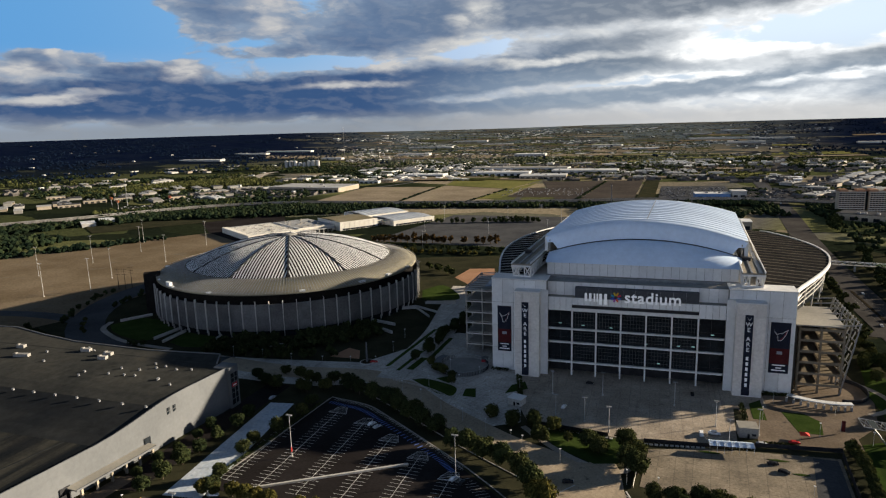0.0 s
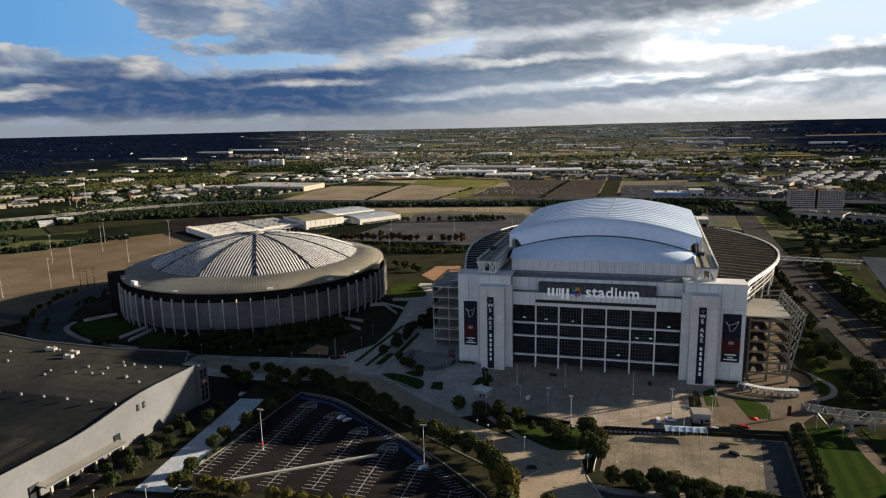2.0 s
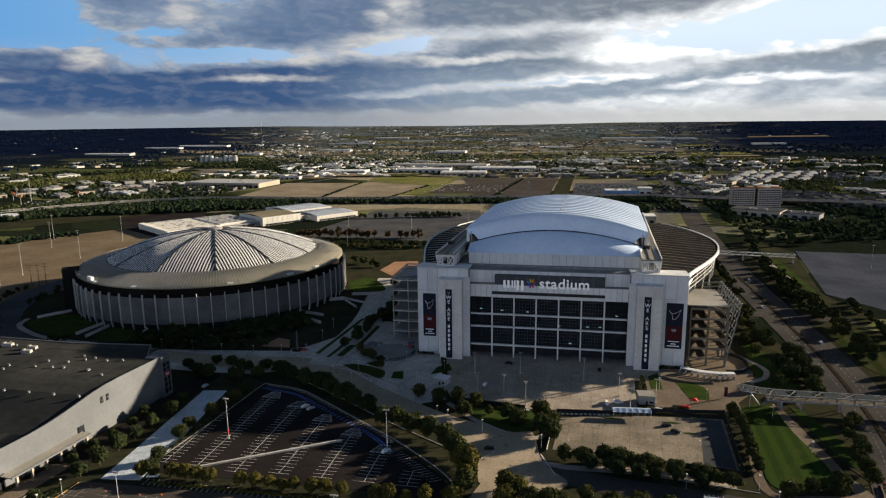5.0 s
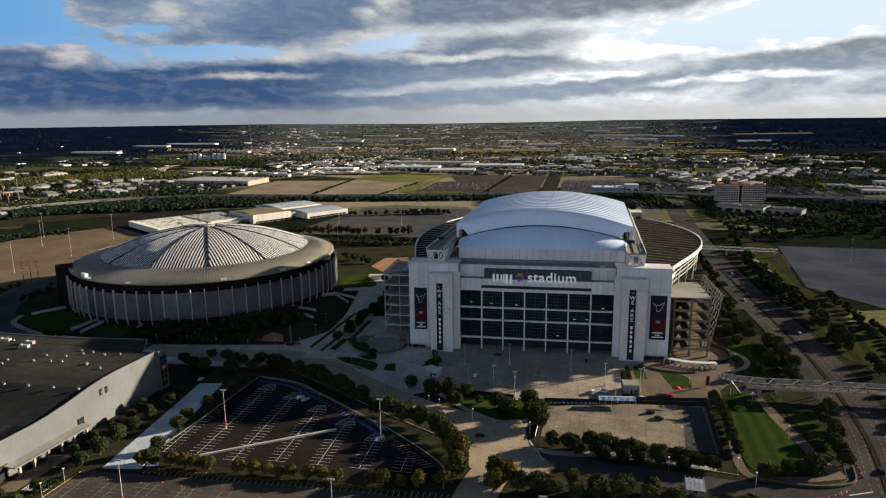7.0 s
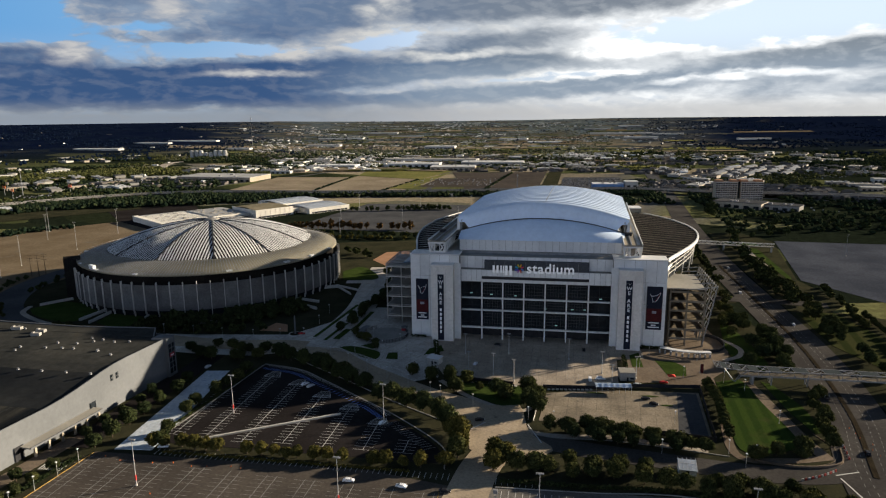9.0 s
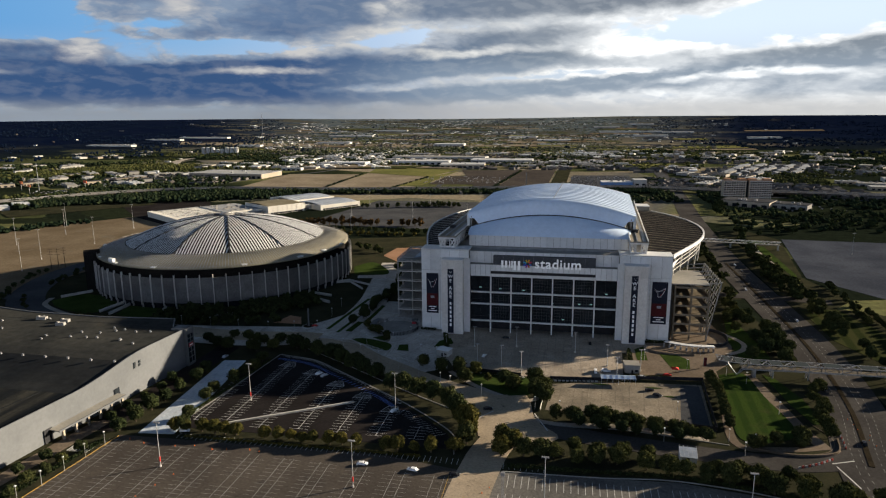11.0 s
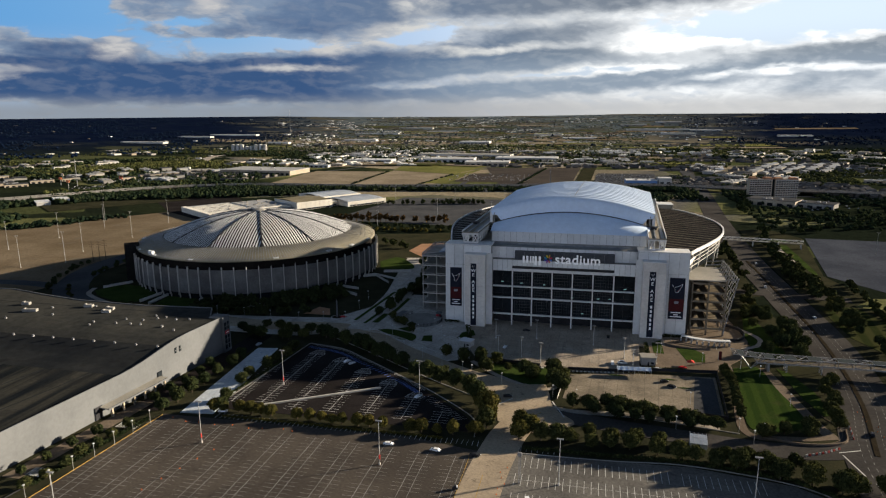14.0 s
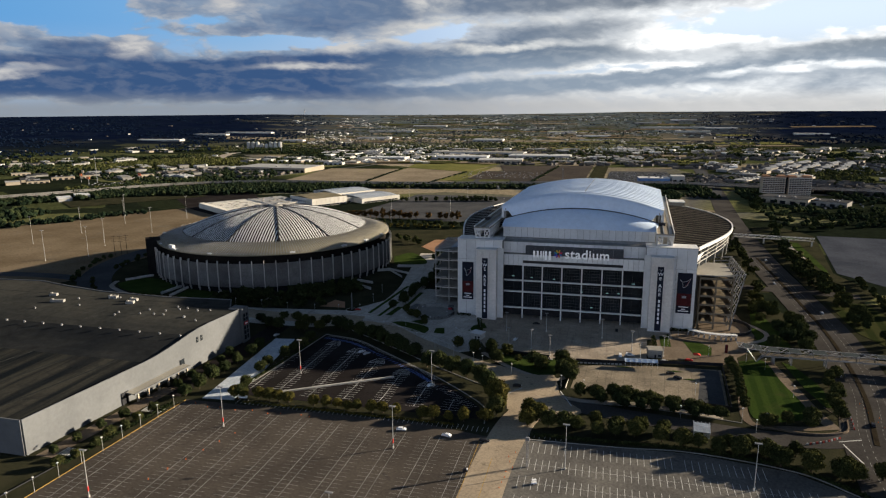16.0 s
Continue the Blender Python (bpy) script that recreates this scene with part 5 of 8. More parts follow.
# ribs lie parallel to the middle line of each field
ROOF_RIB = surf("white_dome_rib", (0.54, 0.54, 0.53), (0.63, 0.63, 0.62), 0.08, 0.8, 0.75, bump=0.0, vary=0.06, fine_amt=0.12)
HALF_A = math.pi / 12
pitch = 2.25
for k in range(20):
    off = (k - 9.5) * pitch
    start = abs(off) / math.tan(HALF_A) + 1.8
    end = math.sqrt(83.6 ** 2 - off * off)
    if start >= end - 2:
        continue
    n = max(2, int((end - start) / 7))
    rows = []
    for j in range(n + 1):
        x = start + (end - start) * j / n
        row = []
        for d, z in ((-0.52, 0.0), (-0.50, 0.10), (0.50, 0.10), (0.52, 0.0)):
            r = math.hypot(x, off + d)
            row.append((x, off + d, cap(r) + z - 0.03))
        rows.append(row)
    me = Geo().grid(rows[::-1]).add(rows[0], [(0, 1, 2, 3)]).add(rows[-1], [(3, 2, 1, 0)]).mesh("roof_rib", ROOF_RIB)
    for q in range(12):
        ob = part("roof_rib", me, ROOF_RIB, white_roof)
        ob.rotation_euler = (0, 0, 2 * math.pi * (q + 0.5) / 12 + radians(-120.5))
for q in range(12):
    a = 2 * math.pi * q / 12 + radians(-120.5)
    sx, sy = -math.sin(a) * 0.55, math.cos(a) * 0.55
    rows = []
    for r0 in (6, 19, 32, 45, 58, 71, 83.8):
        x, y, z = turned(r0, a, cap(r0))
        rows.append([(x - sx, y - sy, z), (x - sx, y - sy, z + 0.65), (x + sx, y + sy, z + 0.65), (x + sx, y + sy, z)])
    part("valley", Geo().grid(rows, True), DARK_STEEL, white_roof)
g = Geo()
for i in range(288):
    a = 2 * math.pi * i / 288
    g.bar(turned(105.9, a, 32.0), turned(84.4, a, 38.35), 0.28, 0.3)
tagged(part("skirt_seams", g, STEEL_GREY, skirt), kind="stuff")
wall_mesh = None
n = 72
w_half = 108.0 * math.tan(math.pi / n)
prof_w = [(107.4, -w_half + 0.05)]
for k in range(13):
    y = -w_half + 0.7 + (2 * w_half - 1.4) * k / 12
    prof_w += [(108.25, y - 0.2), (108.4, y - 0.14), (108.4, y + 0.14), (108.25, y + 0.2)]
prof_w.append((107.4, w_half - 0.05))
wall_geo = Geo().prism(prof_w, 4.6, 24.8)
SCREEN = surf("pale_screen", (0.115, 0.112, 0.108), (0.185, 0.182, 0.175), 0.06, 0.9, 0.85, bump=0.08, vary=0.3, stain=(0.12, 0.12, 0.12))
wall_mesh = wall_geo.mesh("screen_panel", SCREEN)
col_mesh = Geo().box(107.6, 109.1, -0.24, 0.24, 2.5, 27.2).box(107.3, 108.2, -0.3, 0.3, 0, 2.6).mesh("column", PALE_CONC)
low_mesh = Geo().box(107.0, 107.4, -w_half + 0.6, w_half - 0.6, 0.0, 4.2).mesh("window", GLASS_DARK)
# ring beam coloured near black for the shaded gap below the screens
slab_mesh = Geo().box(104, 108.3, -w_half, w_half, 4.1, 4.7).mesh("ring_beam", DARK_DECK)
for k in range(n):
    a = 2 * math.pi * (k + 0.5) / n
    for nm, me, mt, da in (("screen_panel", wall_mesh, SCREEN, math.pi / n), ("column", col_mesh, PALE_CONC, 0), ("window", low_mesh, GLASS_DARK, math.pi / n), ("ring_beam", slab_mesh, DARK_DECK, math.pi / n)):
        ob = part(nm, me, mt, dome_hall)
        ob.rotation_euler = (0, 0, a + da)
# plant on the rim of the roof
for k, (a, w, h) in enumerate(((243, 6.5, 4.0), (200, 4, 1.6), (228, 4, 1.2), (246, 4, 1.4), (268, 3.5, 1.4), (305, 4, 1.6), (330, 5, 1.8), (345, 4, 2), (2, 3, 1.5))):
    ob = part("plant_box", Geo().box(-w / 2, w / 2, -1.2, 1.2, 0, h), WHITE_PANEL, dome_hall)
    ob.matrix_basis = pose(*turned(104.6, radians(a), 31.4), 0, 0, a + 90)
ob = part("stair_tower", Geo().box(-6, 6, -4, 4, 0, 35), DARK_DECK, dome_hall, "dark square stair tower")
ob.matrix_basis = pose(*turned(109.5, radians(218), 0), 0, 0, 38)
g = Geo()
for k in range(120):
    a, b = 2 * math.pi * k / 120, 2 * math.pi * (k + 1) / 120
    g.bar(turned(106.2, a, 33.2), turned(106.2, b, 33.2), 0.15)
    g.bar(turned(106.2, a, 32), turned(106.2, a, 33.2), 0.12)
part("roof_rail", g, STEEL_GREY, dome_hall)
for i, (x0, y0, x1, y1) in enumerate(((-385, 26, -372, 46), (-326, -4, -324, 19), (-315, -8, -316, 19), (-324, 19.6, -316, 19.6), (-277, -10, -282, 13), (-190, 62, -165, 48), (-196, 74, -170, 66), (-246, -2, -222, 8))):
    w = thing("retaining_wall", "low white retaining wall beside a sunken ramp", "wall", "walls round the dome", at=(x0, y0, 0))
    part("wall", Geo().bar((0, 0, 0.9), (x1 - x0, y1 - y0, 0.9), 1.1, 2.2), PALE_CONC, w)

# ---- the convention hall ----
hall = thing("convention_hall", "long white hall with a stepped brown roof", "hall")


def wx(y):
    """The street front of the hall leans slightly."""
    return -217.0 + (y + 235.0) * 0.1078


prof = [(-235, 16.2), (-166, 16.4), (-158, 16.9), (-150, 17.9), (-142, 19.2), (-134, 20.6), (-126, 21.6), (-116, 22.0), (-83, 22.0)]
LEFT = -520.0
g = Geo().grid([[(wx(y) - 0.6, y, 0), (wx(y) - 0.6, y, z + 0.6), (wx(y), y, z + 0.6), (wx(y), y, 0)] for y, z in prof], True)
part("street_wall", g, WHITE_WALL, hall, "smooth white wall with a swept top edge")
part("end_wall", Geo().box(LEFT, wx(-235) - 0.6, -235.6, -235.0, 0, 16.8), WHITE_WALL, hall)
for nm, mat, i0, i1 in (("lower_roof", LANE_ROOF, 0, 1), ("roof_slope", DARK_MEMBRANE, 1, 5), ("upper_roof", BROWN_ROOF, 5, 8)):
    rows = [[(LEFT, y, z - 0.2), (wx(y) - 0.6, y, z - 0.2)] for y, z in prof[i0:i1 + 1]]
    part(nm, Geo().grid(rows[::-1]), mat, hall, "brown weathered flat roof" if "roof" in nm and mat is BROWN_ROOF else "dark stained roof membrane")
# rounded back of the upper roof
back = [(-211, -83.9), (-219, -70), (-265, -74), (-320, -72), (-352, -66), (-385, -58), (-440, -62), (LEFT, -80)]
poly = [(wx(-84) - 0.6, -84)] + back + [(LEFT, -84)]
part("upper_roof", Geo().prism(poly, 0, 21.9), BROWN_ROOF, hall)
g = Geo()
for p, q in zip(back, back[1:]):
    g.bar((*p, 21.95), (*q, 21.95), 0.6, 0.8)
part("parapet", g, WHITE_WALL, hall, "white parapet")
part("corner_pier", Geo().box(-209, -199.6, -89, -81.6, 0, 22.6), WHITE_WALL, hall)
part("corner_glass", Geo().box(-199.7, -199.4, -88, -83, 2, 19), GLASS_DARK, hall, "dark corner glazing")
part("corner_sign", Geo().box(-199.5, -199.2, -87.6, -83.6, 11.6, 13.6), plain("red_sign", (0.35, 0.03, 0.04)), hall, "small red sign with a white bar")
part("text_bar", Geo().box(-199.2, -199.1, -86.9, -84.3, 12.3, 12.8), LETTER, hall)
for z in (5.2, 8.4, 11.2, 14.2, 16.6):
    part("window_bar", Geo().box(-199.5, -199.25, -88, -83, z - 0.15, z + 0.15), WHITE_WALL, hall)
part("window_bar", Geo().box(-199.5, -199.24, -85.7, -85.3, 2, 19), WHITE_WALL, hall)
for y in (-127.5, -124.0):
    win = part("window", Geo().box(wx(y) - 0.1, wx(y) + 0.06, y - 1.3, y + 1.3, 14.2, 17.4), GLASS_DARK, hall)
    part("window_bar", Geo().box(wx(y), wx(y) + 0.12, y - 0.1, y + 0.1, 14.2, 17.4).box(wx(y), wx(y) + 0.12, y - 1.3, y + 1.3, 15.6, 15.85), WHITE_WALL, win)
part("loading_door", Geo().box(wx(-140) - 0.1, wx(-140) + 0.08, -143, -138, 4, 8.6), GLASS_DARK, hall)
part("loading_door", Geo().box(wx(-180) - 0.1, wx(-180) + 0.08, -184, -176, 0, 6.5), DARK_STEEL, hall)
can = part("canopy", Geo().add([(wx(y) + d, y, z) for y in (-181, -141) for d, z in ((0, 5.4), (5.2, 5.0), (5.2, 5.5), (0, 5.9))], [(0, 1, 2, 3), (7, 6, 5, 4), (0, 4, 5, 1), (1, 5, 6, 2), (2, 6, 7, 3), (3, 7, 4, 0)]), GREY_ROOF, hall, "grey entrance canopy with a white edge")
part("canopy_edge", Geo().add([(wx(y) + d, y, z) for y in (-181, -141) for d, z in ((5.2, 4.8), (5.45, 4.8), (5.45, 5.7), (5.2, 5.7))], [(0, 1, 2, 3), (7, 6, 5, 4), (0, 4, 5, 1), (1, 5, 6, 2), (2, 6, 7, 3), (3, 7, 4, 0)]), WHITE_WALL, can)
for k in range(6):
    y = -178 + 7 * k
    part("canopy_post", Geo().box(wx(y) + 3.8, wx(y) + 4.7, y - 0.5, y + 0.5, 0, 5.0), TAN_WALL, can)
# roof fans, each a short housing with a hood
fan = Geo().box(-0.5, 0.5, -0.5, 0.5, 0, 0.5).tube((0, 0, 0.5), (0, 0, 1.0), 0.4, 0.6, 10)
fan_mesh = fan.mesh("roof_vent", STEEL_GREY)
spots = [(-210 - 13.6 * k, -136.5, 20.6) for k in range(16)]
for k in range(15):
    spots.append((-215 - rnd.random() * 60, -88 - rnd.random() * 30, 21.8))
for k in range(8):
    spots.append((-290 - rnd.random() * 120, -75 - rnd.random() * 45, 21.8))
for x, y, z in spots:
    ob = part("roof_vent", fan_mesh, STEEL_GREY, hall)
    ob.location = (x, y, z)
for x, y, l, a in ((-330, -100, 9, 12), (-345, -88, 5, 10), (-300, -84, 6, 8), (-282, -86, 5, 8), (-280, -92, 5, 12)):
    ob = part("air_unit", Geo().box(-l / 2, l / 2, -1.3, 1.3, 0, 1.8).box(-l / 2 + 0.4, -l / 2 + 1.6, -0.9, 0.9, 1.8, 2.3), GREY_CONC, hall)
    ob.matrix_basis = pose(x, y, 21.7, 0, 0, a)
for k in range(9):
    x = -235 - 28 * k
    part("roof_seam", Geo().bar((x - 6, -234, 16.1), (x + 8, -166, 16.25), 0.5, 0.1), DARK_MEMBRANE, hall)

# ---- trees ----


def crown(geo, r, h, base, seed, leaf=0.75, blobs=34, per=105):
    """An uneven crown: many small leaf clumps set round a number of boughs."""
    q = random.Random(seed)
    ends = []
    for _ in range(blobs):
        a, t = q.uniform(0, 2 * math.pi), q.uniform(-0.85, 0.95)
        k = math.sqrt(max(0.0, 1 - t * t)) * q.uniform(0.45, 0.85)
        c = Vector((r * k * math.cos(a), r * k * math.sin(a), base + h * (0.5 + 0.42 * t)))
        ends.append(c)
        rr = r * q.uniform(0.26, 0.44)
        for _ in range(per):
            d = Vector((q.gauss(0, 1), q.gauss(0, 1), q.gauss(0, 0.8))).normalized()
            p = c + d * rr * q.uniform(0.35, 1.2)
            n = (d + Vector((q.uniform(-1, 1), q.uniform(-1, 1), q.uniform(-0.4, 1)))).normalized()
            s = n.orthogonal().normalized() * leaf * q.uniform(0.6, 1.25)
            s.rotate(Matrix.Rotation(q.uniform(0, 6.3), 3, n))
            t2 = n.cross(s)
            geo.add([p - s, p - t2 * 0.7, p + s * 0.9 + n * 0.15, p + t2 * 0.75], [(0, 1, 2, 3)])
    return ends


def tree_kind(r, h, trunk, leaves, seed, label, leaf=0.75):
    g = Geo()
    ends = crown(g, r, h - trunk, trunk * 0.75, seed, leaf)
    w = Geo()
    w.tube((0, 0, -0.1), (0.05, 0.02, trunk), 0.30, 0.2, 7)
    w.tube((0.05, 0.02, trunk), (0.1, 0, h * 0.62), 0.2, 0.07, 6)
    for c in ends[:7]:
        w.tube((0.06, 0.01, trunk * 0.9), c, 0.11, 0.03, 5)
    t = thing("tree", label, "tree", "trees")
    t.location = (0, -3000, -60)
    part("trunk", w, BARK, t)
    part("crown", g, leaves, t)
    return t


OAK = "round leafy tree with a dark green crown"
KINDS = {
    "oak": [tree_kind(3.6, 7.2, 2.0, LEAF, s, OAK, 0.36) for s in (1, 2, 3)],
    "dark": [tree_kind(3.8, 8.0, 2.2, LEAF_DARK, s, "dense dark evergreen tree in the shade", 0.38) for s in (4, 5, 6)],
    "gold": [tree_kind(2.6, 5.0, 1.5, LEAF_GOLD, s, "small tree with golden green leaves", 0.28) for s in (7, 8)],
    "small": [tree_kind(2.1, 4.2, 1.3, LEAF, s, "small round street tree", 0.25) for s in (9, 10)],
    "rust": [tree_kind(2.7, 7.5, 2.0, LEAF_RUST, s, "slender tree with rust brown leaves", 0.7) for s in (11, 12)],
}
used = set()


FAR_CROWNS = {k: [] for k in KINDS}
for kind, (r, h, trunk, leaf) in {"oak": (3.6, 7.2, 1.8, 1.15), "dark": (3.8, 8.0, 1.6, 1.25), "gold": (2.6, 5.0, 1.3, 0.95), "small": (2.1, 4.2, 1.2, 0.8), "rust": (2.7, 7.5, 1.6, 1.05)}.items():
    for s in (21, 22, 23):
        g = Geo()
        crown(g, r, h - trunk, trunk * 0.7, s, leaf, 11, 19)
        g.tube((0, 0, -0.2), (0, 0, h * 0.6), 0.3, 0.1, 5)
        FAR_CROWNS[kind].append(g)
FAR_PLANTED = {k: Geo() for k in KINDS}


def plant(kind, x, y, size=1.0, z=0.1):
    if y > 95 or (x < -150 and y > -30) or x < -225:
        # too far and dense to tell apart
        m = pose(x, y, z, 0, 0, rnd.uniform(0, 360)) @ Matrix.Diagonal((size, size, size * rnd.uniform(0.85, 1.15), 1))
        src = rnd.choice(FAR_CROWNS[kind])
        FAR_PLANTED[kind].add([m @ Vector(p) for p in src.v], src.f)
        return None
    k = rnd.randrange(len(KINDS[kind]))
    m = pose(x, y, z, 0, 0, rnd.uniform(0, 360)) @ Matrix.Diagonal((size * rnd.uniform(0.9, 1.12), size * rnd.uniform(0.9, 1.12), size * rnd.uniform(0.88, 1.15), 1))
    src = KINDS[kind][k]
    if (kind, k) not in used:
        used.add((kind, k))
        src.matrix_basis = m
        return src
    t = src.copy()
    scene.collection.objects.link(t)
    for c in src.children:
        d = c.copy()
        scene.collection.objects.link(d)
        d.parent = t
    t.matrix_basis = m
    return t


def along(kind, pts, step, size=1.0, jitter=1.0, gap=0.0):
    """Trees along a line, unevenly set."""
    pts = [Vector(p) for p in pts]
    left = 0.0
    for a, b in zip(pts, pts[1:]):
        d, pos_on = (b - a).length, left
        while pos_on < d:
            p = a + (b - a) * pos_on / d
            if rnd.random() >= gap:
                plant(kind, p.x + rnd.uniform(-jitter, jitter), p.y + rnd.uniform(-jitter, jitter), size * rnd.uniform(0.85, 1.15))
            pos_on += step * rnd.uniform(0.8, 1.2)
        left = pos_on - d


along("dark", [(-150, -50), (-112, -70), (-82, -91)], 11.0, 1.1, 1.2)
for p, k_, s in (((-75, -100), "dark", 1.15), ((-67, -100), "oak", 1.25), ((-59, -105), "oak", 1.45), ((-50, -108), "dark", 1.35), ((-41, -115), "oak", 1.45), ((-35, -123), "dark", 1.2)):
    plant(k_, *p, s)
along("oak", [(-120, -60), (-80, -86)], 19.0, 1.0, 1.0)
along("oak", [(-178, -60), (-160, -54)], 7, 1.0, 2.0)
plant("oak", -65, -65, 1.05)
plant("oak", -53, -72, 1.25)
for p, s in (((-42, -71), 1.15), ((-33, -71), 0.9), ((-25, -80), 0.7), ((-15, -83), 1.35), ((-11, -87), 1.2), ((-37, -84), 1.25)):
    plant("oak", *p, s)
plant("oak", -26, -150, 1.25)
for p in ((0, -80), (4, -86), (2, -95), (6, -101)):
    plant("oak", *p, 1.25)
along("gold", [(-161, -161), (-40, -160)], 6.4, 1.12, 0.8, 0.06)
for p, s in (((-28, -136), 2.2), ((-31, -130), 1.7), ((-26, -142), 1.6), ((-30, -157), 1.3), ((-10, -158), 1.7)):
    plant("gold", *p, s)
along("oak", [(13, -118), (40, -119), (62, -124), (80, -127)], 5.2, 0.98, 1.5)
along("dark", [(24, -124), (70, -130)], 7.0, 0.8, 1.5)
along("oak", [(-8, -153), (14, -157), (40, -158), (62, -160), (90, -164), (112, -174)], 8.0, 1.08, 2.0)
along("gold", [(-10, -148), (-4, -150)], 5, 1.5, 1.0)
along("oak", [(20, -150), (52, -152)], 11, 0.9, 2.0)
along("oak", [(76, -156), (104, -160), (124, -168)], 9, 0.9, 2.0)
along("small", [(92, -114), (94, -84), (94, -58)], 6.0, 1.25, 0.8)
along("oak", [(96, -132), (112, -128), (122, -122)], 6.5, 0.95, 2.0)
along("oak", [(132, -118), (138, -90), (146, -60)], 8.0, 0.85, 2.0)
along("dark", [(130, -20), (138, 10), (142, 40), (138, 75)], 6.0, 1.0, 6.0)
along("dark", [(140, -30), (148, 5), (150, 40)], 7.0, 0.9, 3.0)
along("oak", [(128, 30), (132, 70), (146, 130)], 8.0, 0.9, 4.0)
along("oak", [(118, -170), (136, -176), (150, -190)], 6.5, 1.1, 5.0)
along("dark", [(126, -188), (150, -205), (172, -230)], 6.5, 1.1, 6.0)
along("oak", [(112, 48), (118, 90), (140, 160)], 7.0, 0.8, 3.0)
along("small", [(-196, -240), (-190, -178)], 9.0, 1.2, 1.2)
along("dark", [(-188, -168), (-184, -120), (-186, -92)], 11.5, 0.9, 2.0)
along("dark", [(-197, -160), (-195, -100)], 13.0, 0.65, 1.5)
along("dark", [(-206, -232), (-199, -186)], 12.0, 0.6, 1.5)
along("oak", [(-160, -160), (-166, -120), (-160, -90), (-160, -66)], 10.5, 0.9, 1.5, 0.1)
along("oak", [(-196, -40), (-170, -46), (-150, -40)], 8.0, 0.9, 2.0)
along("dark", [(-210, -50), (-190, -62)], 7.0, 0.9, 2.0)
# dense belt in front of the round arena
for k in range(105):
    a, r = radians(rnd.uniform(-84, -32)), rnd.uniform(115, 144)
    x, y = DX + r * math.cos(a), DY + r * math.sin(a)
    if y > -22 and not (-152 < x < -130):
        plant("dark", x, y, rnd.uniform(0.7, 1.0))
along("dark", [(-258, -14), (-230, -16), (-200, -12), (-178, -4)], 6.5, 0.85, 4.0)
along("dark", [(-128, 4), (-126, 40), (-122, 80), (-124, 130)], 7.5, 0.9, 3.0)
along("oak", [(-118, -6), (-100, -20), (-96, -30)], 8.0, 0.8, 2.0)
along("dark", [(-424, 62), (-430, 100), (-430, 150), (-415, 200)], 8.0, 0.6, 2.0)
arc = [(-288 + 178 * math.cos(radians(a)), 122 + 178 * math.sin(radians(a))) for a in range(188, 224, 6)]
along("dark", arc, 6.0, 0.6, 2.0, 0.1)
along("dark", [(-440, -10), (-400, -30), (-360, -44), (-310, -46)], 11.0, 0.75, 3.0)
along("dark", [(-336, -19), (-320, -15)], 7.0, 0.6, 1.5)
along("small", [(-415, 20), (-390, -6)], 9.0, 0.8, 1.5)
along("dark", [(-140, 166), (-134, 190)], 8.0, 0.9, 3.0)
along("dark", [(-178, 232), (-196, 246), (-214, 252)], 8.0, 0.95, 3.5)
along("oak", [(-119, 196), (-112, 240), (-96, 290)], 8.0, 0.9, 2.5)
# car park rows behind, with rust leaves
along("rust", [(-330, 388), (-262, 391), (-165, 402)], 8.0, 1.55, 0.8, 0.04)
for x0_, y0_, x1_, y1_ in ((-300, 553, -245, 562), (-232, 566, -150, 584), (-232, 575, -160, 592)):
    along("dark", [(x0_, y0_), (x1_, y1_)], 8.0, 0.95, 0.8, 0.08)
along("gold", [(-270, 330), (-160, 330)], 8.0, 1.1, 2.0, 0.1)
along("dark", [(-270, 350), (-120, 345)], 9.0, 0.9, 2.0, 0.1)
# the avenue
along("dark", [(190, -70), (196, 0), (188, 60)], 10.0, 0.9, 3.0, 0.2)
along("oak", [(148, 170), (150, 260), (158, 340), (166, 420)], 9.0, 1.0, 4.0, 0.15)
along("dark", [(188, 110), (192, 200), (206, 330), (216, 430)], 8.5, 1.0, 5.0, 0.1)
along("oak", [(218, 60), (226, 110), (232, 170)], 8.0, 0.8, 3.0)
along("oak", [(194, 40), (196, 110), (198, 190), (204, 270)], 8.0, 1.2, 5.0)
along("small", [(214, -6), (226, 40), (230, 90)], 6.0, 1.0, 1.0)
along("dark", [(230, 400), (290, 440), (360, 470), (430, 480)], 14.0, 1.0, 12.0)
along("dark", [(240, 470), (330, 520), (440, 540)], 15.0, 1.0, 14.0)
along("dark", [(228, 560), (240, 640), (260, 690)], 8.0, 1.1, 6.0)

for kind, mat, label in (("oak", LEAF, "green trees along the avenues"), ("dark", LEAF_DARK, "dense belt of dark evergreen trees"), ("gold", LEAF_GOLD, "golden green trees behind the dome"), ("small", LEAF, "small trees in rows"), ("rust", LEAF_RUST, "rows of rust brown trees on the car park")):
    if FAR_PLANTED[kind].v:
        tagged(part("tree_belt", FAR_PLANTED[kind], mat), label, "trees", "", "stuff")

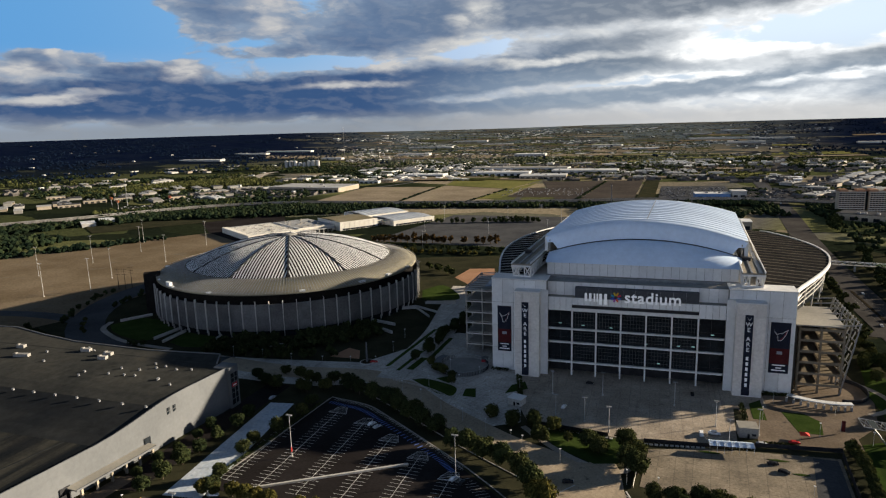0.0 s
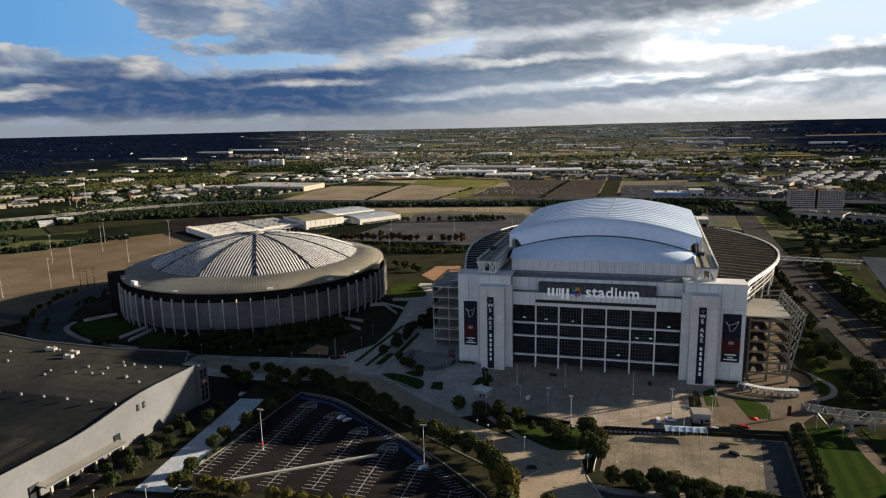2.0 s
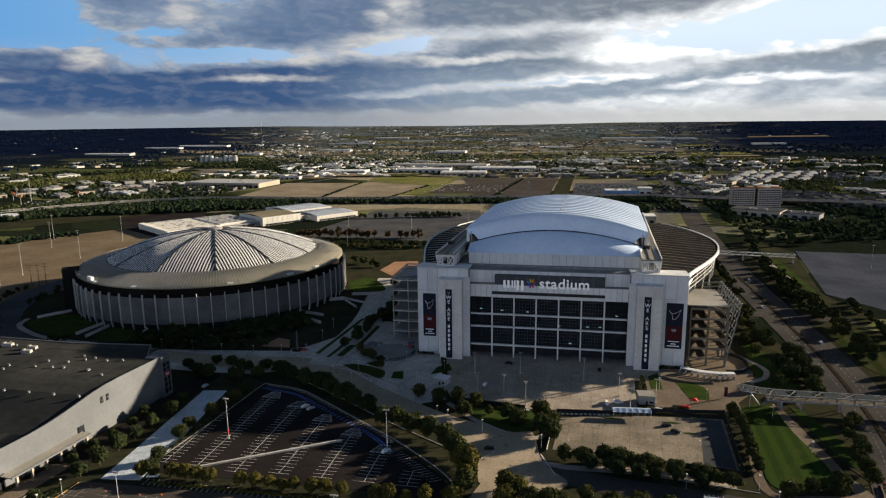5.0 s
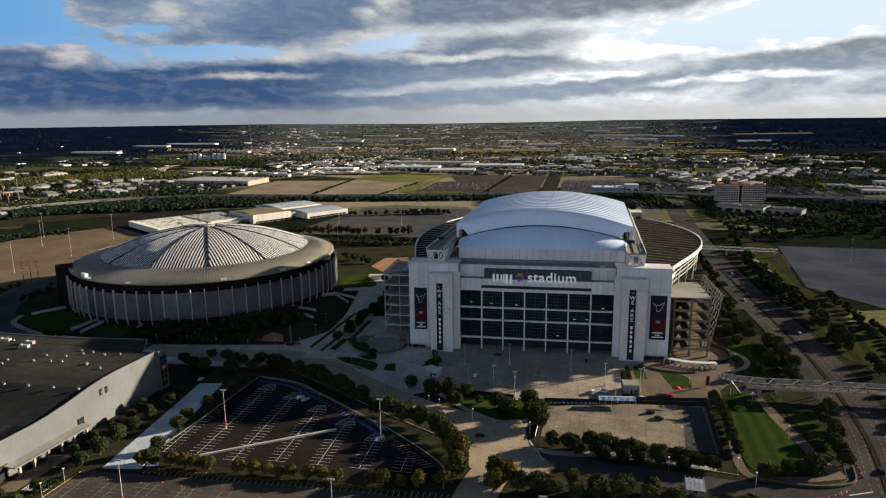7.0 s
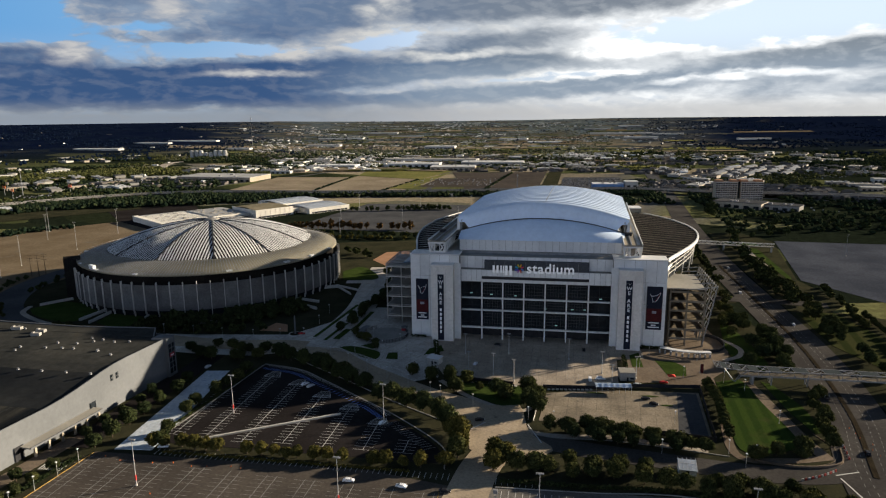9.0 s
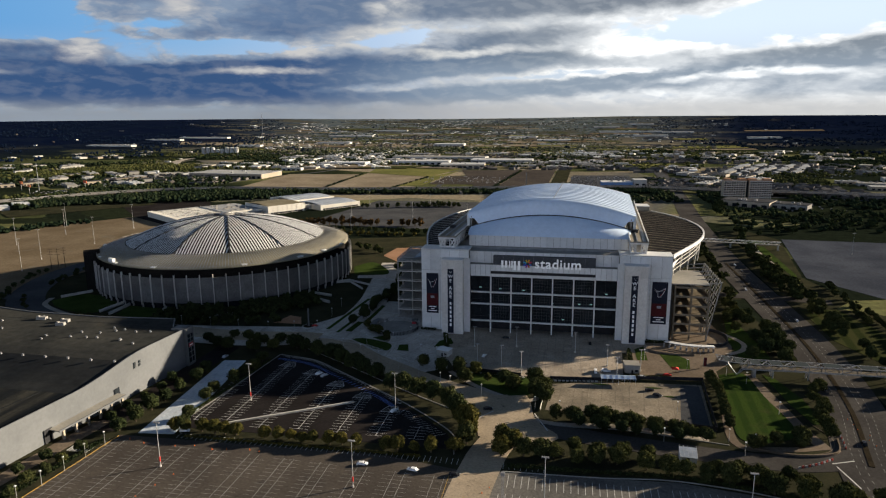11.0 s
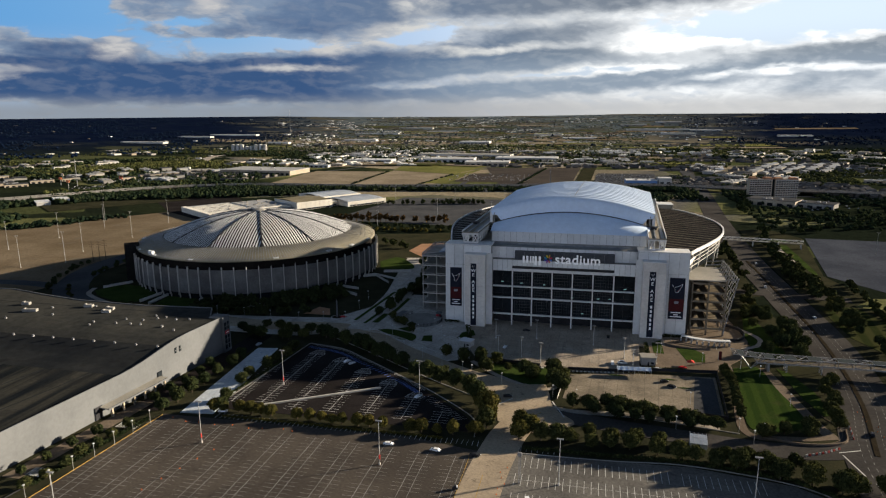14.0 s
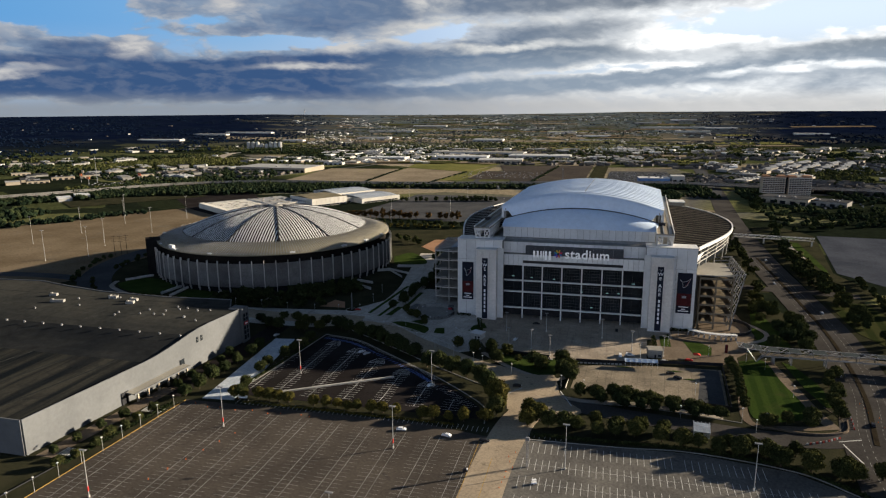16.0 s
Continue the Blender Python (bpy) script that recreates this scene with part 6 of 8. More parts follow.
# clipped hedges and shrubs
def hedge(pts, w, h, material=LEAF_DARK, label="clipped dark green hedge"):
    g = Geo()
    pts = [Vector(p) for p in pts]
    for a, b in zip(pts, pts[1:]):
        d = (b - a).length
        for _ in range(int(d * w * 9)):
            t = rnd.random()
            c = a + (b - a) * t
            n = Vector((rnd.gauss(0, 1), rnd.gauss(0, 1), rnd.uniform(0, 1.2))).normalized()
            p = Vector((c.x + rnd.uniform(-w / 2, w / 2), c.y + rnd.uniform(-w / 2, w / 2), 0.1 + h * rnd.uniform(0.05, 1.0) ** 0.6))
            s = n.orthogonal().normalized() * rnd.uniform(0.25, 0.5)
            s.rotate(Matrix.Rotation(rnd.uniform(0, 6.3), 3, n))
            t2 = n.cross(s)
            g.add([p - s, p - t2, p + s, p + t2], [(0, 1, 2, 3)])
    tagged(part("hedge", g, material), label, "hedge", "", "stuff")


hedge([(-6, -166), (30, -164.5), (62, -162.5), (100, -168), (119, -181), (140, -203)], 2.4, 1.1)
hedge([(-196, -236), (-188, -176)], 3.0, 0.9)
hedge([(-46, -68.4), (-9, -72.4)], 1.5, 1.2)
hedge([(54, -20), (54, -38)], 2.4, 2.2)
hedge([(-62, -10), (-56, -36)], 3.0, 2.0)
hedge([(66, -1.5), (80, -1.5)], 2.0, 1.6, LEAF)
hedge([(-70, -2), (-80, -2)], 2.0, 1.8)
hedge([(58, -60), (72, -58)], 3.0, 0.7, LEAF)
hedge([(-154, -166), (-44, -164.5)], 1.6, 0.7, LEAF_GOLD, "low straggling hedge with golden green leaves")
hedge([(-166, -156), (-160, -112), (-157, -70)], 1.6, 0.9)

# ---- lamps, fences and small things of the site ----


def light_pole(h, arm, label, red=False):
    p = thing("light_pole", label, "light pole", "car park lights")
    p.location = (0, -3000, -60)
    part("base", Geo().tube((0, 0, 0), (0, 0, 0.9), 0.45, 0.42, 10), PALE_CONC, p)
    part("pole", Geo().tube((0, 0, 0.9), (0, 0, h), 0.19, 0.10, 8), POLE_WHITE, p)
    if red:
        part("band", Geo().tube((0, 0, 2.6), (0, 0, 4.6), 0.33, 0.33, 8), plain("red_band", (0.55, 0.05, 0.04)), p, "red painted band")
    part("crossarm", Geo().bar((-arm, 0, h), (arm, 0, h), 0.16), POLE_WHITE, p)
    for d in (-arm, -arm * 0.35, arm * 0.35, arm):
        part("lamp_head", Geo().box(d - 0.28, d + 0.28, -0.45, 0.45, h - 0.25, h + 0.12), STEEL_GREY, p)
    return p


def street_lamp(h):
    p = thing("street_lamp", "slim pale street lamp", "street lamp", "street lamps")
    p.location = (0, -3000, -60)
    part("pole", Geo().tube((0, 0, 0), (0, 0, h), 0.10, 0.06, 6), POLE_WHITE, p)
    part("lamp_head", Geo().box(-0.35, 0.35, -0.35, 0.35, h, h + 0.28), STEEL_WHITE, p)
    return p


def spread(src, spots):
    """The first spot takes the thing itself, the rest its copies."""
    for k, (x, y, *turn) in enumerate(spots):
        m = pose(x, y, 0.12, 0, 0, turn[0] if turn else 0)
        if k == 0:
            src.matrix_basis = m
        else:
            copy_thing(src, m)


spread(light_pole(20.0, 1.1, "tall white car park light pole with a red band", True), [(-141.8, -125.6), (-148.8, -191.6), (-64.6, -191.8), (-167.0, -254.5), (-64.6, -258), (-148, -325), (-64, -325)])
spread(light_pole(20.0, 1.1, "tall white car park light pole"), [(-65.4, -124.6), (9.7, -191.0), (81.8, -189.2), (9.7, -258), (81.8, -258), (9.7, -325), (81.8, -325)])
spread(light_pole(13.0, 0.9, "slim light pole on the plaza"), [(-40, -28), (-14, -24), (-8, -66), (22, -28), (40, -47), (-34, -58), (44, -66), (-20, -58), (58, -52)])
spread(light_pole(31.0, 1.6, "very tall light mast on the far car park"), [(-492.8, 101), (-519, 73.6), (-603, 140), (-601, 208), (-596, 277), (-514, 148), (-517, 229), (-556, 30), (-640, 60), (-690, 120), (-640, 330), (-450, 290), (-760, 20), (-540, 330)])
spread(light_pole(22.0, 1.2, "light pole among the rows of trees"), [(-290, 470), (-200, 470), (-120, 460), (-300, 590), (-200, 590), (-120, 590), (-250, 350), (300, 300), (380, 300), (300, 180), (400, 180)])
spread(street_lamp(6.5), [(-184 - 0.08 * k * 11, -180 - 11 * k) for k in range(9)] + [(-120 + 14 * k, -46 - 8.5 * k) for k in range(6)] + [(-150, -14), (-165, -18), (-182, -22), (-204, -22), (-226, -20), (-248, -20), (-150, 14), (-152, 40), (-130, 30), (-108, -36), (-92, -30), (-76, -30), (-70, -48), (-104, -8), (-84, -16), (62, -34), (70, -12), (84, -46), (96, -20), (104, -50), (14, -113), (36, -121), (60, -133), (88, -129), (92, -140), (118, -96), (112, -60), (128, -44), (2, -110), (-26, -100), (-44, -92), (-58, -28), (-60, -50), (-30, -128), (98, -132), (70, -104)])


def fence(name, a, b, h, material, label, n_post=3.0, dark=True):
    f_ = thing(name, label, "fence", "fences", at=(a[0], a[1], 0.1), turn=math.degrees(math.atan2(b[1] - a[1], b[0] - a[0])))
    d = math.dist(a, b)
    n = max(1, round(d / n_post))
    pm = Geo().box(0.08, d / n - 0.08, -0.04, 0.04, 0.15, h - 0.1).mesh("fence_panel", material)
    qm = Geo().box(-0.07, 0.07, -0.07, 0.07, 0, h).mesh("post", DARK_STEEL if dark else STEEL_GREY)
    for k in range(n + 1):
        part("post", qm, DARK_STEEL, f_).location = (d * k / n, 0, 0)
        if k < n:
            part("fence_panel", pm, material, f_).location = (d * k / n, 0, 0)
    return f_


fence("fence", (-47, -66.5), (-8, -71), 2.4, DARK_STEEL, "dark screened fence along the plaza")
fence("fence", (8, -72), (35, -69.5), 2.2, DARK_STEEL, "dark screened fence along the yard")
fence("fence", (35, -69.5), (52, -66), 2.2, DARK_STEEL, "dark screened fence behind the white tent")
fence("fence", (54, -64), (90, -60), 2.2, DARK_STEEL, "dark screened fence along the entrance court")
fence("fence", (89, -64), (85, -120), 3.0, DARK_STEEL, "dark fence on the side of the yard")
fence("fence", (85, -120), (60, -117), 3.0, DARK_STEEL, "dark fence at the foot of the yard")
fence("fence", (7, -79), (4.5, -112), 1.6, PALE_CONC, "low pale wall of the yard")
fence("fence", (-188, -176), (-206, -300), 0.7, DARK_STEEL, "low rail fence beside the car park", 4.0)
# a run of short black posts along the fence
g = Geo()
bol = g.tube((0, 0, 0), (0, 0, 1.3), 0.34, 0.30, 7).mesh("bollard", DARK_STEEL)
base = Geo().box(-0.75, 0.75, -0.55, 0.55, 0, 0.45).mesh("base", PALE_CONC)
row = thing("bollard_row", "row of short black bollards with pale concrete bases", "bollards", at=(0, 0, 0.15))
for k in range(44):
    x = -45 + 2.2 * k
    y = -67.8 - 0.115 * (x + 45) if x < -6 else -74.6 + 0.13 * x if x < 34 else None
    if y is None or -6 <= x < 6:
        continue
    part("bollard", bol, DARK_STEEL, row).location = (x, y, 0)
    part("base", base, PALE_CONC, row).location = (x + 1.1, y - 0.2, 0)
wall_isl = thing("tent_canopy", "long white canopy tent with a blue tinted roof", "tent", at=(44.3, -70.4, 0.15), turn=5.5)
part("roof", Geo().add([(-9.2, -2.8, 3.4), (9.2, -2.8, 3.4), (9.2, 2.8, 3.4), (-9.2, 2.8, 3.4), (-9.2, 0, 4.5), (9.2, 0, 4.5)], [(0, 1, 5, 4), (2, 3, 4, 5), (3, 0, 4), (1, 2, 5)]), plain("tent_fabric", (0.50, 0.58, 0.68), 0.6), wall_isl)
for k in range(7):
    for y in (-2.7, 2.7):
        part("leg", Geo().bar((-9 + 3 * k, y, 0), (-9 + 3 * k, y, 3.4), 0.12), STEEL_WHITE, wall_isl)
for k in range(7):
    part("seam", Geo().bar((-9.2 + 3.06 * k, -2.85, 3.42), (-9.2 + 3.06 * k, 0, 4.55), 0.14), STEEL_WHITE, wall_isl)


def booth(x, y, w, d, h, turn, material, label, roof=WHITE_PANEL):
    b = thing("booth", label, "booth", "small buildings", at=(x, y, 0.1), turn=turn)
    part("wall", Geo().box(-w / 2, w / 2, -d / 2, d / 2, 0, h), material, b)
    part("roof", Geo().box(-w / 2 - 0.3, w / 2 + 0.3, -d / 2 - 0.3, d / 2 + 0.3, h, h + 0.35), roof, b)
    part("door", Geo().box(-0.5, 0.5, -d / 2 - 0.06, -d / 2, 0, 2.05), GLASS_DARK, b)
    part("window", Geo().box(w * 0.18, w * 0.4, -d / 2 - 0.05, -d / 2, 1.0, 2.1), GLASS_DARK, b)
    return b


booth(53, -52, 8.0, 7.0, 4.6, 4, GREY_CONC, "grey square plant house beside the tent", GREY_ROOF)
booth(-56, -45, 7.5, 6.0, 3.6, -18, PALE_CONC, "small pale kiosk with a flat roof at the plaza corner")
sh = thing("shelter", "white shelter with a pale blue glazed roof", "shelter", at=(67.8, -146.5, 0.1), turn=-4)
part("roof", Geo().box(-3.6, 3.6, -3.2, 3.2, 3.5, 3.8, pose(0, 0, 0, 14, 0, 0)), WALK_WHITE, sh)
part("front_wall", Geo().box(-3.4, 3.4, -2.9, -2.7, 0, 2.8), WHITE_PANEL, sh)
part("side_wall", Geo().box(-3.4, -3.2, -2.7, 2.8, 0, 2.9).box(3.2, 3.4, -2.7, 2.8, 0, 2.9), WHITE_PANEL, sh)
part("door", Geo().box(-0.6, 0.6, -2.98, -2.9, 0, 2.1), GLASS_DARK, sh)
for k in range(5):
    part("roof_bar", Geo().bar((-3.4 + 1.7 * k, -3.1, 3.1), (-3.4 + 1.7 * k, 3.1, 4.65), 0.14), STEEL_WHITE, sh)
part("roof_bar", Geo().bar((-3.5, 0, 3.88), (3.5, 0, 3.88), 0.14), STEEL_WHITE, sh)

# red and white water barriers along the closed lane
bar_me = Geo().box(-0.5, 0.5, -0.25, 0.25, 0, 0.4).box(-0.45, 0.45, -0.14, 0.14, 0.4, 0.9)
bar_red, bar_white = bar_me.mesh("barrier_body", plain("barrier_red", (0.30, 0.05, 0.04))), bar_me.mesh("barrier_body", plain("barrier_white", (0.35, 0.35, 0.34)))
lane_edge = bend([(138, -104), (138.5, -114), (136, -128)], 6) + bend([(127, -137), (119, -142.5), (110, -147)], 6)
for k, (p, q) in enumerate(zip(lane_edge, lane_edge[1:])):
    if math.dist(p, q) < 6:
        wb = thing("road_barrier", "red plastic road barrier" if k % 2 else "white plastic road barrier", "barrier", "road barriers", at=(p[0], p[1], 0.2), turn=math.degrees(math.atan2(q[1] - p[1], q[0] - p[0])))
        part("barrier_body", bar_red if k % 2 else bar_white, PAINT, wb)
# road markings
for pts in (((2, -115), (9, -132)), ((-24, -124), (-18, -116)), ((-42, -112), (-36, -104)), ((127, -142), (130, -158)), ((126, -140), (136, -136))):
    tagged(part("stop_line", Geo().bar((*pts[0], 0.215), (*pts[1], 0.215), 0.55, 0.02), PAINT), "white stop line across the road", "road line", "", "structure")
g = Geo()
for off in (-6.5, -3.3, 3.3, 6.5):
    av = bend([(168, 240), (167, 125), (166, 10), (157, -78), (140, -150), (132, -260)], 8)
    for i, p in enumerate(av[:-1]):
        for t in (0.1, 0.6):
            a_, b_ = Vector(p).lerp(Vector(av[i + 1]), t), Vector(p).lerp(Vector(av[i + 1]), t + 0.22)
            d_ = (b_ - a_).normalized() if (b_ - a_).length else Vector((0, 1))
            o_ = Vector((-d_.y, d_.x)) * off
            g.bar((*(a_ + o_), 0.215), (*(b_ + o_), 0.215), 0.16, 0.02)
tagged(part("lane_dashes", g, PAINT_FAINT), "broken white lane lines on the avenue", "road line", "", "stuff")
# hatched islands at the heads of the stall rows
for x_, y_ in ((-143, -75), (-124.5, -84), (-105.5, -97), (-86.5, -109), (-68, -122)):
    g = Geo()
    tri = [(x_ - 5, y_ - 4.2), (x_ + 5, y_ - 4.2), (x_ + 2.2, y_ + 2.8), (x_ - 2.2, y_ + 2.8)]
    for p, q in zip(tri, tri[1:] + tri[:1]):
        g.bar((*p, 0.168), (*q, 0.168), 0.2, 0.02)
    for k in range(5):
        t = (k + 0.5) / 5
        hw_ = 5 - 2.8 * t
        g.bar((x_ - hw_, y_ - 4.2 + 7 * t - 0.5, 0.167), (x_ + hw_, y_ - 4.2 + 7 * t + 0.9, 0.167), 0.18, 0.02)
    tagged(part("painted_island", g, PAINT), "white hatched island at the head of a stall row", "road marking", "", "structure")
# curved white canopy over the turnstiles
tc = thing("turnstile_canopy", "curved white canopy over the turnstiles", "canopy")
pts = bend([(77, -8.0), (86, -12.5), (96, -14.0), (105, -13.0)], 6)
part("roof", strip(pts, 3.2, 3.6, 4.1), STEEL_WHITE, tc)
for p in pts[::2]:
    part("post", Geo().tube((p[0], p[1], 0.1), (p[0], p[1], 3.7), 0.14, 0.14, 6), STEEL_WHITE, tc)
    part("turnstile", Geo().box(p[0] - 0.8, p[0] + 0.1, p[1] - 0.7, p[1] + 0.7, 0.1, 2.2), STEEL_GREY, tc)
drum = thing("round_gatehouse", "low round dark wall of the gate court", "wall")
part("wall", strip([(105 + 13 * math.cos(radians(a)), 12 + 16 * math.sin(radians(a))) for a in range(-100, 80, 10)], 0.4, 0, 2.2), DARK_STEEL, drum)
# the lattice footbridge with a pointed end
fb = thing("footbridge", "grey lattice footbridge with a pointed tip over the avenue", "footbridge")
axis = bend([(99.5, -46.5), (116, -48.5), (146, -47.5), (190, -47.5), (240, -50), (300, -55)], 5)
for k, (p, q) in enumerate(zip(axis, axis[1:])):
    hw0, hw1 = max(3.0, 4.6 - 0.12 * k), max(3.0, 4.6 - 0.12 * (k + 1))
    P, Q = Vector((*p, max(8.5, 9.3 - 0.12 * k))), Vector((*q, max(8.5, 9.3 - 0.12 * (k + 1))))
    if k > 3:
        part("deck", Geo().bar((*p, 5.2), (*q, 5.2), 4.6, 0.5), RIB_TAN, fb)
        part("deck_edge", Geo().bar((p[0], p[1] - 2.4, 5.1), (q[0], q[1] - 2.4, 5.1), 0.2, 0.8), GREY_CONC, fb)
    if k % 2:
        g = Geo().add([P + Vector((0, -hw0 + 0.2, 0.12)), Q + Vector((0, -hw1 + 0.2, 0.12)), Q + Vector((0, hw1 - 0.2, 0.12)), P + Vector((0, hw0 - 0.2, 0.12)), P + Vector((0, -hw0 + 0.2, 0.04)), Q + Vector((0, -hw1 + 0.2, 0.04)), Q + Vector((0, hw1 - 0.2, 0.04)), P + Vector((0, hw0 - 0.2, 0.04))], [(0, 1, 2, 3), (7, 6, 5, 4), (0, 4, 5, 1), (2, 6, 7, 3)])
        part("roof_pane", g, plain("bridge_pane", (0.050, 0.058, 0.060), 0.85), fb)
    for sg in (-1, 1):
        part("top_chord", Geo().bar(P + Vector((0, sg * hw0, 0)), Q + Vector((0, sg * hw1, 0)), 0.32), STEEL_GREY, fb)
        if k > 3:
            part("post", Geo().bar((p[0], p[1] + sg * 2.3, 5.2), (p[0], p[1] + sg * 2.3, 8.6), 0.22), STEEL_GREY, fb)
            part("diagonal", Geo().bar((p[0], p[1] + sg * 2.3, 5.4), (q[0], q[1] + sg * 2.3, 8.5), 0.2), STEEL_GREY, fb)
    part("cross_bar", Geo().bar(P + Vector((0, -hw0, 0)), P + Vector((0, hw0, 0)), 0.22), STEEL_GREY, fb)
    part("cross_bar", Geo().bar(P + Vector((0, -hw0, 0)), Q + Vector((0, hw1, 0)), 0.2), STEEL_GREY, fb)
    part("cross_bar", Geo().bar(P + Vector((0, hw0, 0)), Q + Vector((0, -hw1, 0)), 0.2), STEEL_GREY, fb)
for sx in (-1, 1):
    for sg in (-1, 1):
        part("raking_strut", Geo().bar((110, -47.5, 0.1), (110 + sx * 6.5, -47.5 + sg * 3.2, 8.6), 0.4), STEEL_GREY, fb)
for x, y in ((128, -48), (146, -47.5), (186, -47.5), (218, -48.8)):
    for d in (-1.7, 1.7):
        part("pier", Geo().tube((x, y + d, 0.1), (x, y + d, 5.0), 0.38, 0.38, 8), GREY_CONC, fb)
part("abutment", Geo().box(117.9, 119.1, -50.5, -46.5, 0.1, 5.2), GREY_CONC, fb)
# a low wall round the avenue's corner
for name, pts, label in (("low_wall", bend([(96, -133), (114, -136), (131, -131), (136, -118)]), "low curved pale wall at the street corner"),):
    w = thing(name, label, "wall")
    part("wall", strip(pts, 0.6, 0.1, 1.1), BROWN_PAVING, w)
pylon = thing("banner_post", "red banner on a slim post", "banner", at=(93.8, -40, 0.15))
part("post", Geo().tube((0, 0, 0), (0, 0, 6.4), 0.1, 0.1, 6), STEEL_GREY, pylon)
part("cloth", Geo().box(0.1, 1.7, -0.05, 0.05, 1.0, 6.2), RED_CLOTH, pylon)
rt = thing("parasol", "small red pop-up tent", "tent", at=(77, -50, 0.15))
part("roof", Geo().add([(-2, -2, 2.3), (2, -2, 2.3), (2, 2, 2.3), (-2, 2, 2.3), (0, 0, 3.3)], [(0, 1, 4), (1, 2, 4), (2, 3, 4), (3, 0, 4)]), plain("red_tent", (0.6, 0.05, 0.03)), rt)
for x in (-1.9, 1.9):
    for y in (-1.9, 1.9):
        part("leg", Geo().bar((x, y, 0), (x, y, 2.3), 0.08), STEEL_GREY, rt)
# camera mast with cross frames at the corner of the pale lot
mast = thing("sign_mast", "white lattice mast on the corner of the pale car park", "mast", at=(-5.7, -193, 0.12))
for x in (-0.35, 0.35):
    for y in (-0.35, 0.35):
        part("leg", Geo().bar((x, y, 0), (x, y, 12), 0.14), STEEL_GREY, mast)
for k in range(12):
    part("brace", Geo().bar((-0.35, -0.35, k), (0.35, -0.35, k + 1), 0.1).bar((0.35, 0.35, k), (-0.35, 0.35, k + 1), 0.1), STEEL_GREY, mast)
part("head", Geo().box(-0.8, 0.8, -0.5, 0.5, 12, 13.4), STEEL_GREY, mast)


def car(colour, label, van=False):
    c = thing("van" if van else "car", label, "van" if van else "car", "parked vehicles")
    c.location = (0, -3000, -60)
    L, H = (2.7, 1.9) if van else (2.3, 1.42)
    prof_c = [(-L, 0.35), (-L, 0.85), (-L + 0.5, 0.95), (-L + (0.6 if van else 1.0), H), (0.9 if van else 0.6, H), (1.35, 0.98), (L - 0.15, 0.85), (L, 0.35)]
    body = Geo()
    k = len(prof_c)
    body.add([(x, -0.88 * (0.86 if z > 1.1 else 1), z) for x, z in prof_c] + [(x, 0.88 * (0.86 if z > 1.1 else 1), z) for x, z in prof_c],
             [tuple(range(k)), tuple(range(2 * k - 1, k - 1, -1))] + [(i, k + i, k + (i + 1) % k, (i + 1) % k) for i in range(k)])
    b = part("body", body, plain(f"{colour}_car_paint", {"white": (0.75, 0.75, 0.75), "black": (0.02, 0.02, 0.022), "silver": (0.42, 0.43, 0.45), "red": (0.4, 0.03, 0.03), "blue": (0.05, 0.10, 0.3)}[colour], 0.25), c)
    for sg in (-1, 1):
        part("side_window", Geo().box(-L + 1.1, 0.75, sg * 0.80 - 0.02, sg * 0.80 + 0.02, 0.98, H - 0.12), GLASS_DARK, b)
    part("windscreen", Geo().bar((1.28, 0, 1.0), (0.68, 0, H - 0.06), 1.36, 0.05, (0, 0, 1)), GLASS_DARK, b)
    for x in (-L + 0.85, L - 0.85):
        for sg in (-1, 1):
            w = part("wheel", Geo().tube((x, sg * 0.72, 0.33), (x, sg * 0.92, 0.33), 0.33, 0.33, 12), DARK_STEEL, c)
            part("rim", Geo().tube((x, sg * 0.90, 0.33), (x, sg * 0.94, 0.33), 0.2, 0.2, 8), STEEL_GREY, w)
    for sg in (-1, 1):
        part("headlight", Geo().box(L - 0.12, L + 0.01, sg * 0.6 - 0.16, sg * 0.6 + 0.16, 0.62, 0.78), LETTER, b)
    return c

spread(car("white", "white car parked on the asphalt car park"), [(-66.2, -175.2, 8), (-44.4, -175.9, 172), (-156.4, -161.9, 15), (-120, -87.2, 60), (-31.8, -44, 80), (-65.9, -124.9, 60), (-55, -62, 30)])
spread(car("black", "black car parked on the asphalt"), [(-26.8, -176.4, 0), (63.3, -84, -20), (138, -90, 80), (-61.5, -126.8, 60), (-20.8, -114.7, 10), (31.3, -11.7, 90), (146, -120, 75), (60, -78, 10), (-22, -10, 0)])
spread(car("silver", "silver car parked in a bay"), [(-116.1, -89.3, 60), (-186, -72, 85), (58, -61, 0), (150, -60, 80), (174, 60, 90), (160, 140, -90), (172, 230, 90), (158, 300, -90)])
spread(car("white", "white van parked on the plaza", True), [(33.1, -57.4, 90), (38.8, -55.8, 0)])
spread(car("red", "red car beside the entrance"), [(72, -56, 10), (-154, -8, 20)])
cart = thing("cart", "small white service cart with a canopy", "cart", at=(-1.4, -205, 0.14), turn=20)
part("body", Geo().box(-1.0, 1.0, -0.6, 0.6, 0.3, 1.0), LETTER, cart)
part("roof", Geo().box(-0.9, 0.8, -0.65, 0.65, 1.9, 2.0), LETTER, cart)
for x in (-0.8, 0.7):
    for y in (-0.55, 0.55):
        part("post", Geo().bar((x, y, 1.0), (x, y, 1.9), 0.06), STEEL_GREY, cart)
        part("wheel", Geo().tube((x, y - 0.05, 0.25), (x, y + 0.05, 0.25), 0.25, 0.25, 10), DARK_STEEL, cart)
mc = thing("motor_cart", "dark utility cart on the car park", "cart", at=(-29.8, -202.8, 0.14), turn=10)
